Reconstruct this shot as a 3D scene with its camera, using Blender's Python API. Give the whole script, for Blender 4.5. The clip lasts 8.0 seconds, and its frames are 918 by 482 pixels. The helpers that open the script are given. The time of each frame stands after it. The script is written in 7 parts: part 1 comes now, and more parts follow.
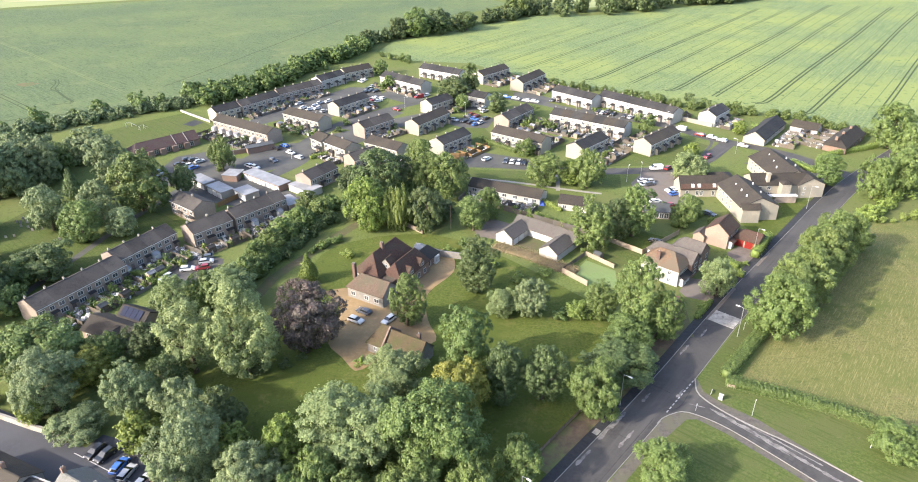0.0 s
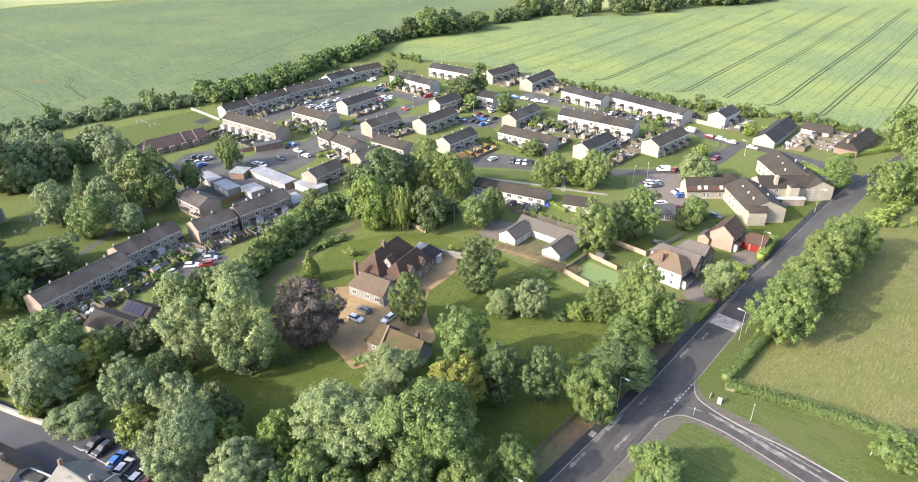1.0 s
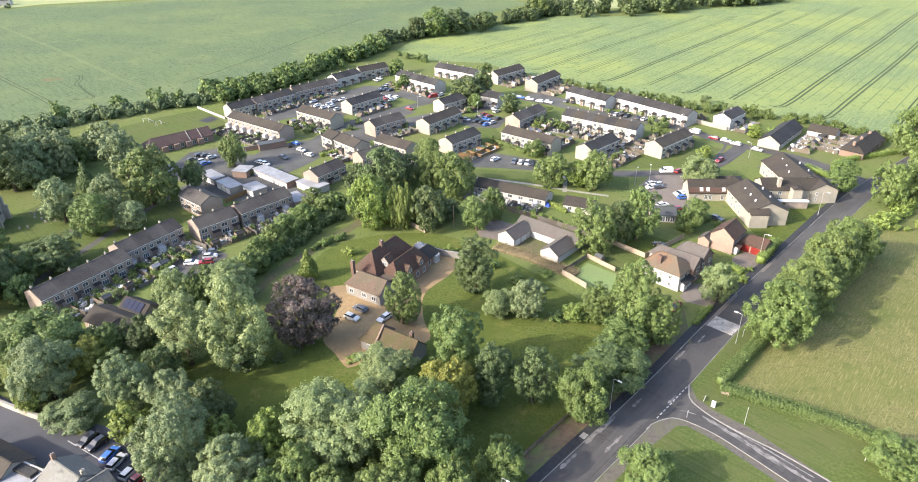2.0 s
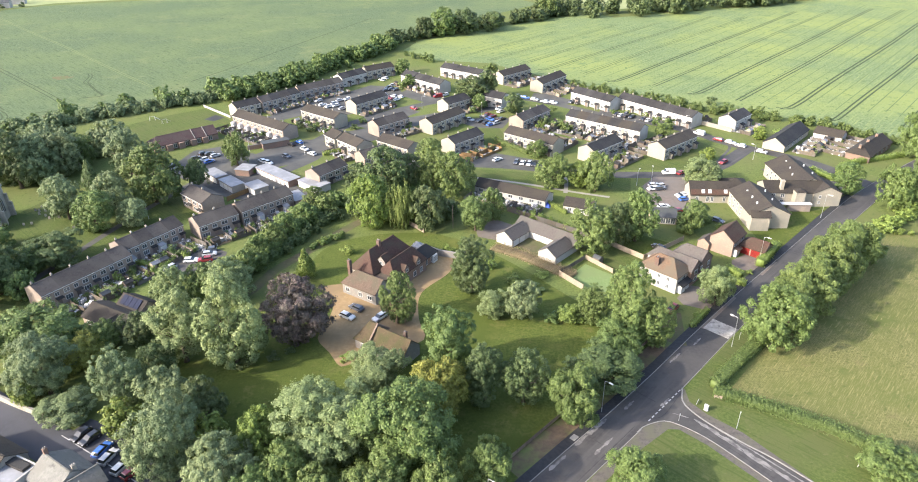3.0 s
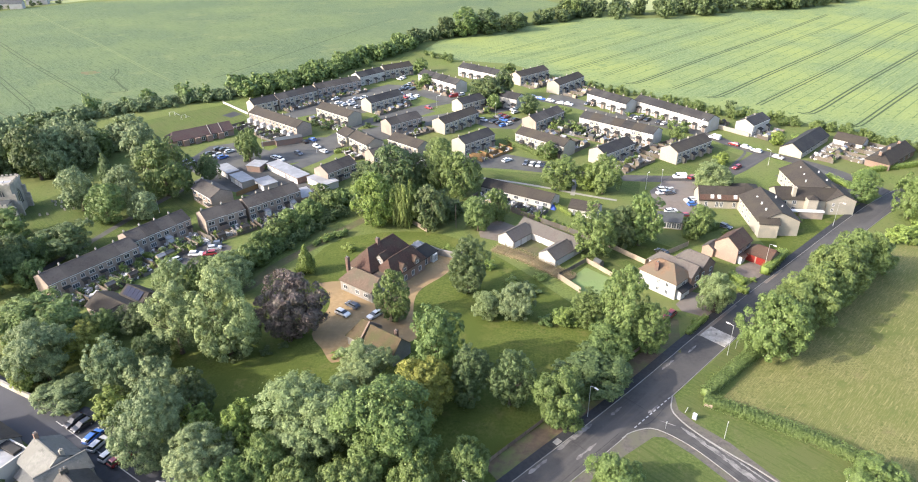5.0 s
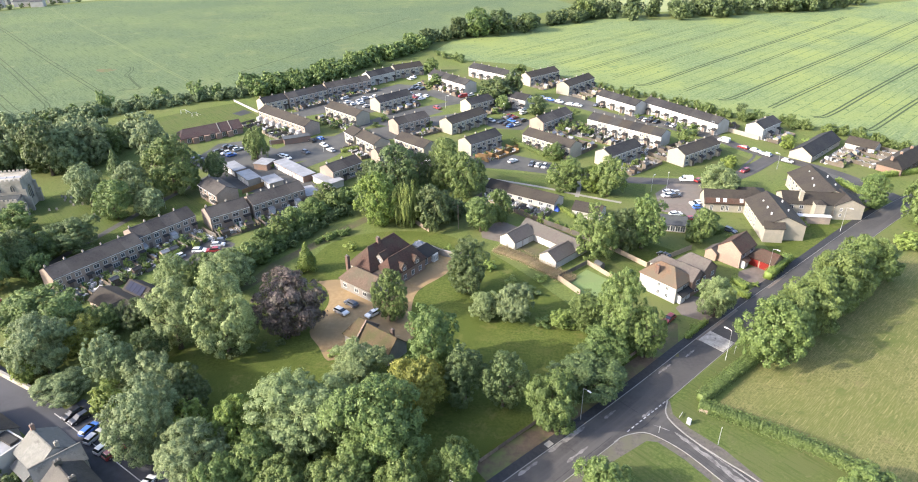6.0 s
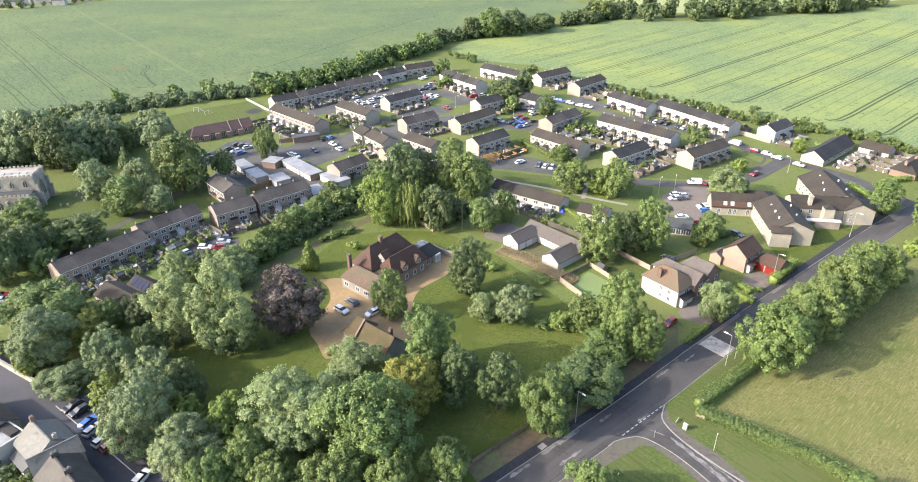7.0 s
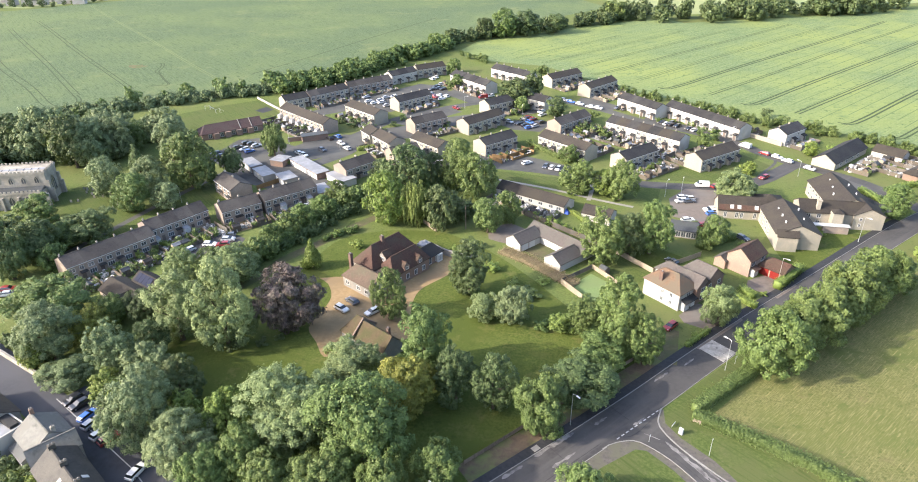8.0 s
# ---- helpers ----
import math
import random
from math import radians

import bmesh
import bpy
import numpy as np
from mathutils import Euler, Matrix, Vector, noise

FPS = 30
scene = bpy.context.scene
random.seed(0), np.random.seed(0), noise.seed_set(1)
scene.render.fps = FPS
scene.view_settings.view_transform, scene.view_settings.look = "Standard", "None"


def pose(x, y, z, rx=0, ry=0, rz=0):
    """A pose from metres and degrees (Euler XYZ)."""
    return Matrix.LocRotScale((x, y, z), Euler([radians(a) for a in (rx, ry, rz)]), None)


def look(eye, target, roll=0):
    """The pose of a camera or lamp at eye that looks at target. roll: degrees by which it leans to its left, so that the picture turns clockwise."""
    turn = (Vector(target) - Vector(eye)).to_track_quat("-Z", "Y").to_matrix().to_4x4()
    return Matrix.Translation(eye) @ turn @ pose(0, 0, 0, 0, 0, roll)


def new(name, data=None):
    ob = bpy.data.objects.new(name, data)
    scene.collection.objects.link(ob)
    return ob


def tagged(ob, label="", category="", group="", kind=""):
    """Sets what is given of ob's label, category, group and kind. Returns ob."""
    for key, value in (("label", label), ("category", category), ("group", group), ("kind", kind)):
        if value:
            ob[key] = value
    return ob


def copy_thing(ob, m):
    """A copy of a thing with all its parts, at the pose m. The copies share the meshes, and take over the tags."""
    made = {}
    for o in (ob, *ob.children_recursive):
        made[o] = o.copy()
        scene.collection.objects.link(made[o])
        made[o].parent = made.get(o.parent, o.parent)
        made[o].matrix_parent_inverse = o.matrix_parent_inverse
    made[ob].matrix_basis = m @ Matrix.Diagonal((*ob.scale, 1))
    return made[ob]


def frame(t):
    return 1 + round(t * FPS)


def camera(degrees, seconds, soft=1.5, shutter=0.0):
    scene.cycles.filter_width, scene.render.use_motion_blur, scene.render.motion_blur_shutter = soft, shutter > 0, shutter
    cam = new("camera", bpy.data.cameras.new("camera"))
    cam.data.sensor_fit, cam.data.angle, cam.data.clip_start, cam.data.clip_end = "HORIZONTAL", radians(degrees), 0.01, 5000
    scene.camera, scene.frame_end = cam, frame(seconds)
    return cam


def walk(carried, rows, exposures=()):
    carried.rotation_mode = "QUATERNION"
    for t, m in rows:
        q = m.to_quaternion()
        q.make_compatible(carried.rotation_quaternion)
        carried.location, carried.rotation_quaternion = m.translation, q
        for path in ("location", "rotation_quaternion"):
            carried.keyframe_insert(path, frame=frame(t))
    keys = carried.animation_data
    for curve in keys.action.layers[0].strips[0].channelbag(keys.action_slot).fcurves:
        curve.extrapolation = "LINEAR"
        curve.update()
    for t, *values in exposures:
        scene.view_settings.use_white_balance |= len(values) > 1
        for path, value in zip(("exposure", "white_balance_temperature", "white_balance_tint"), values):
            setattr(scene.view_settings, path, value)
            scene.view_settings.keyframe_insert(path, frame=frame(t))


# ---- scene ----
cam = camera(70.7, 8.0, soft=1.0)
PATH = [
    (0, (0.933, -0.016, 95.307), (0.903, 1.741, 94.351), -1.0),
    (0.5, (2.34, 0.053, 95.168), (2.29, 1.809, 94.213), -1.0),
    (1, (4.093, 0.163, 95.159), (4.022, 1.919, 94.203), -1.0),
    (1.5, (5.766, 0.217, 95.087), (5.679, 1.972, 94.132), -1.0),
    (3, (11.317, 0.608, 94.916), (11.181, 2.361, 93.962), -1.0),
    (3.5, (13.131, 0.697, 94.95), (12.978, 2.448, 93.996), -1.0),
    (4, (15.308, 0.938, 94.909), (15.133, 2.688, 93.956), -1.0),
    (4.5, (17.219, 1.181, 94.858), (17.021, 2.928, 93.905), -1.0),
    (6, (23.285, 1.996, 94.686), (23.018, 3.735, 93.735), -0.9),
    (6.5, (25.138, 2.336, 94.678), (24.847, 4.071, 93.727), -0.9),
    (7, (27.129, 2.709, 94.657), (26.813, 4.44, 93.707), -0.9),
    (7.5, (28.908, 3.056, 94.498), (28.569, 4.784, 93.55), -0.9),
    (8, (30.798, 3.494, 94.477), (30.436, 5.217, 93.529), -0.9),
]
walk(cam, [(t, look(eye, target, roll)) for t, eye, target, roll in PATH])

# ---- light ----
SUN_ELEV, SUN_FROM = radians(28), Vector((-0.90, -0.435, 0)).normalized()
world = bpy.data.worlds.new("sky")
scene.world = world
world.use_nodes = True
wn = world.node_tree.nodes
sky = wn.new("ShaderNodeTexSky")
sky.sky_type, sky.sun_disc = "NISHITA", False
sky.sun_elevation, sky.sun_rotation = SUN_ELEV, math.atan2(SUN_FROM.x, SUN_FROM.y) % (2 * math.pi)
sky.dust_density, sky.air_density = 3.0, 1.0
world.node_tree.links.new(sky.outputs["Color"], wn["Background"].inputs["Color"])
wn["Background"].inputs["Strength"].default_value = 0.15
sun_data = bpy.data.lights.new("sun", "SUN")
sun_data.energy, sun_data.angle, sun_data.color = 2.15, radians(1.0), (1.0, 0.93, 0.80)
sun = new("sun", sun_data)
sun.matrix_world = look(SUN_FROM * 300 + Vector((0, 0, 300 * math.tan(SUN_ELEV))), (0, 0, 0))
scene.view_settings.exposure = 2.02
scene.view_settings.use_white_balance = True
scene.view_settings.white_balance_temperature, scene.view_settings.white_balance_tint = 6500, 13.5

# ---- materials ----
def links_of(m):
    return m.node_tree.nodes, m.node_tree.links


def mix_rgb(m, fac, a, b, mode="MIX"):
    n, l = links_of(m)
    k = n.new("ShaderNodeMix")
    k.data_type, k.blend_type = "RGBA", mode
    for i, v in ((0, fac), (6, a), (7, b)):
        if hasattr(v, "is_linked"):
            l.new(v, k.inputs[i])
        else:
            k.inputs[i].default_value = v if i == 0 else (*v[:3], 1)
    return k.outputs[2]


def noise_of(m, vec, scale, detail=4, rough=0.6, lo=0.35, hi=0.65, stretch=None):
    n, l = links_of(m)
    if stretch:
        mp = n.new("ShaderNodeMapping")
        mp.vector_type = "TEXTURE"
        mp.inputs["Rotation"].default_value = (0, 0, radians(stretch[0]))
        mp.inputs["Scale"].default_value = stretch[1]
        l.new(vec, mp.inputs["Vector"])
        vec = mp.outputs["Vector"]
    t = n.new("ShaderNodeTexNoise")
    t.inputs["Scale"].default_value, t.inputs["Detail"].default_value, t.inputs["Roughness"].default_value = scale, detail, rough
    l.new(vec, t.inputs["Vector"])
    r = n.new("ShaderNodeMapRange")
    r.inputs["From Min"].default_value, r.inputs["From Max"].default_value = lo, hi
    l.new(t.outputs["Fac"], r.inputs["Value"])
    return r.outputs["Result"]


def surf(name, a, b, fine=3.0, c=None, coarse=0.15, rough=0.8, bump=0.0, metal=0.0, vary=0.0, space="world", stretch=None, spec=0.3,
         bump_scale=None, island=0.0, streak=None, wear=None, spots=()):
    """A surface of two colours mottled finely, a third in large patches, with relief."""
    m = bpy.data.materials.new(name)
    m.use_nodes = True
    n, l = links_of(m)
    bsdf = n["Principled BSDF"]
    if space == "world":
        vec = n.new("ShaderNodeNewGeometry").outputs["Position"]
    else:
        vec = n.new("ShaderNodeTexCoord").outputs["Object"]
    f = noise_of(m, vec, fine, stretch=stretch)
    col = mix_rgb(m, f, a, b)
    if c:
        col = mix_rgb(m, noise_of(m, vec, coarse, 3, 0.55, 0.42, 0.62), col, c)
    if streak:
        col = mix_rgb(m, noise_of(m, vec, streak[0], 3, 0.6, 0.5, 0.68, streak[1]), col, streak[2])
    if wear:
        col = mix_rgb(m, noise_of(m, vec, wear[0], 6, 0.7, wear[1], wear[1] + 0.12), col, wear[2])
    for size, lo, tone, soft in spots:
        col = mix_rgb(m, noise_of(m, vec, size, 5, 0.7, lo, lo + soft), col, tone)
    if vary or island:
        hsv = n.new("ShaderNodeHueSaturation")
        r = n.new("ShaderNodeMapRange")
        if vary:
            l.new(n.new("ShaderNodeObjectInfo").outputs["Random"], r.inputs["Value"])
        else:
            l.new(n.new("ShaderNodeNewGeometry").outputs["Random Per Island"], r.inputs["Value"])
        k = vary or island
        r.inputs["To Min"].default_value, r.inputs["To Max"].default_value = 1 - k, 1 + k
        l.new(r.outputs["Result"], hsv.inputs["Value"])
        l.new(col, hsv.inputs["Color"])
        col = hsv.outputs["Color"]
    l.new(col, bsdf.inputs["Base Color"])
    bsdf.inputs["Roughness"].default_value, bsdf.inputs["Metallic"].default_value = rough, metal
    bsdf.inputs["Specular IOR Level"].default_value = spec
    if bump:
        bn = n.new("ShaderNodeBump")
        bn.inputs["Strength"].default_value, bn.inputs["Distance"].default_value = min(1.0, bump), 0.1 if bump_scale is None else bump_scale[1]
        l.new(noise_of(m, vec, fine * 2 if bump_scale is None else bump_scale[0], 5, 0.65, 0.2, 0.8, stretch), bn.inputs["Height"])
        l.new(bn.outputs["Normal"], bsdf.inputs["Normal"])
    return m


def leaf(name, a, b, c, through_light=0.18, rough=0.6, scale=0.8):
    """Leaves: each its own shade between a and b, whole boughs towards c, every tree a little different; the wide
    random tones also put light-and-dark contrast of clumps into the colour.
    """
    m = bpy.data.materials.new(name)
    m.use_nodes = True
    n, l = links_of(m)
    bsdf = n["Principled BSDF"]
    geo = n.new("ShaderNodeNewGeometry")
    col = mix_rgb(m, geo.outputs["Random Per Island"], [0.70 * k for k in a], [1.16 * k for k in b])
    bough = n.new("ShaderNodeMath")
    bough.operation = "MULTIPLY"
    bough.inputs[1].default_value = 0.55
    l.new(noise_of(m, geo.outputs["Position"], scale, 3, 0.6, 0.4, 0.65), bough.inputs[0])
    col = mix_rgb(m, bough.outputs[0], col, c)
    hsv = n.new("ShaderNodeHueSaturation")
    for key, lo, hi in (("Hue", 0.487, 0.504), ("Value", 0.88, 1.12)):
        r = n.new("ShaderNodeMapRange")
        r.inputs["To Min"].default_value, r.inputs["To Max"].default_value = lo, hi
        info = n.new("ShaderNodeObjectInfo")
        if key == "Hue":
            w = n.new("ShaderNodeMath")
            w.operation = "FRACT"
            k = n.new("ShaderNodeMath")
            k.operation = "MULTIPLY"
            k.inputs[1].default_value = 7.31
            l.new(info.outputs["Random"], k.inputs[0])
            l.new(k.outputs[0], w.inputs[0])
            l.new(w.outputs[0], r.inputs["Value"])
        else:
            l.new(info.outputs["Random"], r.inputs["Value"])
        l.new(r.outputs["Result"], hsv.inputs[key])
    l.new(col, hsv.inputs["Color"])
    l.new(hsv.outputs["Color"], bsdf.inputs["Base Color"])
    bsdf.inputs["Roughness"].default_value = rough
    bsdf.inputs["Specular IOR Level"].default_value = 0.35
    tr = n.new("ShaderNodeBsdfTranslucent")
    l.new(hsv.outputs["Color"], tr.inputs["Color"])
    mx = n.new("ShaderNodeMixShader")
    mx.inputs[0].default_value = through_light
    l.new(bsdf.outputs[0], mx.inputs[1])
    l.new(tr.outputs[0], mx.inputs[2])
    l.new(mx.outputs[0], n["Material Output"].inputs["Surface"])
    return m


M = {}
# ground
M["grass"] = surf("rough_grass", (0.079, 0.104, 0.030), (0.124, 0.154, 0.048), 1.6, (0.109, 0.124, 0.045), 0.05, 0.95, 0.8, wear=(0.12, 0.6, (0.154, 0.158, 0.066)),
                  spots=((0.5, 0.56, (0.059, 0.085, 0.026), 0.12), (3.0, 0.6, (0.139, 0.164, 0.055), 0.1)), spec=0.1)
M["lawn"] = surf("lawn_grass", (0.054, 0.078, 0.016), (0.098, 0.119, 0.030), 1.6, (0.064, 0.085, 0.019), 0.06, 0.95, 0.8, wear=(0.2, 0.55, (0.105, 0.110, 0.035)),
                 spots=((0.45, 0.56, (0.047, 0.066, 0.016), 0.12), (0.09, 0.54, (0.098, 0.110, 0.030), 0.15), (1.3, 0.62, (0.112, 0.117, 0.038), 0.1)), spec=0.1, bump_scale=(2.8, 0.08))
M["verge"] = surf("mown_verge", (0.050, 0.075, 0.020), (0.094, 0.117, 0.036), 1.8, (0.080, 0.094, 0.034), 0.1, 0.95, 0.8,
                  streak=(0.8, (-40, (8, 0.5, 1)), (0.051, 0.075, 0.021)), spots=((0.5, 0.57, (0.099, 0.107, 0.044), 0.12), (1.4, 0.6, (0.052, 0.075, 0.020), 0.1)), spec=0.1, bump_scale=(3.2, 0.06))
M["meadow"] = surf("dry_mown_meadow", (0.080, 0.092, 0.030), (0.160, 0.155, 0.062), 1.8, (0.103, 0.116, 0.037), 0.05, 0.95, 0.9,
                   streak=(0.9, (51, (2.6, 0.16, 1)), (0.185, 0.167, 0.075)), wear=(0.07, 0.53, (0.092, 0.110, 0.034)),
                   spots=((0.35, 0.56, (0.082, 0.099, 0.031), 0.12), (1.6, 0.60, (0.170, 0.153, 0.072), 0.10), (0.16, 0.6, (0.140, 0.123, 0.058), 0.14)), spec=0.1, bump_scale=(2.6, 0.09))
M["crop_left"] = surf("young_corn_crop", (0.056, 0.086, 0.043), (0.118, 0.153, 0.082), 0.8, (0.112, 0.145, 0.065), 0.012, 0.9, 0.9,
                      streak=(1.0, (139, (16, 0.9, 1)), (0.067, 0.098, 0.048)), wear=(0.03, 0.56, (0.126, 0.149, 0.068)),
                      spots=((0.3, 0.58, (0.049, 0.077, 0.036), 0.06), (0.12, 0.6, (0.132, 0.156, 0.078), 0.1)), spec=0.1, bump_scale=(0.7, 0.35))
M["crop_right"] = surf("green_corn_crop", (0.082, 0.125, 0.055), (0.170, 0.212, 0.100), 0.8, (0.182, 0.220, 0.075), 0.014, 0.9, 0.9,
                       streak=(0.9, (51.5, (26, 0.8, 1)), (0.182, 0.223, 0.087)), wear=(0.05, 0.58, (0.093, 0.138, 0.064)),
                       spots=((0.3, 0.58, (0.073, 0.111, 0.047), 0.06), (1.2, 0.62, (0.192, 0.225, 0.089), 0.08)), spec=0.1, bump_scale=(0.7, 0.35))
M["rut"] = surf("crop_wheel_rut", (0.027, 0.044, 0.014), (0.038, 0.060, 0.018), 0.6, rough=0.9)
M["drill"] = surf("thin_drill_line", (0.055, 0.087, 0.029), (0.102, 0.145, 0.052), 0.5, rough=0.9)
M["pale_rut"] = surf("pale_crop_line", (0.144, 0.162, 0.061), (0.121, 0.151, 0.056), 0.4, rough=0.9)
M["bare"] = surf("bare_dry_soil", (0.132, 0.102, 0.054), (0.096, 0.084, 0.036), 0.4, (0.084, 0.102, 0.036), 0.2, rough=0.95)
M["asphalt"] = surf("worn_asphalt", (0.040, 0.039, 0.039), (0.055, 0.052, 0.051), 1.2, (0.066, 0.063, 0.059), 0.09, 0.8, 0.2,
                    streak=(0.35, (49, (14, 0.9, 1)), (0.074, 0.070, 0.067)), wear=(0.35, 0.63, (0.092, 0.086, 0.081)))
M["asphalt_new"] = surf("new_black_asphalt", (0.022, 0.023, 0.025), (0.034, 0.035, 0.037), 1.5, rough=0.75, bump=0.1)
M["asphalt_lane"] = surf("lane_asphalt", (0.034, 0.037, 0.043), (0.045, 0.047, 0.057), 0.8, (0.055, 0.057, 0.066), 0.07, 0.8, 0.2)
M["court"] = surf("estate_tarmac", (0.049, 0.049, 0.048), (0.068, 0.068, 0.064), 0.5, (0.082, 0.081, 0.074), 0.08, 0.85, 0.2)
M["court_red"] = surf("brown_tarmac", (0.115, 0.094, 0.079), (0.151, 0.126, 0.108), 0.6, (0.137, 0.122, 0.108), 0.1, 0.85, 0.2)
M["paving"] = surf("concrete_paving", (0.20, 0.195, 0.18), (0.27, 0.26, 0.24), 0.7, (0.23, 0.22, 0.20), 0.2, 0.85, 0.1)
M["gravel"] = surf("tan_gravel", (0.240, 0.165, 0.081), (0.292, 0.207, 0.111), 1.0, (0.206, 0.147, 0.081), 0.12, 0.95, 0.4, wear=(0.25, 0.62, (0.309, 0.244, 0.162)))
M["soil"] = surf("bare_garden_soil", (0.09, 0.065, 0.045), (0.13, 0.095, 0.06), 0.8, (0.10, 0.12, 0.04), 0.2, 0.95, 0.4)
M["kerb"] = surf("kerb_concrete", (0.186, 0.180, 0.167), (0.236, 0.229, 0.211), 1.0, rough=0.85)
M["line"] = surf("worn_road_paint", (0.408, 0.408, 0.399), (0.272, 0.272, 0.264), 1.4, rough=0.7, wear=(0.8, 0.6, (0.153, 0.153, 0.153)))
M["hump"] = surf("worn_white_paint_on_blocks", (0.300, 0.288, 0.262), (0.400, 0.385, 0.355), 1.8, (0.240, 0.226, 0.205), 0.5, 0.85, 0.2, wear=(0.7, 0.54, (0.120, 0.114, 0.108)), spots=((1.6, 0.60, (0.150, 0.142, 0.132), 0.1),))
# walls and roofs
M["cream"] = surf("cream_brick", (0.270, 0.245, 0.194), (0.313, 0.284, 0.231), 2.5, (0.248, 0.233, 0.194), 0.25, 0.85, 0.1, vary=0.07)
M["white"] = surf("white_render", (0.358, 0.349, 0.321), (0.394, 0.387, 0.365), 1.0, (0.328, 0.313, 0.284), 0.25, 0.8, 0.05, vary=0.05)
M["buff"] = surf("buff_brick", (0.237, 0.190, 0.153), (0.282, 0.229, 0.189), 2.5, (0.209, 0.174, 0.149), 0.25, 0.88, 0.1, vary=0.08)
M["brick"] = surf("brown_red_brick", (0.180, 0.117, 0.087), (0.234, 0.153, 0.117), 3.0, (0.165, 0.126, 0.107), 0.3, 0.88, 0.2)
M["pink_brick"] = surf("old_soft_red_brick", (0.208, 0.179, 0.156), (0.249, 0.236, 0.217), 2.2, (0.187, 0.187, 0.173), 0.35, 0.9, 0.2)
M["stone"] = surf("old_limestone", (0.285, 0.262, 0.217), (0.341, 0.317, 0.271), 1.8, (0.223, 0.207, 0.175), 0.3, 0.9, 0.3)
M["roof_dark"] = surf("dark_concrete_tiles", (0.019, 0.018, 0.019), (0.028, 0.028, 0.030), 1.5, (0.036, 0.035, 0.033), 0.2, 0.8, 0.3, vary=0.22, spec=0.25, spots=((2.6, 0.58, (0.044, 0.042, 0.04), 0.10), (1.1, 0.60, (0.013, 0.013, 0.014), 0.12)))
M["roof_grey"] = surf("weathered_grey_brown_tiles", (0.034, 0.030, 0.028), (0.050, 0.045, 0.042), 1.5, (0.056, 0.051, 0.046), 0.2, 0.8, 0.3, vary=0.24, spec=0.25, spots=((2.6, 0.58, (0.068, 0.062, 0.056), 0.10), (1.1, 0.60, (0.022, 0.020, 0.019), 0.12)))
M["roof_brown"] = surf("brown_concrete_tiles", (0.025, 0.021, 0.018), (0.037, 0.032, 0.027), 1.5, (0.040, 0.034, 0.026), 0.2, 0.85, 0.3, vary=0.15, spots=((2.6, 0.58, (0.050, 0.042, 0.032), 0.10), (1.1, 0.60, (0.016, 0.013, 0.012), 0.12)))
M["roof_red"] = surf("red_brown_clay_tiles", (0.049, 0.026, 0.019), (0.072, 0.039, 0.029), 2.0, (0.059, 0.041, 0.029), 0.3, 0.85, 0.4, vary=0.05, wear=(0.6, 0.6, (0.077, 0.057, 0.042)), spots=((2.6, 0.58, (0.095, 0.058, 0.042), 0.10), (1.1, 0.60, (0.029, 0.017, 0.013), 0.12)))
M["roof_wing"] = surf("weathered_brown_clay_tiles", (0.082, 0.057, 0.042), (0.112, 0.081, 0.060), 1.8, (0.080, 0.068, 0.047), 0.4, 0.9, 0.4, wear=(0.5, 0.58, (0.096, 0.086, 0.058)), spots=((2.6, 0.58, (0.130, 0.096, 0.072), 0.10), (1.1, 0.60, (0.048, 0.035, 0.027), 0.12)))
M["roof_orange"] = surf("orange_brown_clay_tiles", (0.106, 0.065, 0.041), (0.140, 0.090, 0.057), 1.8, (0.102, 0.081, 0.057), 0.3, 0.85, 0.3)
M["roof_moss"] = surf("mossy_clay_tiles", (0.061, 0.044, 0.025), (0.083, 0.061, 0.036), 1.6, (0.052, 0.051, 0.021), 0.4, 0.9, 0.4, wear=(0.5, 0.55, (0.061, 0.059, 0.025)), spots=((2.6, 0.58, (0.102, 0.085, 0.043), 0.10), (1.1, 0.60, (0.031, 0.025, 0.014), 0.12)))
M["roof_slate"] = surf("weathered_grey_slate", (0.046, 0.050, 0.055), (0.062, 0.068, 0.073), 1.2, (0.053, 0.058, 0.055), 0.3, 0.6, 0.2, spots=((2.6, 0.58, (0.095, 0.098, 0.098), 0.10), (1.1, 0.60, (0.03, 0.032, 0.035), 0.12)))
M["roof_pale"] = surf("pale_lichened_slate", (0.108, 0.109, 0.102), (0.148, 0.148, 0.137), 1.4, (0.122, 0.121, 0.108), 0.3, 0.8, 0.3, spots=((0.5, 0.56, (0.068, 0.069, 0.062), 0.14), (2.2, 0.60, (0.173, 0.170, 0.155), 0.1)))
M["dark_stone"] = surf("sooty_stone", (0.060, 0.055, 0.048), (0.110, 0.100, 0.086), 2.2, (0.080, 0.074, 0.062), 0.6, 0.9, 0.3)
M["dark_brick"] = surf("dark_red_brick", (0.110, 0.062, 0.046), (0.150, 0.088, 0.066), 3.0, (0.105, 0.076, 0.064), 0.4, 0.9, 0.2)
M["rose_brick"] = surf("orange_pink_brick", (0.262, 0.186, 0.144), (0.310, 0.226, 0.178), 2.6, (0.240, 0.184, 0.150), 0.35, 0.9, 0.2)
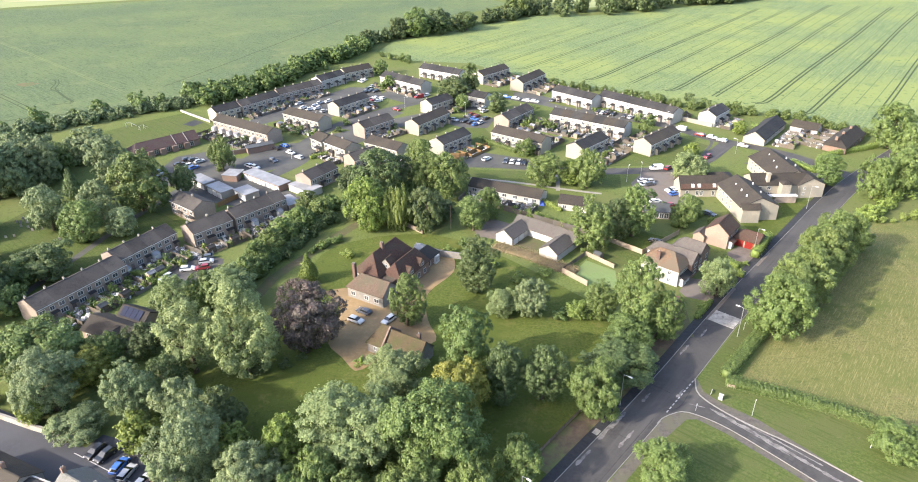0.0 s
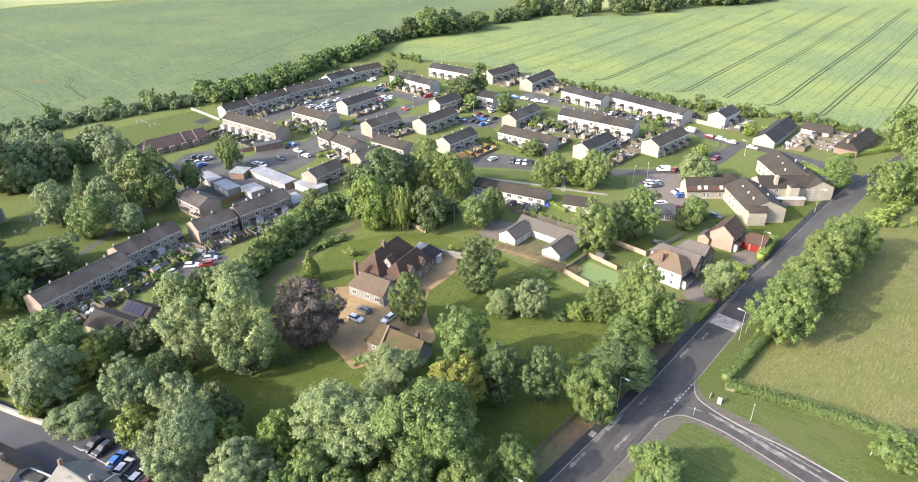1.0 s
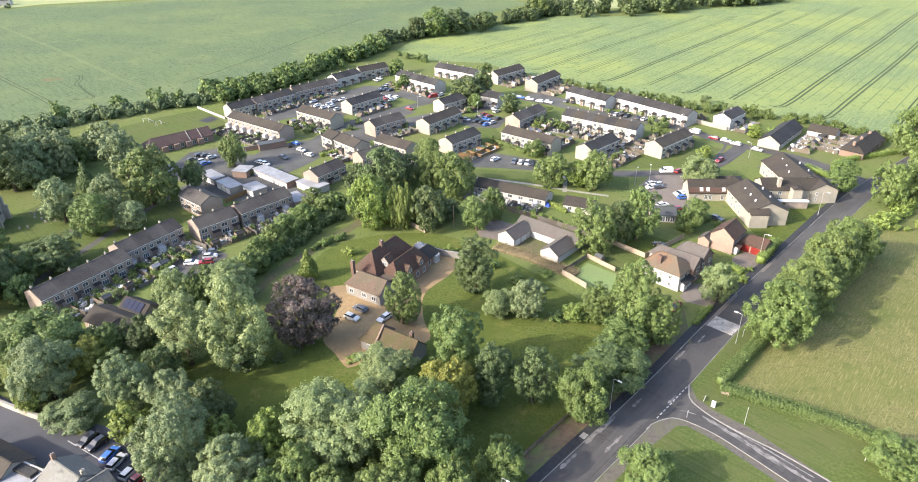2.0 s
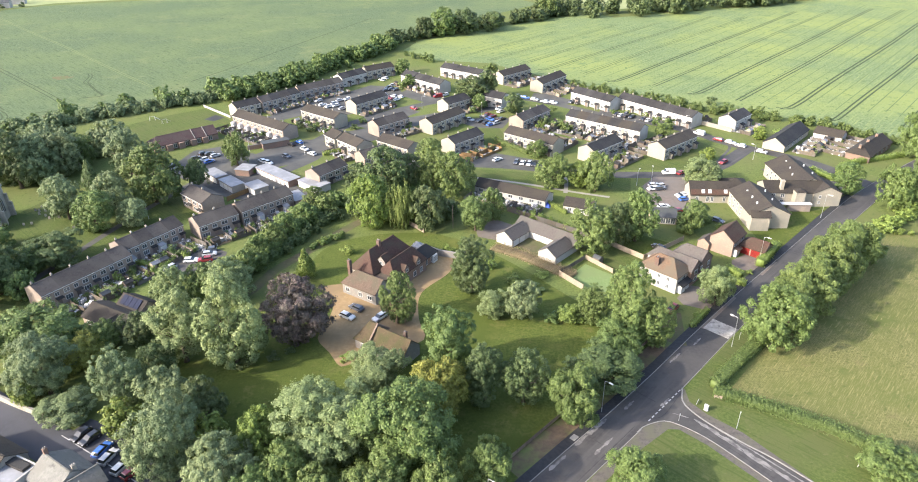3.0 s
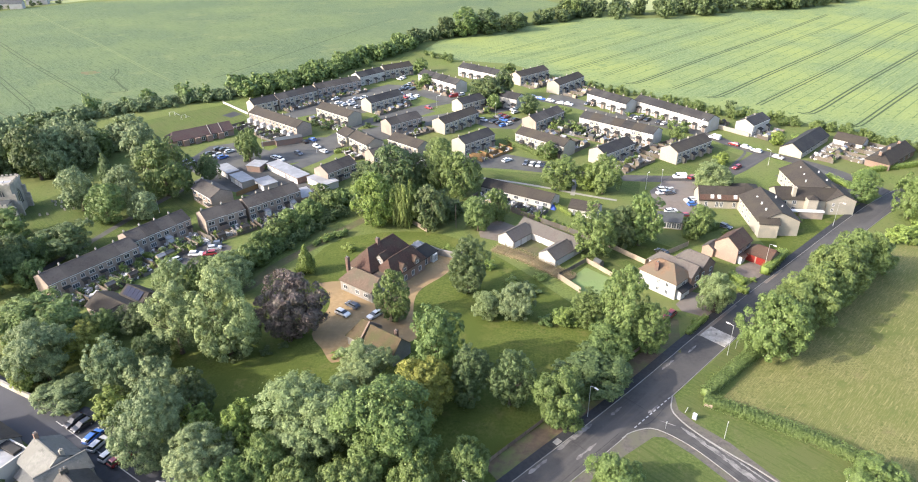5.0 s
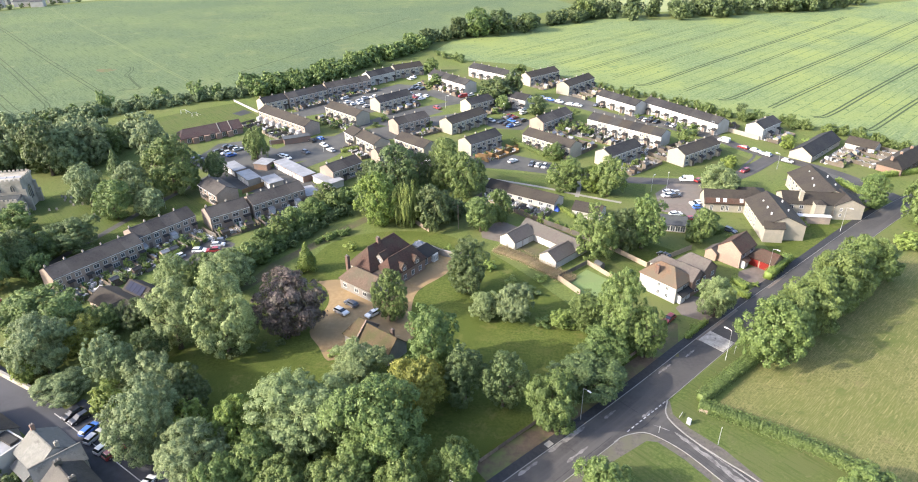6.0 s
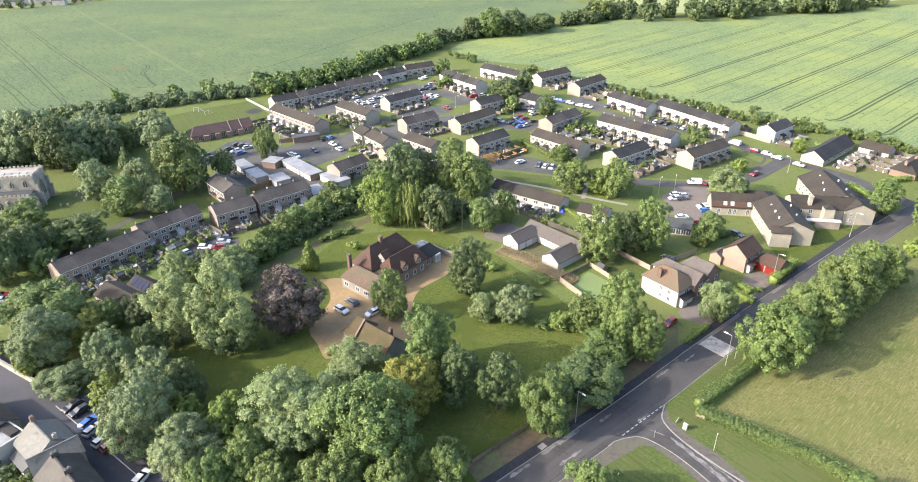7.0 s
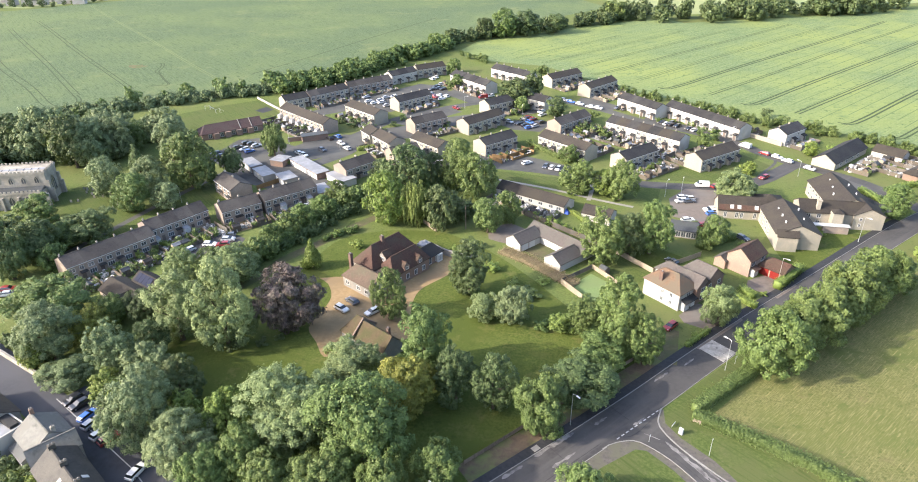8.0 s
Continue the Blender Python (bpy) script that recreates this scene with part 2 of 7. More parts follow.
M["roof_maroon"] = surf("dark_maroon_tiles", (0.044, 0.026, 0.026), (0.066, 0.040, 0.038), 1.8, (0.058, 0.042, 0.038), 0.3, 0.85, 0.3, spots=((2.4, 0.58, (0.080, 0.054, 0.050), 0.1),))
M["roof_felt"] = surf("pale_felt_roofing", (0.227, 0.232, 0.243), (0.270, 0.275, 0.286), 0.8, (0.184, 0.189, 0.200), 0.25, 0.6, 0.1)
M["roof_mauve"] = surf("mauve_brown_tiles", (0.069, 0.059, 0.054), (0.089, 0.077, 0.070), 1.6, (0.082, 0.076, 0.067), 0.3, 0.8, 0.3, spots=((2.6, 0.58, (0.11, 0.094, 0.082), 0.10), (1.1, 0.60, (0.045, 0.038, 0.034), 0.12)))
M["upvc"] = surf("white_plastic", (0.530, 0.530, 0.517), (0.490, 0.490, 0.476), 2.0, rough=0.4)
M["glass"] = surf("window_glass", (0.045, 0.054, 0.063), (0.083, 0.090, 0.098), 0.7, rough=0.07, spec=0.9, vary=0.35)
M["door_paint"] = surf("painted_door", (0.16, 0.12, 0.10), (0.12, 0.10, 0.09), 2.0, rough=0.5, vary=0.5)
M["red_paint"] = surf("red_garage_paint", (0.195, 0.020, 0.016), (0.172, 0.017, 0.014), 1.5, rough=0.45)
M["fence_wood"] = surf("weathered_fence_wood", (0.091, 0.074, 0.054), (0.121, 0.102, 0.077), 2.5, (0.104, 0.097, 0.088), 0.3, 0.85, 0.2, vary=0.25)
M["fence_new"] = surf("orange_fence_wood", (0.165, 0.102, 0.043), (0.189, 0.122, 0.059), 2.5, rough=0.8, vary=0.12)
M["fence_pale"] = surf("pale_larch_fence", (0.266, 0.213, 0.158), (0.312, 0.258, 0.196), 2.5, rough=0.8, vary=0.1)
M["shed_wood"] = surf("dark_shed_wood", (0.11, 0.085, 0.065), (0.17, 0.13, 0.10), 2.0, rough=0.85, vary=0.4)
M["bark"] = surf("tree_bark", (0.075, 0.058, 0.042), (0.12, 0.095, 0.07), 3.0, rough=0.95, bump=0.6, space="object", stretch=(0, (1, 1, 4)))
M["steel"] = surf("galvanised_steel", (0.42, 0.43, 0.43), (0.50, 0.51, 0.51), 2.0, rough=0.5, metal=0.6)
M["grey_paint"] = surf("pale_grey_cabinet_paint", (0.400, 0.416, 0.400), (0.464, 0.472, 0.456), 2.0, rough=0.5)
M["pole_wood"] = surf("creosoted_pole", (0.14, 0.11, 0.085), (0.20, 0.16, 0.12), 3.0, rough=0.9)
M["tyre"] = surf("black_rubber", (0.02, 0.02, 0.02), (0.03, 0.03, 0.03), 5.0, rough=0.85)
M["rim"] = surf("alloy_rim", (0.35, 0.35, 0.36), (0.42, 0.42, 0.43), 4.0, rough=0.35, metal=0.8)
M["car_glass"] = surf("car_glass", (0.015, 0.018, 0.02), (0.02, 0.024, 0.026), 1.0, rough=0.05, spec=1.0)
M["solar"] = surf("dark_solar_cells", (0.012, 0.016, 0.035), (0.018, 0.024, 0.05), 2.0, rough=0.6, spec=0.08)
M["tarpaulin"] = surf("blue_tarpaulin", (0.040, 0.080, 0.336), (0.056, 0.112, 0.400), 2.0, rough=0.5)
# leaves
M["leaf_b"] = leaf("mid_green_leaves", (0.084, 0.134, 0.033), (0.126, 0.182, 0.050), (0.109, 0.150, 0.048))
M["leaf_g"] = leaf("grey_green_leaves", (0.121, 0.171, 0.073), (0.181, 0.237, 0.110), (0.155, 0.204, 0.090))
M["leaf_y"] = leaf("yellow_green_leaves", (0.119, 0.178, 0.028), (0.170, 0.228, 0.048), (0.139, 0.196, 0.046))
M["leaf_v"] = leaf("willow_fronds", (0.172, 0.218, 0.057), (0.247, 0.293, 0.092), (0.207, 0.255, 0.081), through_light=0.35)
# dark green of its own, deepened further to put shade into the colour
M["leaf_d"] = leaf("dark_green_and_shade_leaves", (0.064, 0.100, 0.034), (0.096, 0.139, 0.049), (0.081, 0.114, 0.040))
M["leaf_p"] = leaf("pale_green_leaves", (0.158, 0.215, 0.083), (0.226, 0.283, 0.123), (0.190, 0.249, 0.098), through_light=0.32)
M["leaf_l"] = leaf("light_green_leaves", (0.087, 0.142, 0.035), (0.131, 0.187, 0.056), (0.106, 0.157, 0.050), through_light=0.22)
M["leaf_o"] = leaf("olive_gold_leaves", (0.135, 0.165, 0.030), (0.215, 0.225, 0.044), (0.165, 0.185, 0.038))
M["leaf_c"] = leaf("copper_beech_leaves", (0.072, 0.052, 0.050), (0.150, 0.116, 0.098), (0.112, 0.112, 0.076), scale=0.6)
M["leaf_h"] = leaf("hedge_leaves", (0.130, 0.187, 0.037), (0.198, 0.262, 0.062), (0.167, 0.222, 0.053))
M["leaf_r"] = leaf("dry_russet_plants", (0.200, 0.155, 0.085), (0.290, 0.225, 0.130), (0.185, 0.178, 0.080))

M["clutter"] = surf("garden_odds_and_ends", (0.05, 0.05, 0.05), (0.52, 0.50, 0.47), 3.0, rough=0.7, island=0.85)
M["roof_lane"] = surf("old_grey_brown_slates", (0.033, 0.031, 0.030), (0.047, 0.045, 0.042), 1.4, (0.055, 0.052, 0.046), 0.3, 0.7, 0.3, spots=((2.6, 0.58, (0.075, 0.070, 0.063), 0.10), (1.1, 0.60, (0.019, 0.018, 0.017), 0.12)))
M["track"] = surf("trodden_earth_and_grass", (0.079, 0.069, 0.036), (0.106, 0.092, 0.050), 0.9, (0.073, 0.083, 0.030), 0.15, 0.95, 0.5, wear=(0.4, 0.58, (0.122, 0.106, 0.063)))
M["turf"] = surf("flat_green_turf", (0.129, 0.184, 0.070), (0.155, 0.209, 0.086), 1.5, (0.142, 0.184, 0.078), 0.2, 0.95, 0.2, spec=0.1)
M["footway"] = surf("old_brown_tarmac_footway", (0.070, 0.062, 0.056), (0.105, 0.094, 0.084), 1.2, (0.092, 0.090, 0.064), 0.3, 0.9, 0.3, wear=(0.5, 0.6, (0.120, 0.110, 0.085)))

# ---- mesh helpers ----
class Geo:
    """Collects vertices and faces of one mesh."""

    def __init__(self):
        self.v, self.f = [], []

    def face(self, *pts):
        k = len(self.v)
        self.v += [tuple(p) for p in pts]
        self.f.append(tuple(range(k, k + len(pts))))
        return self

    def box(self, x0, y0, z0, x1, y1, z1):
        k = len(self.v)
        self.v += [(x, y, z) for z in (z0, z1) for x, y in ((x0, y0), (x1, y0), (x1, y1), (x0, y1))]
        self.f += [tuple(k + i for i in q) for q in ((3, 2, 1, 0), (4, 5, 6, 7), (0, 1, 5, 4), (1, 2, 6, 5), (2, 3, 7, 6), (3, 0, 4, 7))]
        return self

    def prism(self, outline, z0, z1):
        """An upright slab over a plan outline (anticlockwise)."""
        k, n = len(self.v), len(outline)
        self.v += [(x, y, z) for z in (z0, z1) for x, y in outline]
        self.f += [tuple(k + n + i for i in range(n)), tuple(k + i for i in reversed(range(n)))]
        self.f += [(k + i, k + (i + 1) % n, k + n + (i + 1) % n, k + n + i) for i in range(n)]
        return self

    def tube(self, path, radii, sides=8, cap=True):
        """A round bar along a path with a radius at each point."""
        k0 = len(self.v)
        path = [Vector(p) for p in path]
        for i, p in enumerate(path):
            d = (path[min(i + 1, len(path) - 1)] - path[max(i - 1, 0)]).normalized()
            a = d.orthogonal().normalized() if abs(d.z) < 0.9 else (Vector((1, 0, 0)) - d * d.x).normalized()
            b = d.cross(a)
            self.v += [tuple(p + (a * math.cos(t) + b * math.sin(t)) * radii[i]) for t in (2 * math.pi * s / sides for s in range(sides))]
        for i in range(len(path) - 1):
            k = k0 + i * sides
            self.f += [(k + s, k + (s + 1) % sides, k + sides + (s + 1) % sides, k + sides + s) for s in range(sides)]
        if cap:
            self.f += [tuple(k0 + s for s in reversed(range(sides))), tuple(len(self.v) - sides + s for s in range(sides))]
        return self

    def slab(self, pts, thick):
        """A sloping plate: the outline pts on top, thick below it."""
        k, n = len(self.v), len(pts)
        self.v += [tuple(p) for p in pts] + [(p[0], p[1], p[2] - thick) for p in pts]
        self.f += [tuple(k + i for i in range(n)), tuple(k + n + i for i in reversed(range(n)))]
        self.f += [(k + (i + 1) % n, k + i, k + n + i, k + n + (i + 1) % n) for i in range(n)]
        return self

    def turned(self, m):
        self.v = [tuple(m @ Vector(p)) for p in self.v]
        return self

    def mesh(self, name, material, smooth=False):
        me = bpy.data.meshes.new(name)
        me.from_pydata(self.v, [], self.f)
        me.materials.append(material)
        if smooth:
            me.shade_smooth()
        me.update()
        return me


def part(name, geo, material, parent=None, label="", smooth=False):
    """One mesh object, under a thing or a part where a parent is given."""
    ob = new(name, geo.mesh(name, material, smooth) if isinstance(geo, Geo) else geo)
    if parent:
        ob.parent = parent
    if label:
        ob["label"] = label
    return ob


def place(x, y, deg=0.0, z=0.0, sx=1.0, sy=1.0, sz=1.0):
    return pose(x, y, z, 0, 0, deg) @ Matrix.Diagonal((sx, sy, sz, 1))


class Kind:
    """A thing built once and then copied: the first call sets it down, later calls copy it."""

    def __init__(self, build):
        self.build, self.root = build, None

    def put(self, m, label="", group=""):
        if self.root is None:
            self.root = ob = self.build()
            ob.matrix_basis = m
        else:
            s = self.root.matrix_basis.to_scale()
            ob = copy_thing(self.root, m @ Matrix.Diagonal((1 / s.x, 1 / s.y, 1 / s.z, 1)))
        return tagged(ob, label, "", group)


def smooth_line(pts, step=4.0):
    """A curve through plan points."""
    pts = [Vector(p) for p in pts]
    ext = [pts[0] * 2 - pts[1]] + pts + [pts[-1] * 2 - pts[-2]]
    res = []
    for a, b, c, d in zip(ext, ext[1:], ext[2:], ext[3:]):
        n = max(1, int((c - b).length / step))
        for i in range(n):
            t = i / n
            res.append(0.5 * (2 * b + (c - a) * t + (2 * a - 5 * b + 4 * c - d) * t * t + (3 * b - a - 3 * c + d) * t**3))
    return res + [pts[-1]]


def strip(geo, pts, left, right, z, thick=0.0):
    """A band along a plan line, from left to right of it (metres to its left, then to its right)."""
    rows = []
    for i, p in enumerate(pts):
        d = (pts[min(i + 1, len(pts) - 1)] - pts[max(i - 1, 0)]).normalized()
        s = Vector((-d.y, d.x))
        rows.append((p + s * left, p - s * right))
    for (a, b), (c, d) in zip(rows, rows[1:]):
        top = [(b.x, b.y, z), (d.x, d.y, z), (c.x, c.y, z), (a.x, a.y, z)]
        if thick:
            geo.slab(top, thick)
        else:
            geo.face(*top)
    return geo


def patch(name, pts, z, material, label, category, thick=0.0, smooth=0.0):
    """A piece of ground with the given outline."""
    if smooth:
        pts = [tuple(p) for p in smooth_line(list(pts) + [pts[0]], smooth)[:-1]]
    area = sum(a[0] * b[1] - b[0] * a[1] for a, b in zip(pts, list(pts[1:]) + [pts[0]]))
    pts = list(pts) if area > 0 else list(reversed(pts))
    g = Geo()
    if thick:
        g.prism(pts, z - thick, z)
    else:
        g.face(*[(x, y, z) for x, y in pts])
    return tagged(part(name, g, material), label, category, kind="structure")


def road(name, pts, width, z, material, label, step=4.0):
    g = strip(Geo(), smooth_line(pts, step), width / 2, width / 2, z)
    return tagged(part(name, g, material), label, "road", kind="structure")


# ---- ground, roads, fields ----
g = Geo()
for i in range(24):
    for j in range(24):
        x0, y0 = -3000 + i * 250, -1000 + j * 250
        g.face((x0, y0, 0), (x0 + 250, y0, 0), (x0 + 250, y0 + 250, 0), (x0, y0 + 250, 0))
tagged(part("ground", g, M["grass"]), "rough green grassland under the whole village", "grass", kind="structure")

crop_l = patch("field_1", [(-600, 230), (-300, 240), (-227.9, 267.9), (-211.6, 286.6), (-190.6, 302.3), (-159.5, 321.8), (-129.4, 344.1), (-105.4, 388), (-76, 456),
                    (-60, 500), (-20, 560), (40, 640), (11.9, 690), (-150, 705), (-298.6, 702.4), (-448.4, 645), (-520, 560), (-700, 480)],
               0.05, M["crop_left"], "blue-green young corn field with wheel ruts", "field")
crop_r = patch("field_2", [(-58.3, 444), (-36.2, 415), (1, 406), (47.5, 360), (76.2, 340), (101.3, 321), (131.6, 305), (156.3, 290), (180, 272), (260, 200), (560, 420),
                    (520, 760), (391.5, 715.3), (238.7, 624), (99.4, 566.8), (83.2, 588), (13.6, 536), (-52, 475)],
               0.05, M["crop_right"], "yellow-green corn field with tramlines", "field")


def ruts(parent, x, y, deg, length, gap=2.1, wide=0.75, material="rut", curl=0.0):
    """A pair of wheel ruts from a headland, with a hook where the tractor turned."""
    d = Vector((math.cos(radians(deg)), math.sin(radians(deg))))
    n = Vector((-d.y, d.x))
    p = Vector((x, y))
    geo = Geo()
    for side in (-gap / 2, gap / 2):
        pts = [p + d * s + n * (side + 0.5 * math.sin(s / 37 + x)) for s in range(0, int(length), 12)]
        if curl:
            pts = [p + d * (-7 + side * 0.5) + n * (side + 5 * curl), p + d * (-6) + n * (side + 2.5 * curl), p + d * (-3) + n * (side + 0.8 * curl)] + pts[1:]
            pts = smooth_line(pts, 3)
        strip(geo, pts, wide / 2, wide / 2, 0.09)
    part("wheel_rut", geo, M[material], parent)


for x, y, ln, curl, wide in ((164.3, 300.0, 360, 1, 0.9), (150.6, 317.6, 360, 1, 1.0), (127.4, 327.0, 350, 0, 0.8), (113.1, 342.4, 340, 1, 0.9), (91.2, 355.1, 320, 0, 0.6), (74.9, 366.9, 300, 1, 1.0), (56, 380, 250, 0, 0.5),
                             (37.8, 393.2, 230, 1, 0.7), (18, 402, 190, 0, 0.5), (0, 414, 160, 0, 0.5), (-18, 424, 120, 0, 0.4), (186, 287, 340, 0, 0.8), (208, 270, 340, 1, 0.8), (228, 252, 340, 0, 0.8)):
    ruts(crop_r, x, y, 51.4, ln, curl=curl, wide=wide)
for x, y, deg, ln, mat, gap in ((-243.3, 303.5, 139.8, 270, "rut", 3.0), (-221.7, 318.5, 140.1, 310, "rut", 2.4), (-188.0, 350.1, 138.4, 380, "pale_rut", 1.6),
                                (-168, 366, 138.5, 300, "drill", 1.6), (-138, 392, 138, 300, "drill", 1.6), (-300, 262, 141, 260, "rut", 2.2)):
    ruts(crop_l, x, y, deg, ln, gap, 0.55 if mat == "rut" else 0.45, mat)
# thin drill lines between the tramlines, broken here and there
geo, rr = Geo(), random.Random(12)
for k in range(46):
    u = k / 45
    x, y = -30 + 262 * u, 432 - 176 * u + 8 * math.sin(9 * u)
    s0, ln = rr.uniform(4, 22), (110 + 420 * u) * 0.75
    while s0 < min(ln, 330):
        s1 = s0 + rr.uniform(40, 150)
        d = Vector((math.cos(radians(51.5)), math.sin(radians(51.5))))
        strip(geo, [Vector((x, y)) + d * s0, Vector((x, y)) + d * (s0 + s1) / 2, Vector((x, y)) + d * s1], 0.24, 0.24, 0.075)
        s0 = s1 + rr.uniform(1, 14)
part("drill_line", geo, M["drill"], crop_r)["kind"] = "stuff"
geo = Geo()
for k in range(44):
    x, y = -262 + 4.1 * k, 283 + 3.6 * k + (0 if k < 30 else 1.6 * (k - 30))
    s0 = rr.uniform(4, 22)
    while s0 < 300:
        s1 = s0 + rr.uniform(20, 90)
        d = Vector((math.cos(radians(139)), math.sin(radians(139))))
        strip(geo, [Vector((x, y)) + d * s0, Vector((x, y)) + d * s1], 0.17, 0.17, 0.075)
        s0 = s1 + rr.uniform(4, 40)
part("drill_line", geo, M["drill"], crop_l)["kind"] = "stuff"
geo = Geo()
for off in (-1.4, 1.4):
    strip(geo, smooth_line([(-246 + off, 304), (-238 + off, 297.5), (-232.5 + off, 290), (-233 + off * 0.6, 285 + off * 0.4), (-238.5, 282.3 - off), (-248.3 - off, 286 - off), (-283 - off, 313.5 - off), (-346 - off, 359 - off), (-420 - off, 422 - off)], 2), 0.3, 0.3, 0.09)
strip(geo, smooth_line([(-225, 300), (-195, 313), (-160, 335), (-135, 352), (-116, 385), (-90, 440)], 6), 0.5, 0.5, 0.09)
strip(geo, smooth_line([(-170, 361), (-153.8, 407.7), (-132.3, 479.6), (-104.0, 568.4)], 6), 0.45, 0.45, 0.09)
part("headland_rut", geo, M["rut"], crop_l)
part("bare_patch", Geo().prism([(p.x, p.y) for p in smooth_line([(-256, 366), (-251.5, 364.5), (-248, 368), (-247, 371.5), (-250.5, 371), (-252, 373.5), (-257, 371.5), (-260, 371), (-258.5, 368), (-256, 366)], 1)[:-1]], 0.05, 0.085), M["bare"], crop_l)
geo = Geo()
for k in range(2):
    strip(geo, smooth_line([(-242 + 1.5 * k, 378 + k), (-237 + 2 * k, 370), (-233 + 2 * k, 358 + k), (-226 + k, 352), (-216 + k, 341), (-207 + k, 331), (-216, 326 + k)], 2), 0.28, 0.28, 0.09)
part("flattened_corn", geo, M["rut"], crop_l)
geo = strip(Geo(), smooth_line([(-230, 262), (-200, 287), (-160, 314), (-131, 334), (-106, 378)], 6), 1.2, 1.2, 0.08)
tagged(part("field_track", geo, M["pale_rut"]), "pale trodden strip along the field edge", "track", kind="structure")

# far fields and the town edge beyond
patch("field_3", [(-1500, 520), (-520, 575), (-448, 662), (-298, 716), (20, 704), (60, 660), (110, 610), (240, 660), (391, 735), (900, 1000), (600, 2600), (-1800, 2600)],
      0.04, surf("far_pale_pasture", (0.19, 0.22, 0.09), (0.23, 0.25, 0.11), 0.05, (0.16, 0.205, 0.08), 0.006, 0.9), "pale green pasture beyond the corn", "field")
patch("field_4", [(-480, 700), (-300, 722), (60, 708), (300, 760), (200, 830), (-200, 800)], 0.07,
      surf("far_ripe_barley", (0.34, 0.31, 0.17), (0.40, 0.36, 0.21), 0.05, (0.30, 0.29, 0.15), 0.01, 0.9), "pale ripe barley strip in the distance", "field")

# the mown meadow and verges by the main road
patch("meadow", [(57.8, 107.5), (76.6, 130.9), (101.2, 157.3), (128.2, 184.0), (190, 190), (260, 120), (180, 40), (89.5, 88), (82.3, 93.5), (75.9, 99), (66.4, 104)],
      0.03, M["meadow"], "dry yellowish mown meadow with mower swathes", "grass")
SWATHE = surf("pale_mown_swathe", (0.150, 0.142, 0.058), (0.200, 0.180, 0.082), 1.2, (0.132, 0.132, 0.050), 0.2, 0.95, spec=0.1)
geo, rr = Geo(), random.Random(31)
e, q = Vector((0.66, 0.751)), Vector((0.751, -0.66))
for k in range(62):
    s = rr.uniform(0, 8)
    while s < 95:
        ln = rr.uniform(0.8, 4.5)
        p = Vector((62.5, 109.5)) + q * (1.2 + 1.15 * k + rr.uniform(-0.3, 0.3)) + e * (s - 0.42 * k)
        if p.y > 128 - 0.55 * (p.x - 20) and p.x < 175:
            w = rr.uniform(0.05, 0.13)
            strip(geo, [p, p + e * ln * 0.3 + q * 0.1, p + e * ln * 0.7, p + e * ln], w, w, 0.034)
        s += ln + rr.uniform(1, 6)
tagged(part("mown_swathe", geo, SWATHE), "broken pale swathes left by mowing", "grass", kind="stuff")
patch("verge_1", [(50.8, 111), (50.9, 106.6), (53.6, 103), (59.2, 98.2), (64, 92), (72, 82), (95, 80), (82, 94), (75, 99.6), (66, 104.6), (57.5, 109.2), (66.5, 121), (79, 133.5), (90, 146), (86, 152)],
      0.04, M["verge"], "mown grass verge beside the junction", "grass")
patch("verge_2", [(24, 76.5), (30.0, 83.8), (33.7, 87.9), (38.9, 93.1), (44.8, 98.4), (46.9, 98.4), (51.4, 94.5), (58.3, 86.4), (66, 77), (60, 70), (30, 70)], 0.06, M["verge"], "mown grass corner by the side road", "grass")
patch("pavement_2", [(16, 70.5), (26.1, 82.7), (31.8, 89.4), (39.8, 98.6), (42.6, 100.1), (45.7, 100.4), (51.1, 96.9), (56.8, 90.7), (66, 79.5), (76, 67), (70, 62), (25, 62)], 0.05, M["footway"], "brown tarmac footway round the grass corner", "pavement")
patch("pavement_3", [(50.0, 110.1), (49.5, 106.8), (50.5, 104.0), (53.4, 100.2), (58.6, 95.3), (63.6, 91.0), (72, 81.5), (76, 84), (66, 93.5), (58, 100.5), (53, 106), (53, 112)], 0.036, M["footway"], "narrow worn footway beside the side road", "pavement")

main = [(-20, 36.5), (2, 61.5), (23.1, 85.2), (35.8, 99.3), (47.6, 112.9), (61.8, 130.0), (78, 148.8), (97.5, 170.5), (123, 199), (140, 216.5), (172, 245), (210, 276)]
road("road_1", main, 7.0, 0.03, M["asphalt"], "worn grey asphalt main road with repair patches")
line = smooth_line(main, 4)
g = strip(Geo(), line[: len(line) * 7 // 10], 5.6, -3.62, 0.12, 0.12)
tagged(part("pavement_1", g, M["asphalt_new"]), "freshly laid black asphalt footway by the main road", "pavement", kind="structure")
g = strip(Geo(), line, 3.62, -3.5, 0.125, 0.12)
strip(g, [p for p in line if p.x < 36.5] + [Vector((36.8, 100.4))], -3.5, 3.62, 0.11, 0.1)
strip(g, [Vector((46.9, 112.1))] + [p for p in line if p.x > 48.5], -3.5, 3.62, 0.11, 0.1)
tagged(part("kerb", g, M["kerb"]), "pale concrete kerb along the main road", "kerb", kind="structure")
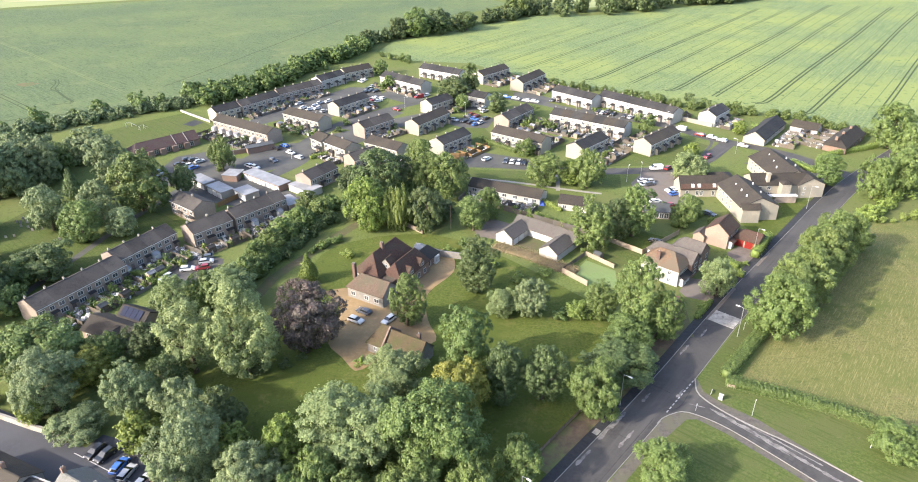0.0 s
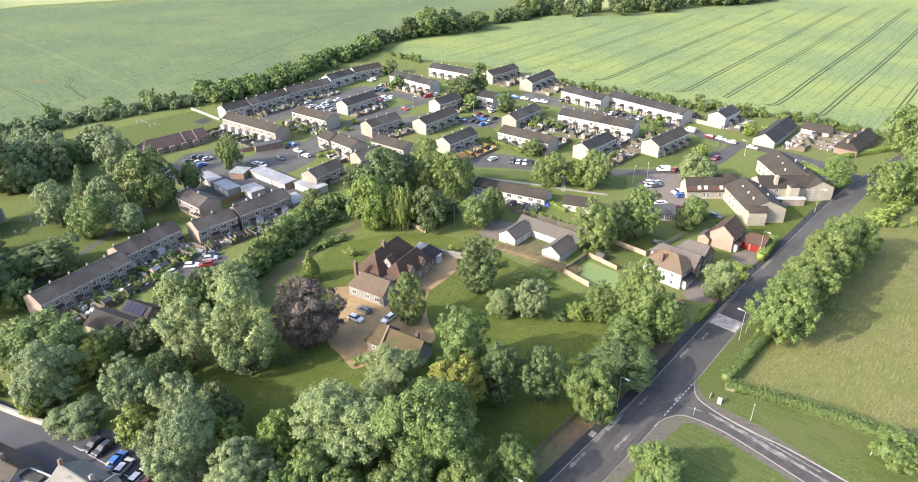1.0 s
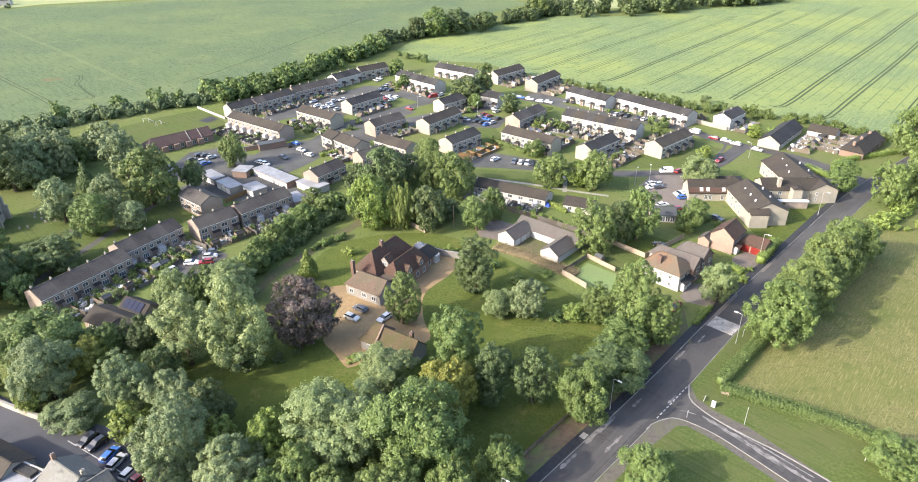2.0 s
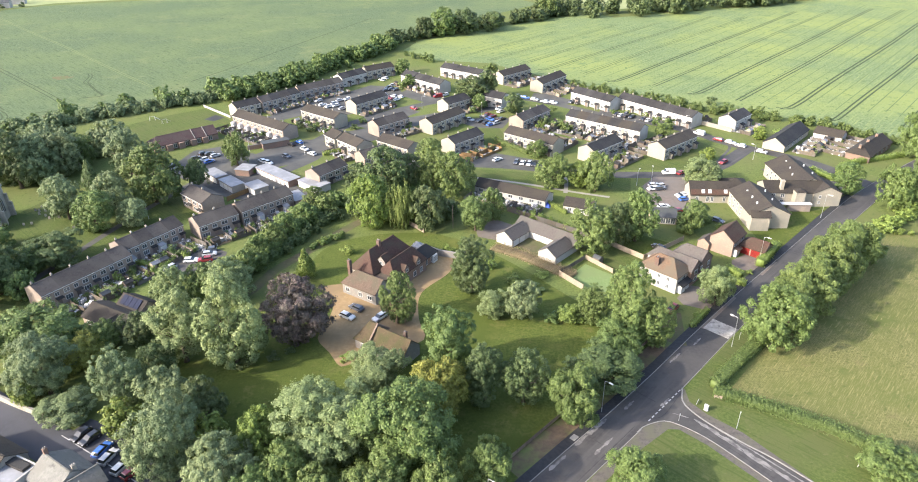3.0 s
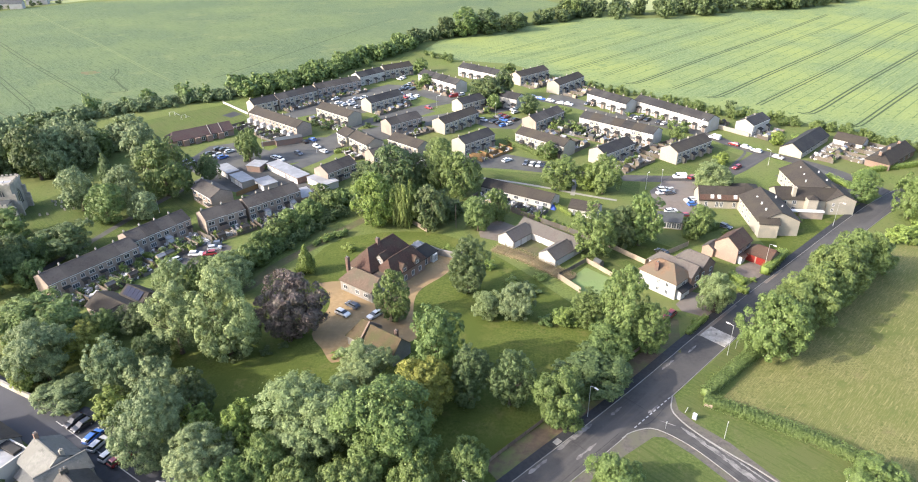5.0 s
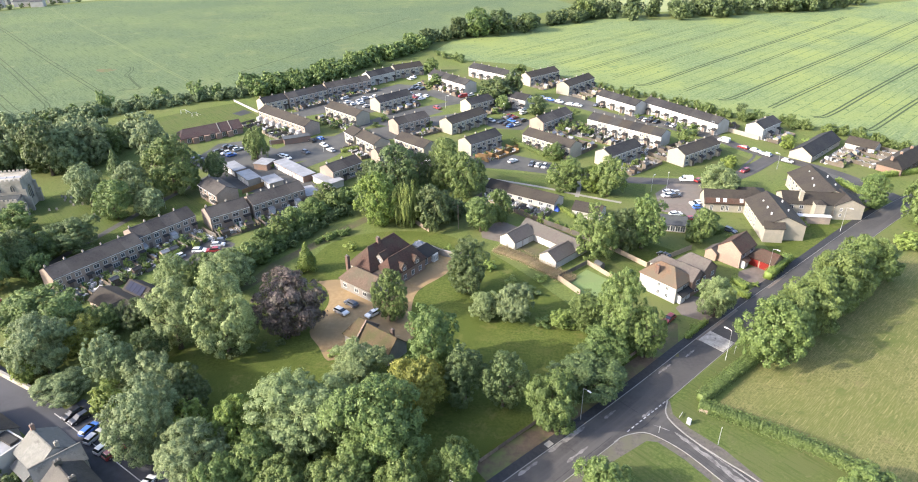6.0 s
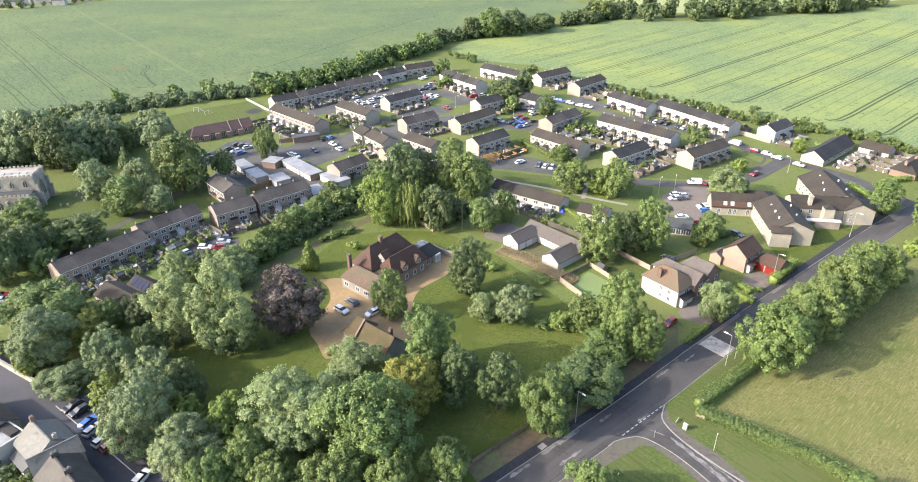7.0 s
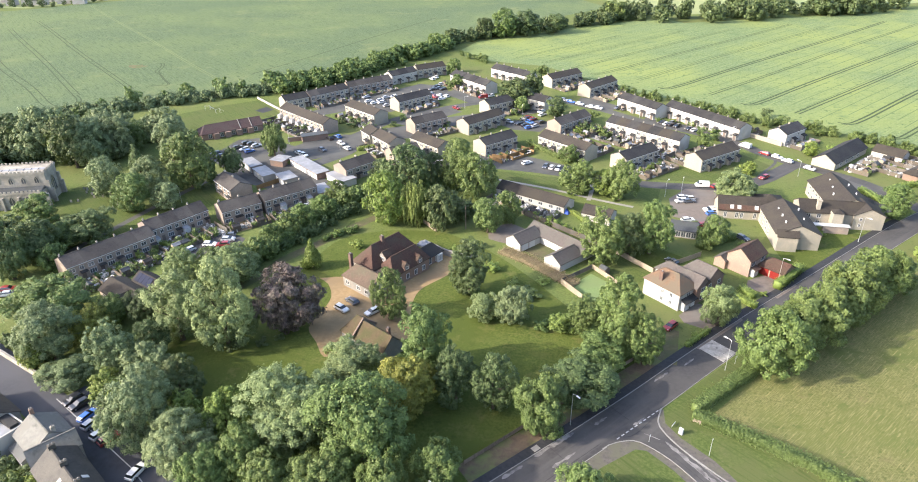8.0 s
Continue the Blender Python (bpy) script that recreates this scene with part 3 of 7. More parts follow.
patch("road_2", [(39.0, 97.9), (42.6, 100.1), (45.7, 100.4), (51.1, 96.9), (56.8, 90.7), (66, 79.5), (76, 67), (88, 68), (73, 82), (66.5, 87.7), (63.6, 91), (58.6, 95.3), (53.4, 100.2), (50.5, 104.0), (49.5, 106.8),
                 (50.2, 110.8)], 0.034, M["asphalt"], "grey asphalt side road joining at a junction", "road")
for pts, w in (([(50.4, 110.8), (49.5, 106.8), (50.5, 104.0), (53.4, 100.2), (58.6, 95.3), (63.6, 91.0), (73, 81), (86, 67)], 0.26), ([(38.6, 97.3), (39.8, 98.6), (42.6, 100.1), (45.7, 100.4), (51.1, 96.9), (56.8, 90.7), (66, 79.5)], 0.16)):
    g = strip(Geo(), smooth_line(pts, 1.0), w / 2, w / 2, 0.13, 0.12)
    tagged(part("kerb", g, M["kerb"]), "pale kerb round the junction corner", "kerb", kind="structure")
# pale scuffs and darker seams that years of wheels and repairs left
SCUFF = surf("pale_worn_asphalt", (0.150, 0.142, 0.136), (0.085, 0.080, 0.078), 1.1, (0.20, 0.19, 0.18), 0.5, 0.85, 0.2)
SEAM = surf("dark_bitumen_seam", (0.030, 0.029, 0.029), (0.045, 0.043, 0.042), 1.2, rough=0.7)
for mat, name, runs in ((SCUFF, "worn_streak", (([(50.5, 101.5), (55, 96.8), (60, 91.4), (66, 84.6), (72, 78)], 0.42), ([(54.5, 99.0), (60.5, 92.6), (66.5, 86.2)], 0.2), ([(53.3, 98.0), (57.0, 94.0), (61.4, 88.8)], 0.25), ([(46.6, 103.0), (49.6, 101.8)], 0.14), ([(44.6, 104.9), (46.9, 107.4)], 0.35),
                                                ([(26, 93.0), (30, 97.4), (33, 100.6)], 0.5), ([(29.5, 91.0), (33.6, 95.6)], 0.35), ([(37, 103.5), (39.4, 106.2)], 0.4), ([(49.5, 119.2), (52.6, 122.8)], 0.3), ([(56.4, 126.0), (58.8, 128.9)], 0.3), ([(20.6, 86.6), (24.0, 90.4)], 0.4))),
                        (SEAM, "bitumen_seam", (([(18, 75.4), (28, 87.0), (38.4, 98.9)], 0.12), ([(52.0, 97.6), (57.6, 91.6), (63.6, 84.0)], 0.07), ([(42.6, 101.2), (45.0, 102.6), (50.0, 109.6)], 0.08), ([(28, 96.5), (31.4, 93.4)], 0.08), ([(40, 109.5), (44, 106)], 0.08)))):
    for pts, w in runs:
        g = Geo()
        line_pts = smooth_line(pts, 0.6)
        wob = random.Random(round(pts[0][0] * 10))
        rows = []
        for i, p in enumerate(line_pts):
            e = (line_pts[min(i + 1, len(line_pts) - 1)] - line_pts[max(i - 1, 0)]).normalized()
            ww = w * wob.uniform(0.35, 1.2) * (0.3 if i in (0, len(line_pts) - 1) else 1.0)
            q = p + Vector((-e.y, e.x)) * wob.uniform(-0.2, 0.2) * w
            rows.append((q - Vector((-e.y, e.x)) * ww, q + Vector((-e.y, e.x)) * ww))
        for (a, b), (c, d) in zip(rows, rows[1:]):
            g.face((a.x, a.y, 0.040), (c.x, c.y, 0.040), (d.x, d.y, 0.040), (b.x, b.y, 0.040))
        tagged(part(name, g, mat), "worn mark on the grey asphalt road", "road wear", kind="structure")
g = Geo()
for k in range(10):
    p = Vector((41.2, 100.3)).lerp(Vector((50.0, 110.4)), (k + 0.15) / 10)
    q = Vector((41.2, 100.3)).lerp(Vector((50.0, 110.4)), (k + 0.75) / 10)
    strip(g, [p, q], 0.12, 0.12, 0.045)
tagged(part("give_way_line", g, M["line"]), "dashed white give-way line at the junction", "road marking", kind="structure")
d = Vector((0.655, 0.756))
n = Vector((-d.y, d.x))
c = Vector((64.4, 133.0))
ramp = [c - d * 2.6 - n * 3.3, c - d * 2.6 + n * 3.0, c + d * 2.6 + n * 3.0, c + d * 2.6 - n * 3.3]
g = Geo().prism([tuple(p) for p in reversed(ramp)], 0.0, 0.085)
tagged(part("speed_table", g, M["hump"]), "pale block-paved speed table across the road", "speed hump", kind="structure")
c = Vector((26.5, 94.6))
g = Geo().prism([tuple(c - d * 0.8 + n * 0.1), tuple(c + d * 0.8 + n * 0.1), tuple(c + d * 0.8 + n * 1.3), tuple(c - d * 0.8 + n * 1.3)], 0.0, 0.135)
tagged(part("tactile_slab", g, M["paving"]), "pale dropped-kerb slab set in black footway", "paving slab", kind="structure")
# the lane in the south-west, with its parking bay
lane = [(-140, 117), (-118, 106.5), (-95, 96.3), (-81.5, 90.2), (-70, 84.5), (-57, 77.8), (-46.5, 72), (-30, 60), (-10, 45)]
road("road_3", lane, 8.4, 0.03, M["asphalt_lane"], "smooth dark asphalt village lane", 3)
patch("parking_bay", [(-75.4, 89.9), (-48.1, 76.2), (-38, 70), (-34, 75), (-44, 82), (-64, 92.5), (-73, 95)], 0.036, M["asphalt_lane"], "dark asphalt parking bay off the lane", "parking")
g = strip(Geo(), [Vector((-76.2, 90.2)), Vector((-48.1, 76.2)), Vector((-36, 68.5))], 0.1, 0.1, 0.045)
tagged(part("bay_line", g, M["line"]), "white line along the parking bay", "road marking", kind="structure")
# estate roads and parking courts
for k, (pts, w, key) in enumerate((([(-30, 236), (-5.6, 240.0), (10.7, 237.4), (30.9, 233.4), (50.2, 229.6), (78.1, 230.9), (92.4, 238.2), (104.9, 252.4), (110, 259)], 6.0, "asphalt"),
                  ([(52, 303), (77.7, 293.1), (92.9, 279.6), (103.9, 265.7), (120.3, 252.2), (128.6, 244.8), (136, 233.8), (143, 219)], 6.0, "asphalt"),
                  ([(-72, 258), (-62, 284), (-52, 298), (-35.9, 314.0), (-16.9, 327), (10.2, 333.1), (33.9, 321.8), (47.7, 311), (60.2, 300)], 5.5, "court"),
                  ([(-75, 228), (-66, 246), (-72, 262), (-90, 252)], 6, "court"))):
    road("road_" + str(k + 4), pts, w, 0.03 + 0.004 * k, M[key], "grey tarmac estate road between terraces", 3)
patch("court_1", [(-121.1, 227.8), (-119.3, 249.8), (-108.7, 255.6), (-91.4, 246.7), (-87.0, 255.4), (-70.0, 265.6), (-59.4, 255.2), (-72, 237.1), (-81.2, 230.5), (-95.8, 225.2), (-109.8, 219.5)],
      0.048, M["court"], "patchy grey tarmac parking court by garages", "parking")
patch("court_2", [(-82.4, 306), (-74.5, 324.2), (-60, 352), (-48, 350), (-43, 336.7), (-51.0, 312.0), (-66, 299.7)], 0.05, M["court"], "grey tarmac parking court in the estate", "parking")
patch("court_3", [(60.3, 218.1), (66.9, 228), (80.2, 228), (80.2, 214), (74.1, 199.2), (60.4, 203.8)], 0.052, M["court_red"], "brownish tarmac car park beside the flats", "parking")
patch("court_4", [(-8.0, 245.0), (6.6, 251.2), (25.5, 242.8), (26, 232.9), (-6, 235.7)], 0.054, M["court"], "tarmac parking bays by a green", "parking")
patch("court_5", [(-86, 153.5), (-83.6, 162.7), (-78.7, 168.4), (-71.6, 165.2), (-70.4, 159.3), (-74.1, 152.8), (-79.8, 151.0)], 0.04, M["asphalt"], "small tarmac parking court behind the terrace", "parking")
patch("court_6", [(57, 311), (84, 297), (96, 284), (88, 280), (78.9, 287.0), (55, 302.6)], 0.056, M["court"], "parking bays before a white terrace", "parking")
patch("court_7", [(108, 236), (124, 247), (134, 236), (130, 214), (124, 214), (125, 232), (112, 232)], 0.05, M["court"], "dark tarmac yard behind the flats", "parking")
patch("court_8", [(-26, 330), (-2, 335), (12, 336), (14, 316), (0, 305), (-14, 318)], 0.058, M["court"], "tarmac parking court among terraces", "parking")
road("path_1", [(-121.1, 141), (-120, 150), (-117.5, 163), (-113.5, 184), (-108.5, 204), (-105, 214)], 2.4, 0.05, M["court"], "dark asphalt footpath through the churchyard grass", 3)
road("path_2", [(33.5, 232), (34, 222), (33, 212)], 1.5, 0.05, M["paving"], "narrow paved path over a green", 3)
road("path_3", [(-4, 226), (18, 220), (36, 213), (48, 209)], 1.4, 0.055, M["paving"], "narrow paved path along bungalows", 3)
road("path_4", [(98, 270), (104, 262), (98, 250), (92, 240)], 1.1, 0.055, M["court"], "narrow footpath over a green", 3)
road("path_5", [(124.4, 205), (125, 216), (127, 228)], 2.2, 0.058, M["asphalt_new"], "new black asphalt footpath beside the flats", 3)
patch("drive_1", [(-39.5, 147), (-35.8, 144.4), (-32.6, 138.5), (-32.4, 132.0), (-33.0, 124.3), (-28.8, 119.0), (-24.9, 114.1), (-21.5, 116.5), (-15, 121), (-7.2, 125.0), (-9.6, 134.0), (-10.2, 145.5), (-3.5, 156.8), (-4.0, 166.8), (-7.5, 169.9), (-13, 154), (-22, 141), (-31, 148.5)],
      0.045, M["gravel"], "tan gravel forecourt of the big house", "drive", smooth=2.0)
patch("lawn_1", [(-70, 92), (-48, 146), (-40, 172), (-14, 180), (8, 168), (34, 140), (50, 124), (36, 106), (22, 92), (10, 80), (-40, 74)], 0.025, M["lawn"], "shaded park lawn with mown stripes", "lawn", smooth=6.0)
road("path_6", [(-60, 138), (-56.0, 146.2), (-54.0, 154.5), (-49.9, 161.8), (-45.4, 169.6), (-41.0, 178.0), (-36, 186), (-30, 192)], 3.4, 0.035, M["track"], "worn earth track beside the park hedge", 3)
patch("drive_2", [(9.0, 176), (3.5, 178), (2, 186), (9, 190), (15, 186), (16, 172)], 0.04, M["court_red"], "grey tarmac turning space by a garage court", "drive")
patch("court_9", [(15, 173), (20, 180.5), (29, 174), (22.5, 166.5)], 0.04, M["track"], "weedy earth yard inside the garage court", "yard")
patch("drive_3", [(57, 146), (62, 152.5), (70, 150), (72.5, 146.8), (60.5, 132.6), (58, 134), (63, 141), (58, 143)], 0.04, M["court_red"], "brown block-paved drive before a white house", "drive")
patch("drive_4", [(77, 166.5), (83, 171), (89.5, 166), (83, 158.5), (76, 163)], 0.04, M["court_red"], "block-paved drive before red garage doors", "drive")
patch("drive_5", [(49.5, 127.5), (54, 140), (56.5, 139), (54.8, 125.6)], 0.042, M["track"], "narrow brown drive under trees", "drive")
patch("soil_strip", [(11.8, 88.0), (24.5, 101.0), (37.6, 115.7), (49.2, 129.0), (52.0, 125.9), (40.5, 112.2), (27.5, 97.2), (15, 84.5)], 0.07, M["soil"], "brown earth and dry grass strip behind the footway", "soil")
patch("playground", [(-186, 258), (-153.2, 247), (-143, 268), (-118, 278), (-117, 288), (-138.2, 311), (-155.3, 296)], 0.03, M["verge"], "mown recreation ground beside the hedge", "grass")
patch("play_surface", [(-133, 292), (-127, 289), (-124, 295), (-130, 299)], 0.05, M["asphalt_new"], "dark rubber play surface on grass", "play surface")
patch("green_1", [(-5, 234), (26, 230), (58, 226), (56, 214), (30, 216), (-2, 226)], 0.02, M["verge"], "mown green along the estate road", "grass")
patch("green_2", [(48, 234), (76, 235), (90, 243), (101, 256), (92, 268), (80, 262), (62, 244)], 0.02, M["verge"], "bright mown green beside end terraces", "grass")
patch("green_3", [(-6, 254), (8, 254), (14, 262), (8, 284), (-4, 280), (-20, 262)], 0.02, M["verge"], "bright mown green between terraces", "grass")
patch("green_4", [(88, 186), (106, 200), (123, 202), (100, 176), (90, 172)], 0.02, M["lawn"], "lawn below the flats", "lawn")

patch("court_10", [(-108, 212), (-104, 224), (-84, 231), (-66, 216), (-54, 204), (-60, 194), (-72, 200), (-84, 203)], 0.042, M["court"], "grey tarmac yard between the garages", "parking")
patch("court_11", [(-12, 292), (4, 300), (14, 296), (10, 282), (-2, 283)], 0.05, M["court"], "tarmac parking between terraces", "parking")
patch("court_12", [(-46, 336), (-30, 322), (-18, 326), (-24, 338), (-40, 352)], 0.054, M["court"], "tarmac forecourt under the stepped terrace", "parking")
patch("court_13", [(24, 330), (42, 320), (46, 326), (34, 338), (26, 340)], 0.06, M["court"], "tarmac parking bays by end rows", "parking")
patch("court_14", [(-62, 286), (-50, 280), (-44, 288), (-30, 306), (-38, 312), (-52, 298)], 0.062, M["court"], "tarmac strip before terraced houses", "parking")
patch("court_15", [(-34, 240), (-20, 238), (-4, 246), (-14, 250), (-30, 244)], 0.062, M["court"], "tarmac yard below the park trees", "parking")
patch("court_16", [(-106, 292), (-100, 287), (-80, 305), (-66, 300), (-50, 312), (-43, 337), (-52, 352), (-64, 354), (-74, 340), (-91, 318)], 0.038, M["court"], "tarmac and worn ground before the back row", "parking")
patch("court_17", [(-62, 262), (-46, 264), (-30, 284), (-18, 297), (-12, 303), (-20, 306), (-36, 296), (-50, 282), (-60, 276)], 0.039, M["court"], "worn tarmac between two terraces", "parking")

# sun on the churchyard is put in as a patch of greener grass
patch("green_5", [(-160, 168), (-128, 136), (-114, 134), (-100, 176), (-92, 190), (-100, 204), (-128, 214), (-150, 204)], 0.03, M["verge"], "churchyard grass patch in verge green, standing for sunlit ground", "grass")

# ---- trees ----
def ball(n):
    """Even directions over a sphere."""
    k = np.arange(n) + 0.5
    phi, th = np.arccos(1 - 2 * k / n), np.pi * (1 + 5**0.5) * k
    return np.stack([np.cos(th) * np.sin(phi), np.sin(th) * np.sin(phi), np.cos(phi)], 1)


def leaf_quads(rng, pos, nrm, size):
    """A small folded leaf spray at each place."""
    n = len(pos)
    nrm = nrm / np.linalg.norm(nrm, axis=1, keepdims=True)
    a = np.cross(nrm, rng.normal(size=(n, 3)))
    a /= np.linalg.norm(a, axis=1, keepdims=True)
    b = np.cross(nrm, a)
    s = (size * rng.uniform(0.55, 1.35, n))[:, None]
    v = np.stack([pos - a * s, pos - b * s * 0.62 + nrm * s * 0.18, pos + a * s, pos + b * s * 0.62 + nrm * s * 0.18], 1).reshape(-1, 3)
    k = np.arange(n)[:, None] * 4
    return v, np.concatenate([k + [0, 1, 2], k + [0, 2, 3]])


def leaf_tris(rng, pos, nrm, size):
    """A three-cornered leaf spray at each place."""
    n = len(pos)
    nrm = nrm / np.linalg.norm(nrm, axis=1, keepdims=True)
    a = np.cross(nrm, rng.normal(size=(n, 3)))
    a /= np.linalg.norm(a, axis=1, keepdims=True)
    b = np.cross(nrm, a)
    s = (size * rng.uniform(0.6, 1.35, n))[:, None]
    v = np.stack([pos + a * s, pos - a * s * 0.55 + b * s * 0.85, pos - a * s * 0.55 - b * s * 0.85], 1).reshape(-1, 3)
    return v, np.arange(3 * n).reshape(-1, 3)


ICO = bmesh.new()
bmesh.ops.create_icosphere(ICO, subdivisions=1, radius=1)
ICO_V = np.array([v.co for v in ICO.verts])
ICO_F = np.array([[v.index for v in f.verts] for f in ICO.faces])
ICO.free()


FORMS = {"round": (1.0, 1.0, 0.92), "tall": (1.0, 1.0, 0.60), "willow": (1.0, 1.0, 0.66), "layer": (1.18, 1.18, 0.68), "cone": (1.0, 1.0, 0.8), "droop": (0.8, 0.8, 1.5)}


def crown_arrays(seed, form, leaves, leaf_size, clumps, low=0.9):
    """Vertices and triangles of a crown 10 m high and 10 m wide, standing on the origin."""
    rng = np.random.default_rng(seed)
    R = 5.0
    squash, share = np.array(FORMS[form]), np.ones(clumps)
    if form == "cone":
        t = np.sort(rng.uniform(0.03, 0.97, clumps)) ** 0.8
        ang = rng.uniform(0, 6.283, clumps)
        rr = R * (1 - t) * 0.62
        cen = np.stack([np.cos(ang) * rr, np.sin(ang) * rr, 1.0 + 8.4 * t], 1)
        rad = 0.6 + 1.5 * (1 - t)
    else:
        # great boughs spread from the trunk, and each carries many rounded clumps
        m = 10
        lobe = ball(m)[rng.permutation(m)] * (R * rng.uniform(0.40, 0.60, (m, 1)))
        lobe = np.concatenate([lobe, [[0, 0, 0.42 * R], [0, 0, -0.1 * R]]]) + rng.normal(0, 0.08 * R, (m + 2, 3))
        size = R * np.append(rng.uniform(0.28, 0.46, m), (0.36, 0.5))
        which = rng.choice(m + 2, clumps, p=size**2 / (size**2).sum())
        d = rng.normal(size=(clumps, 3)) + lobe[which] / R * 1.3 + [0, 0, 0.25]
        d /= np.linalg.norm(d, axis=1, keepdims=True)
        cen = lobe[which] + d * (size[which] * rng.uniform(0.92, 1.24, clumps))[:, None]
        far_out = np.linalg.norm(cen, axis=1) / (0.93 * R)
        cen /= np.maximum(far_out, 1)[:, None]
        cen[:, 2] = cen[:, 2] * 0.95 + 5.3
        rad = R * rng.uniform(0.06, 0.15, clumps) * (190 / max(clumps, 50)) ** 0.4
        share = np.ones(clumps + m + 2)
        cen, rad = np.concatenate([cen, lobe + [0, 0, 5.3]]), np.concatenate([rad, size * 0.80])
        share[clumps:] = 0.32
    # leaves lie like shingles over the clumps, with loose sprays outside them
    n = int(leaves * 2.6)
    k = rng.choice(len(rad), n, p=share * rad**2 / (share * rad**2).sum())
    out = cen[k] - [0, 0, 4.6]
    out /= np.linalg.norm(out, axis=1, keepdims=True) + 0.2
    d = rng.normal(size=(n, 3)) + out * 0.75 + [0, 0, 0.45]
    d /= np.linalg.norm(d, axis=1, keepdims=True)
    depth = np.where(rng.uniform(size=n) < 0.16, rng.uniform(1.05, 1.5, n), rng.uniform(0.70, 1.10, n))
    pos = cen[k] + d * squash * (rad[k] * depth)[:, None]
    keep = pos[:, 2] > 0.5
    for c, r in zip(cen, rad):
        keep &= (((pos - c) / squash) ** 2).sum(1) > (0.72 * r) ** 2
    pick = np.flatnonzero(keep)
    pick = pick[rng.permutation(len(pick))[:leaves]]
    pos, d, out = pos[pick], d[pick], out[pick]
    count = len(pos)
    if form == "droop":
        pos[:, 2] -= np.clip(pos[:, 2] - 0.8, 0, None) * rng.uniform(0, 0.25, count)
        nrm = d * [1, 1, 0.25] + rng.normal(0, 0.22, pos.shape)
    else:
        nrm = d * 1.0 + out * 0.22 + [0, 0, 0.22] + rng.normal(0, 0.46, pos.shape)
    v, f = leaf_tris(rng, pos, nrm, leaf_size)
    if form in ("droop", "willow", "tall"):
        # hanging fronds: the leaf's low end is drawn down
        v = v.reshape(-1, 3, 3)
        mid = v.mean(1, keepdims=True)
        v = mid + (v - mid) * ([0.85, 0.85, 1.5] if form == "droop" else [1.05, 1.05, 0.78])
        v = v.reshape(-1, 3)
    vs, fs, off = [v], [f], len(v)
    solid = slice(clumps, None) if form != "cone" else slice(None)
    for c, r in zip(cen[solid], rad[solid]):
        h = ICO_V * squash * (r * 0.5 * (1 + 0.14 * np.sin(ICO_V[:, :1] * 7 + c[0]) * np.cos(ICO_V[:, 1:2] * 6 + c[1]))) + c
        h[:, 2] = np.maximum(h[:, 2], 0.6)
        vs.append(h)
        fs.append(ICO_F + off)
        off += len(h)
    v, f = np.concatenate(vs), np.concatenate(fs)
    mid = (np.percentile(pos[:, :2], 2, axis=0) + np.percentile(pos[:, :2], 98, axis=0)) / 2
    v[:, :2] = (v[:, :2] - mid) * (R / np.percentile(np.hypot(*(pos[:, :2] - mid).T), 98))
    lo, hi = np.percentile(pos[:, 2], (1.5, 99.3))
    v[:, 2] = low + (v[:, 2] - lo) * (10 - low) / (hi - lo)
    return v, f


def array_mesh(name, v, f, material):
    me = bpy.data.meshes.new(name)
    me.vertices.add(len(v))
    me.vertices.foreach_set("co", np.asarray(v, np.float32).ravel())
    me.loops.add(3 * len(f))
    me.loops.foreach_set("vertex_index", np.asarray(f, np.int32).ravel())
    me.polygons.add(len(f))
    me.polygons.foreach_set("loop_start", np.arange(0, 3 * len(f), 3, dtype=np.int32))
    me.materials.append(material)
    me.update(calc_edges=True)
    me.validate()
    return me


def trunk_geo(seed, form):
    """Trunk with limbs, 10 m high scale."""
    rng = random.Random(seed)
    geo = Geo()
    top = 9.2 if form == "cone" else 6.5
    geo.tube([(0, 0, -0.05), (0.05, 0, 0.4), (0.1, 0.05, 2.5), (0.0, 0.1, top * 0.7), (0.05, 0, top)], [0.5, 0.34, 0.28, 0.18, 0.05], 8)
    for i in range(7 if form != "cone" else 3):
        a = 6.283 * i / 7 + rng.uniform(-0.3, 0.3)
        z = rng.uniform(1.8, 3.8)
        r = rng.uniform(2.2, 3.4)
        c, s = math.cos(a), math.sin(a)
        geo.tube([(0.08, 0.03, z), (c * r * 0.45, s * r * 0.45, z + 1.0), (c * r, s * r, z + rng.uniform(1.8, 3.6))], [0.15, 0.10, 0.03], 6)
    return geo


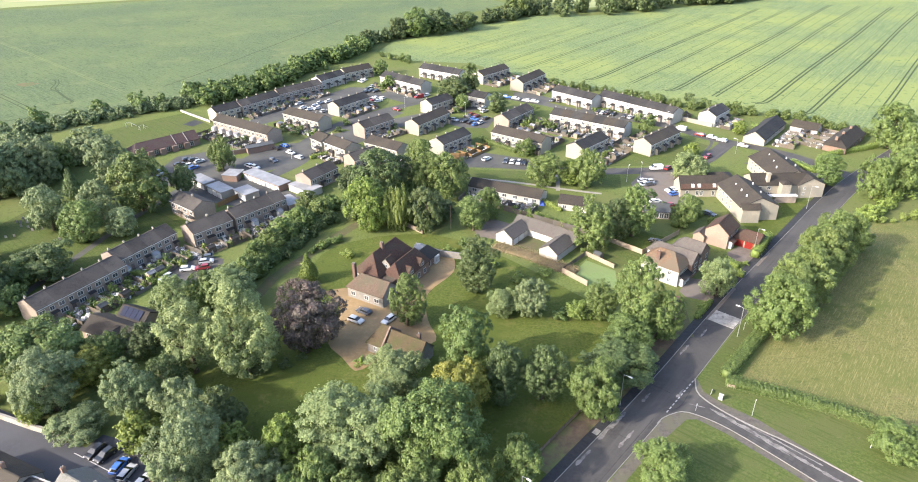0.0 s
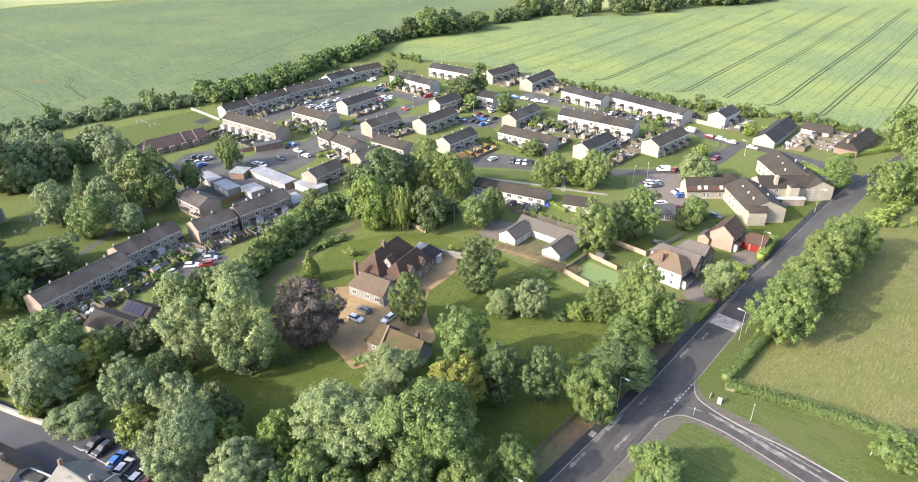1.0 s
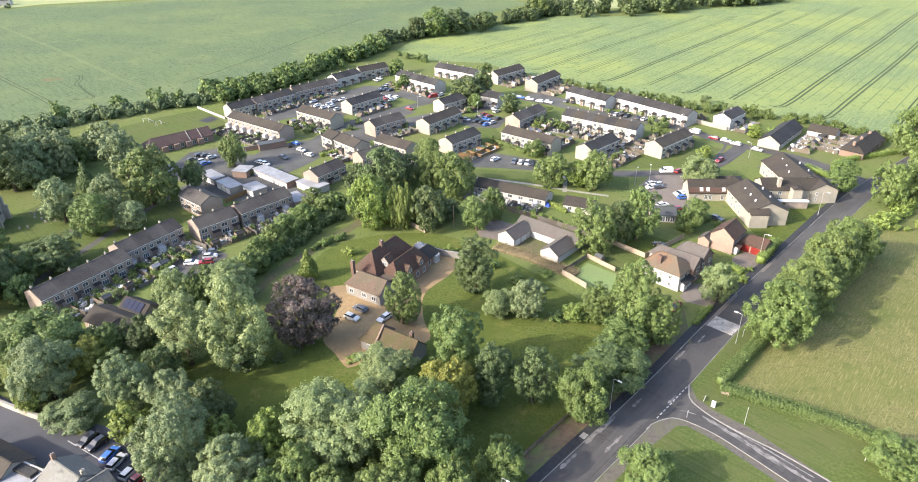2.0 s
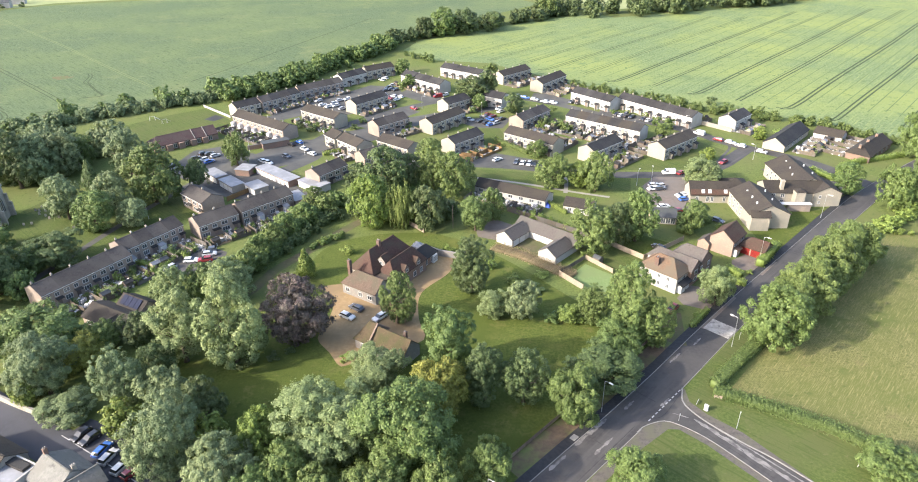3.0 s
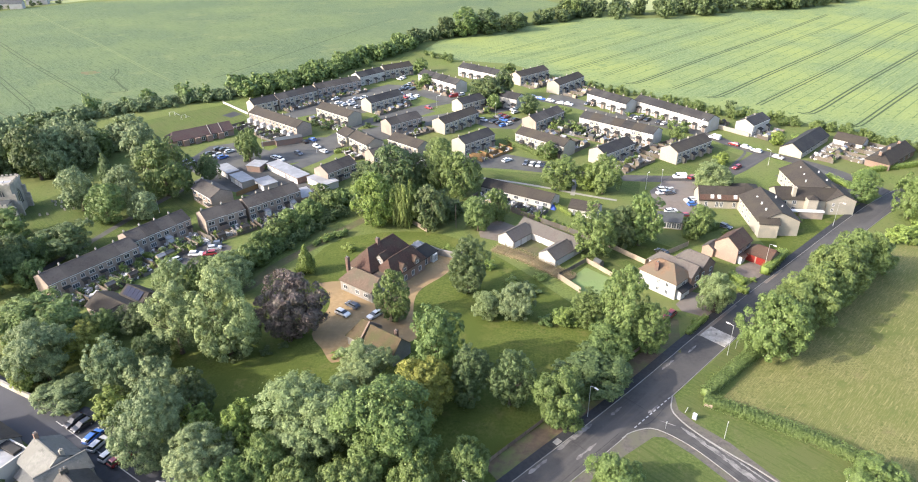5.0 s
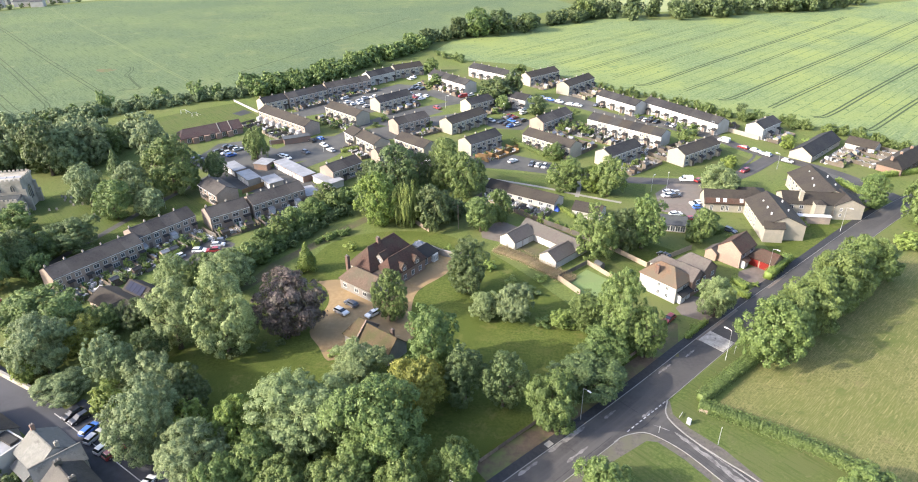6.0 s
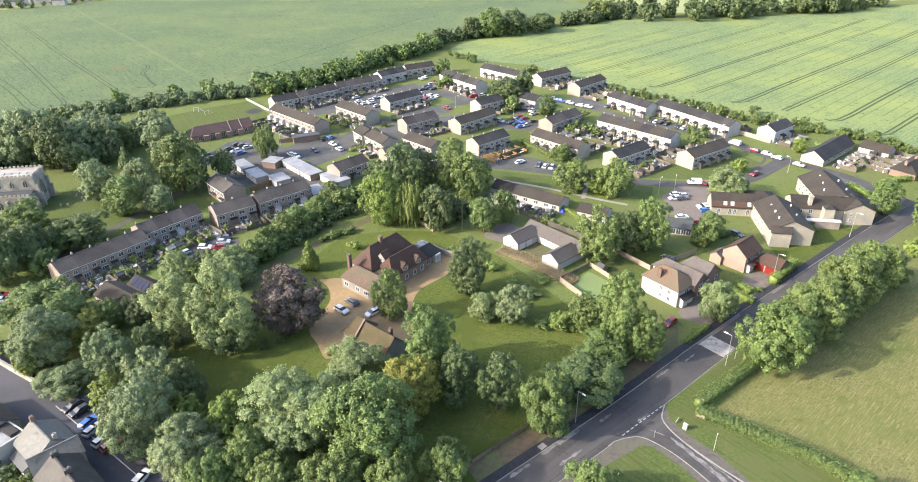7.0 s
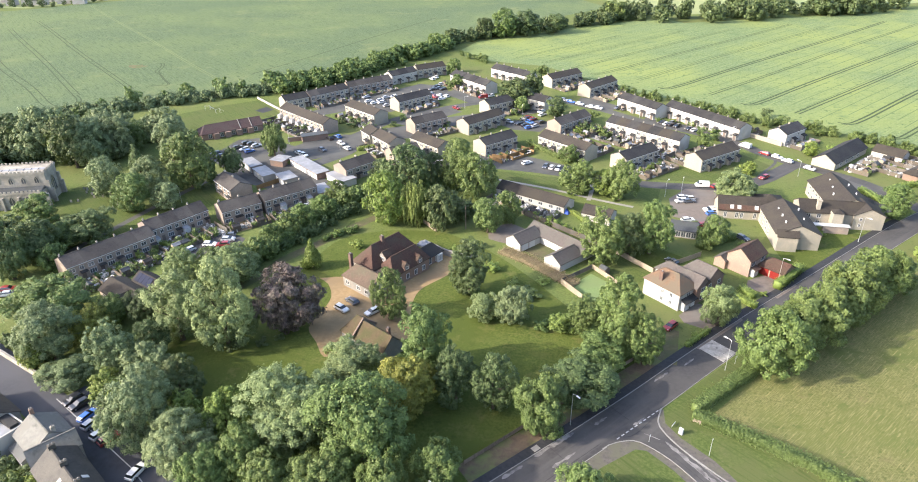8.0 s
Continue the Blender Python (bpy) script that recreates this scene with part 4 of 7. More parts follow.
SHAPES = {}
TREE_KINDS = {"b": ("leaf_b", "round", "broad-leaved tree with a dense mid-green crown"), "g": ("leaf_g", "round", "broad-leaved tree with a silvery grey-green crown"),
              "y": ("leaf_y", "round", "broad-leaved tree with a bright yellow-green crown"), "d": ("leaf_d", "round", "dense tree with a dark green crown, deepened for shade"),
              "p": ("leaf_p", "round", "broad-leaved tree with a pale green crown"), "c": ("leaf_c", "layer", "copper beech with a dark purple-brown crown"),
              "l": ("leaf_l", "layer", "tall tree with layered light green boughs"), "o": ("leaf_o", "layer", "tree with olive-gold leaves in layered boughs"),
              "w": ("leaf_p", "willow", "tall willow with pale grey-green boughs"), "v": ("leaf_v", "droop", "weeping willow with hanging yellow-green fronds"),
              "k": ("leaf_d", "cone", "pointed dark green conical churchyard tree"), "h": ("leaf_h", "round", "low spreading bright green shrub tree"),
              "n": ("leaf_y", "cone", "pointed conical tree with yellow-green foliage")}
TREE_ROOTS = {}
TREE_RNG = random.Random(5)


def crown_data(form, size, variant):
    key = (form, size, variant)
    if key not in SHAPES:
        count, leaf_size, clumps = {"huge": (36000, 0.102, 380), "big": (19500, 0.138, 260), "mid": (9500, 0.190, 170), "small": (2500, 0.35, 60), "tiny": (640, 0.56, 16)}[size]
        SHAPES[key] = crown_arrays(17 * variant + len(form) + count, form, count, leaf_size, clumps, 0.7)
    return SHAPES[key]


def tree(kind, x, y, h, r, group="village trees"):
    """A tree of that kind, h high with a crown of radius r."""
    leafy, form, label = TREE_KINDS[kind]
    if form in ("round", "layer") and h > 2.5 * r:
        form = "tall"
    size = "huge" if y < 108 and r > 6.5 else "big" if y < 165 and r > 4.0 else "mid" if r > 4.0 and y < 300 else "small"
    variant = TREE_RNG.randrange(2 if size == "huge" else 3 if form in ("round", "tall", "willow", "layer") else 1)
    key = (kind, form, size, variant)
    if key not in TREE_ROOTS:
        def build():
            root = tagged(new("tree"), label, "tree")
            v, f = crown_data(form, size, variant)
            part("trunk", trunk_geo(variant, form), M["bark"], root, smooth=True)
            part("crown", array_mesh("crown", v, f, M[leafy]), None, root)
            return root
        TREE_ROOTS[key] = Kind(build)
    return TREE_ROOTS[key].put(place(x, y, TREE_RNG.uniform(0, 360), 0, r / 5, r / 5, h / 10), group=group)


def thicket(name, pts, spread, h, gap, leafy, label, seed, size="tiny", category="hedgerow"):
    """Many shrubs and small trees grown together along a line; one mesh."""
    rng = random.Random(seed)
    vs, fs, off = [], [], 0
    line_pts = smooth_line(pts, gap)
    for p in line_pts:
        for _ in range(max(1, round(spread / gap))):
            v, f = crown_data("round", size, rng.randrange(3))
            hh = h * rng.uniform(0.55, 1.25)
            r = hh * rng.uniform(0.42, 0.62)
            a = rng.uniform(0, 6.283)
            c, s = math.cos(a) * r / 5, math.sin(a) * r / 5
            q = v @ np.array([[c, s, 0], [-s, c, 0], [0, 0, hh / 10]]) + [p.x + rng.uniform(-spread, spread) / 2, p.y + rng.uniform(-spread, spread) / 2, -0.07 * hh]
            vs.append(q)
            fs.append(f + off)
            off += len(q)
    return tagged(part(name, array_mesh(name, np.concatenate(vs), np.concatenate(fs), M[leafy]), None), label, category, kind="stuff")


def hedge(name, pts, width, height, leafy, label, leaves_per_m=60, seed=3, leaf_size=0.16, rough=0.12):
    """A clipped hedge along a line: a leafy skin over a core."""
    rng = np.random.default_rng(seed)
    line_pts = smooth_line(pts, 0.8)
    core = strip(Geo(), line_pts, width / 2 - 0.3, width / 2 - 0.3, height - 0.3, height - 0.33)
    pos, nrm = [], []
    for a, b in zip(line_pts, line_pts[1:]):
        d = (b - a).normalized()
        s = np.array([-d.y, d.x])
        n = max(3, int(leaves_per_m * (b - a).length))
        t = rng.uniform(0, 1, n)[:, None]
        base = np.array(a) * (1 - t) + np.array(b) * t
        u = rng.uniform(-1, 1, n) * (height + width / 2)
        on_top = np.abs(u) < width / 2
        side_sign = np.sign(u)
        off = np.where(on_top, u, side_sign * width / 2) + rng.normal(0, rough, n)
        z = np.where(on_top, height, height - (np.abs(u) - width / 2)) + rng.normal(0, rough, n)
        pos.append(np.column_stack([base + off[:, None] * s, np.clip(z, 0.05, None)]))
        nrm.append(np.column_stack([np.where(on_top, 0, side_sign)[:, None] * s, np.where(on_top, 1.0, 0.2)]) + rng.normal(0, 0.45, (n, 3)))
    v, f = leaf_quads(rng, np.concatenate(pos), np.concatenate(nrm), leaf_size)
    cv = np.array(core.v)
    cf = np.array([t for q in core.f for t in ((q[0], q[1], q[2]), (q[0], q[2], q[3]))])
    return tagged(part(name, array_mesh(name, np.concatenate([v, cv]), np.concatenate([f, cf + len(v)]), M[leafy]), None), label, "hedge", kind="stuff")


# churchyard and the wood beside it
tree('g', -182.2, 220.0, 20.3, 8.3)
tree('d', -167.3, 209.6, 21.1, 8.7)
tree('g', -163.4, 214.3, 18.5, 7.9)
tree('d', -162.4, 228.2, 15.3, 7.7)
tree('g', -178.3, 242.1, 14.1, 7.3)
tree('b', -157.9, 230.7, 13.2, 6.8)
tree('k', -138.9, 208.8, 11.7, 3.7)
tree('g', -133.6, 185.2, 15.6, 6.4)
tree('g', -118.1, 188.5, 15.2, 6.2)
tree('g', -132.9, 223.7, 17.8, 7.9)
tree('b', -110.4, 199.7, 21.2, 10.4)
tree('b', -118.9, 177.2, 13.5, 6.7)
tree('g', -108.5, 180.8, 9.5, 5.1)
tree('d', -118.7, 156.9, 9.8, 8.4)
tree('d', -126.0, 144.5, 11.5, 7.2)
tree('b', -122.4, 150.4, 8.6, 5.6)
tree('b', -117.0, 137.7, 8.2, 4.0)
tree('d', -100.2, 211.0, 11.2, 4.6)
tree('b', -94.5, 234.4, 13.2, 5.4)
tree('d', -124.8, 139.6, 12.8, 5.9)
# churchyard trees that the walk uncovers
tree('d', -198.4, 212.9, 19.4, 10.2)
tree('g', -186.6, 214.0, 21.7, 9.4)
tree('b', -173.8, 213.6, 19.0, 8.3)
tree('g', -163.0, 213.8, 17.5, 8.6)
tree('g', -157.1, 221.6, 16.9, 7.1)
tree('d', -136.0, 143.5, 11.5, 7.6)
tree('b', -144.4, 163.5, 9.9, 6.9)
tree('d', -124.6, 131.3, 14.5, 5.9)
# trees along the lane
tree('b', -95.4, 112.8, 13.0, 11.1)
tree('g', -86.2, 102.3, 14.6, 7.3)
tree('o', -83.5, 111.0, 9.0, 5.6)
tree('b', -82.0, 117.1, 8.7, 4.7)
tree('d', -74.8, 119.9, 8.8, 4.8)
tree('g', -77.8, 95.2, 5.2, 5.8)
tree('y', -87.9, 97.3, 7.5, 2.7)
tree('g', -67.3, 99.2, 14.4, 5.1)
tree('d', -63.5, 107.3, 10.4, 4.1)
tree('g', -57.5, 97.2, 11.6, 5.1)
tree('d', -47.7, 93.4, 11.5, 5.4)
tree('g', -50.4, 83.0, 16.3, 7.5)
tree('y', -63.4, 91.5, 8.0, 4.0)
tree('y', -43.5, 88.0, 9.0, 3.4)
tree('g', -36.9, 78.0, 12.4, 6.6)
tree('y', -33.0, 86.0, 11.6, 5.0)
tree('b', -26.7, 78.5, 11.9, 5.2)
tree('b', -30.8, 73.8, 10.8, 5.0)
# park trees round the big house
tree('w', -73.6, 135.8, 12.1, 4.9)
tree('w', -60.4, 139.7, 12.5, 7.1)
tree('b', -67.0, 139.5, 10.9, 4.6)
tree('w', -61.1, 114.2, 18.4, 7.4)
tree('w', -48.9, 114.3, 22.7, 7.8)
tree('c', -37.1, 123.3, 17.1, 8.6)
tree('n', -43.5, 152.0, 9.1, 2.9)
tree('b', -14.3, 131.6, 14.5, 4.7)
tree('d', 3.4, 146.7, 15.7, 5.8)
tree('p', 9.2, 135.4, 7.2, 4.4)
tree('g', 16.3, 135.4, 9.9, 4.9)
# front of the park
tree('p', -20.8, 90.2, 14.7, 10.9)
tree('p', -14.7, 106.2, 10.9, 7.2)
tree('b', -5.7, 85.7, 18.2, 9.9)
tree('o', -0.9, 100.9, 13.6, 6.4)
tree('l', 0.1, 112.3, 18.1, 6.1)
# dark leaves on these two put their neighbours' shade into the colour
tree('d', 8.2, 105.2, 14.6, 5.2)
tree('d', 16.2, 104.6, 13.4, 5.0)
tree('b', 26.2, 99.8, 13.7, 5.7)
tree('d', 33.4, 111.3, 8.3, 8.5)
tree('l', 37.1, 120.4, 9.7, 5.9)
tree('l', 40.9, 128.2, 20.5, 6.1)
tree('b', 46.6, 124.6, 13.6, 4.4)
tree('b', 33.8, 134.2, 10.3, 4.1)
tree('h', 28.1, 134.3, 4.1, 3.5)
tree('b', 9.6, 82.9, 9.6, 4.8)
tree('b', 1.2, 76.5, 10.9, 4.6)
tree('b', -9.8, 76.6, 10.6, 6.2)
tree('b', -18.2, 74.5, 10.4, 5.2)
# screen between the park and the estate
tree('y', -30.7, 183.2, 17.3, 7.1)
tree('v', -20.8, 183.6, 13.8, 4.8)
tree('d', -12.2, 182.9, 14.8, 6.1)
tree('b', -5.5, 208.8, 16.1, 7.2)
tree('b', -13.9, 213.6, 14.3, 5.9)
tree('d', -31.1, 206.9, 17.8, 8.7)
tree('d', -39.3, 209.7, 11.2, 5.9)
tree('b', -18.2, 234.8, 11.8, 5.7)
tree('l', 2.5, 182.3, 11.6, 5.1)
tree('b', 7.7, 190.7, 11.1, 4.5)
tree('b', -64.7, 147.2, 7.6, 4.5)
tree('b', -61.2, 152.7, 7.8, 4.0)
tree('b', -59.7, 160.2, 8.0, 4.1)
tree('b', -57.7, 167.7, 8.4, 4.4)
tree('b', -55.7, 175.2, 8.4, 4.4)
tree('b', -52.2, 183.7, 8.0, 4.1)
tree('b', -47.2, 191.7, 7.2, 3.8)
tree('d', -23.1, 214.0, 12.9, 5.3)
tree('b', -64.2, 142.2, 6.6, 4.0)
tree('b', -58.2, 155.6, 6.1, 3.2)
tree('b', -53.3, 196.8, 7.4, 4.1)
# estate trees
tree('b', 28.9, 218.3, 11.8, 6.8)
tree('y', 38.3, 218.2, 8.8, 5.3)
tree('b', 43.5, 214.4, 13.6, 6.5)
tree('b', 37.3, 169.5, 16.4, 6.4)
tree('b', 51.4, 177.3, 17.0, 6.5)
tree('d', 45.2, 175.8, 13.6, 5.6)
tree('p', 81.9, 219.9, 10.5, 7.3)
tree('b', 69.1, 182.8, 11.3, 4.7)
tree('l', 129.4, 215.2, 11.0, 5.1)
tree('p', 65.8, 143.4, 11.1, 4.6)
tree('d', -5.3, 323.2, 13.0, 9.6)
tree('d', 1.2, 329.7, 15.0, 6.2)
tree('d', 15.1, 306.6, 9.2, 5.2)
tree('b', -1.2, 310.4, 7.6, 4.0)
tree('b', 2.1, 378.9, 6.7, 4.6)
tree('b', 24.2, 247.5, 6.9, 4.3)
tree('y', 90.5, 245.6, 5.0, 3.4)
tree('y', 118.7, 270.5, 5.8, 3.3)
tree('b', 78.4, 271.0, 6.5, 3.4)
tree('b', -41.4, 350.5, 7.0, 4.0)
tree('b', -49.8, 381.1, 8.5, 4.7)
# roadside trees by the meadow
tree('b', 73.8, 126.8, 15.6, 7.6)
tree('b', 81.4, 135.6, 13.6, 6.6)
tree('b', 87.2, 141.8, 14.6, 7.4)
tree('b', 92.2, 147.4, 13.0, 6.6)
tree('b', 97.0, 152.4, 15.2, 7.4)
tree('b', 101.6, 157.6, 13.4, 6.6)
tree('b', 106.4, 162.8, 14.4, 7.2)
tree('b', 113.0, 167.4, 10.0, 5.4)
tree('b', 172.3, 251.5, 18.6, 8.6)
tree('b', 139.1, 203.2, 14.9, 6.1)
tree('b', 148.2, 204.5, 17.6, 7.2)
tree('b', 161.2, 221.6, 18.9, 7.8)
tree('b', 35.0, 82.5, 9.0, 5.4)
tree('b', 80.2, 87.9, 7.6, 5.3)
# far hedgerow trees
tree('d', -49.5, 484.9, 14.6, 6.7)
tree('b', -35.3, 492.7, 20.1, 10.9)
tree('d', -18.7, 501.5, 17.8, 10.6)
tree('d', 0.5, 513.4, 13.5, 9.4)
tree('b', 44.4, 573.2, 15.2, 10.5)

# hedges and thickets
hedge("hedge", [(57.0, 110.9), (66.3, 121.4), (78.7, 134.5), (92, 149)], 2.4, 2.1, "leaf_l", "clipped field hedge along the verge", 190, 3, 0.17, 0.22)
hedge("hedge", [(56.4, 109.3), (66.4, 104.9), (75.9, 100.1), (82.3, 94.8), (88, 90)], 2.2, 1.9, "leaf_l", "clipped field hedge beside the mown verge", 190, 4, 0.17, 0.22)
hedge("hedge", [(83.6, 163.2), (92.0, 174.6)], 2.6, 2.5, "leaf_h", "tall clipped hedge by the red garage", 110, 5)
hedge("hedge", [(74.2, 161.6), (76.8, 157.2)], 1.9, 1.6, "leaf_h", "short clipped hedge beside a drive", 110, 16)
hedge("hedge", [(71.0, 158.5), (76.5, 152.5)], 1.6, 1.6, "leaf_h", "clipped hedge between two front gardens", 110, 6)
hedge("hedge", [(57.5, 133.0), (63.5, 140.5)], 1.2, 1.2, "leaf_h", "low clipped hedge beside a drive", 90, 7)
hedge("hedge", [(66, 183), (72, 188), (77, 191)], 3.0, 2.6, "leaf_b", "rounded garden hedge beside the flats", 110, 8)
hedge("hedge", [(126, 236), (132, 226), (140, 240), (168, 252)], 2.0, 1.8, "leaf_h", "garden hedge by bungalows", 60, 9, 0.22)
hedge("hedge", [(-88, 224), (-82, 231)], 2.0, 1.5, "leaf_h", "clipped hedge in the parking court", 70, 10, 0.2)
hedge("hedge", [(-63, 246), (-56, 251)], 2.0, 1.4, "leaf_h", "low hedge beside parked cars", 70, 11, 0.2)
hedge("hedge", [(26, 203), (32, 195)], 1.0, 1.5, "leaf_h", "garden hedge beside a bungalow", 60, 12, 0.2)
# the next two take lighter leaves: haze put in as leaf colour
thicket("hedgerow", [(-235, 252), (-212, 276), (-190, 292), (-160, 312), (-135, 330)], 12, 5.2, 3.2, "leaf_g", "overgrown hedgerow along the corn field, paled for haze", 21)
thicket("hedgerow", [(-135, 330), (-118, 348), (-103, 380), (-84, 420), (-70, 455)], 15, 8.6, 3.9, "leaf_b", "tall hedgerow trees along the field, lightened for haze", 22)
thicket("hedgerow", [(-70, 455), (-48, 492), (-15, 520), (20, 545), (60, 580)], 12, 9, 5.0, "leaf_d", "far dark hedgerow between two fields", 23)
thicket("hedgerow", [(-52, 425), (-35, 408)], 6, 6, 5.0, "leaf_b", "scrub at the field corner", 29)
thicket("wood", [(95, 580), (140, 598), (200, 622), (270, 655)], 34, 15, 11.0, "leaf_d", "distant dark wood on the field edge", 24, category="wood")
thicket("wood", [(25, 560), (60, 592), (85, 612)], 16, 12, 8.0, "leaf_d", "distant copse on the field edge", 34, category="wood")
thicket("hedgerow", [(47, 350), (76, 333), (100, 314), (131, 298), (156, 282), (172, 268)], 6, 4.2, 3.2, "leaf_b", "scrubby hedge between gardens and corn", 25)
thicket("wood", [(-215, 190), (-200, 215), (-185, 232), (-160, 244)], 26, 13, 7.0, "leaf_g", "dense green wood behind the church", 26, "small", category="wood")
thicket("shrubbery", [(-67, 139), (-63.5, 153), (-60, 166), (-56, 180), (-48, 195), (-36, 206), (-20, 210)], 6, 4.6, 3.2, "leaf_b", "dense mixed shrub belt between park and estate", 27, "small")
thicket("shrubbery", [(-61, 148), (-58, 158), (-53.5, 168), (-49, 178), (-43.5, 188)], 3.4, 3.6, 2.0, "leaf_d", "dark shrubs beside the earth track", 37)
thicket("shrubbery", [(-45.6, 168.5), (-42.1, 173.1), (-39, 176.5)], 2.4, 2.0, 1.5, "leaf_b", "low green shrubs between track and lawn", 38)
thicket("shrubbery", [(-34, 190), (-24, 193), (-14, 193), (-6, 191)], 6, 7.0, 2.6, "leaf_d", "dense dark undergrowth behind the weeping willow", 39)
thicket("shrubbery", [(-100, 104), (-90, 100), (-78, 97)], 4, 3.5, 3.0, "leaf_d", "dark shrubs behind the lane wall", 28)
thicket("hedgerow", [(128, 186), (140, 196), (160, 214), (190, 240)], 7, 4, 4.0, "leaf_h", "scrubby roadside hedge by the meadow", 30)
thicket("hedgerow", [(128, 184), (145, 186), (185, 190)], 3, 3, 3.0, "leaf_h", "field hedge at the meadow's far side", 31)
hedge("plants", [(8.5, 171.5), (14, 168.5), (18, 166), (23, 162), (27, 158.5), (31, 155.5)], 4.2, 0.6, "leaf_r", "strip of dry russet weeds below the garages", 330, 32, 0.13, 0.45)
thicket("shrubbery", [(14, 196), (26, 189), (36, 181)], 3, 2.2, 2.2, "leaf_h", "garden shrubs behind the garage court", 33)
thicket("hedgerow", [(-640, 560), (-560, 572), (-505, 592), (-470, 640)], 10, 8, 9.0, "leaf_d", "dark far hedge before the town", 35)
thicket("hedgerow", [(-228, 262), (-200, 290), (-165, 312), (-138, 332), (-112, 366), (-92, 410)], 10, 9, 11.0, "leaf_b", "taller green trees standing in the hedgerow", 36)
thicket("hedgerow", [(-222, 258), (-196, 284), (-150, 314), (-128, 342), (-108, 378)], 8, 6, 15.0, "leaf_g", "grey-green shrubs standing in the hedgerow", 37)

# ---- buildings ----
def gable_wall(L, W, ze, zr, hip0=False, hip1=False, base=0.0):
    """The walls under a pitched roof, ridge along x, centred."""
    a, b = L / 2, W / 2
    geo = Geo()
    geo.face((-a, -b, base), (a, -b, base), (a, -b, ze), (-a, -b, ze)).face((a, b, base), (-a, b, base), (-a, b, ze), (a, b, ze))
    for s, hip in ((-1, hip0), (1, hip1)):
        q = [(s * a, s * -b, base), (s * a, s * b, base), (s * a, s * b, ze)] + ([] if hip else [(s * a, 0, zr)]) + [(s * a, s * -b, ze)]
        geo.face(*q)
    geo.face((-a, -b, base), (-a, b, base), (a, b, base), (a, -b, base))
    return geo


def pitched_roof(L, W, ze, zr, hip0=0.0, hip1=0.0, over=0.3, thick=0.16, lift=0.04):
    """Two or four roof planes; hip: how far the ridge ends stand in from the end walls."""
    slope = (zr - ze) / (W / 2)
    a0 = -L / 2 - (over if hip0 else over * 0.5)
    a1 = L / 2 + (over if hip1 else over * 0.5)
    b, z0 = W / 2 + over, ze - slope * over + lift + thick
    r0, r1, z1 = (-L / 2 + hip0 if hip0 else a0), (L / 2 - hip1 if hip1 else a1), zr + lift + thick
    geo = Geo()
    geo.slab([(a0, -b, z0), (a1, -b, z0), (r1, 0, z1), (r0, 0, z1)], thick)
    geo.slab([(a1, b, z0), (a0, b, z0), (r0, 0, z1), (r1, 0, z1)], thick)
    if hip0:
        geo.slab([(a0, b, z0), (a0, -b, z0), (r0, 0, z1)], thick)
    if hip1:
        geo.slab([(a1, -b, z0), (a1, b, z0), (r1, 0, z1)], thick)
    # ridge tiles
    geo.slab([(r0, -0.14, z1 + 0.03), (r1, -0.14, z1 + 0.03), (r1, 0.14, z1 + 0.03), (r0, 0.14, z1 + 0.03)], 0.1)
    return geo


def side_frame(side, L, W):
    """Turns a panel drawn in x and z, facing -y, on to one side of a block L by W."""
    return {"front": pose(0, -W / 2, 0), "back": pose(0, W / 2, 0, 0, 0, 180), "right": pose(L / 2, 0, 0, 0, 0, 90), "left": pose(-L / 2, 0, 0, 0, 0, -90)}[side]


def lattice(xs, zs, y0, y1):
    """A frame with openings: a plate in x and z from y0 to y1, every second cell of the inner rows left open; one connected mesh."""
    geo = Geo()
    nx, nz = len(xs), len(zs)
    geo.v = [(x, y, z) for y in (y0, y1) for z in zs for x in xs]
    at = lambda i, j, k: k * nx * nz + j * nx + i
    solid = lambda i, j: 0 <= i < nx - 1 and 0 <= j < nz - 1 and not (i % 2 and j % 2)
    for i in range(nx - 1):
        for j in range(nz - 1):
            if not solid(i, j):
                continue
            geo.f += [(at(i, j, 0), at(i + 1, j, 0), at(i + 1, j + 1, 0), at(i, j + 1, 0))]
            for di, dj, a, b in ((-1, 0, (i, j + 1), (i, j)), (1, 0, (i + 1, j), (i + 1, j + 1)), (0, -1, (i, j), (i + 1, j)), (0, 1, (i + 1, j + 1), (i, j + 1))):
                if not solid(i + di, j + dj):
                    geo.f.append((at(*b, 0), at(*a, 0), at(*a, 1), at(*b, 1)))
    return geo


def window(parent, m, x, z, w, h, bars=1, material="upvc"):
    """A framed window, proud of the wall, with its pane and sill."""
    t = 0.10
    xs = [x - w / 2, x - w / 2 + t]
    for i in range(1, bars + 1):
        c = x - w / 2 + w * i / (bars + 1)
        xs += [c - 0.035, c + 0.035]
    f = lattice(xs + [x + w / 2 - t, x + w / 2], [z, z + t, z + h - t, z + h], -0.06, 0.02)
    fr = part("window", f.turned(m), M[material], parent)
    p = Geo().face((x - w / 2 + 0.02, -0.025, z + 0.02), (x + w / 2 - 0.02, -0.025, z + 0.02), (x + w / 2 - 0.02, -0.025, z + h - 0.02), (x - w / 2 + 0.02, -0.025, z + h - 0.02))
    part("pane", p.turned(m), M["glass"], fr)
    return fr


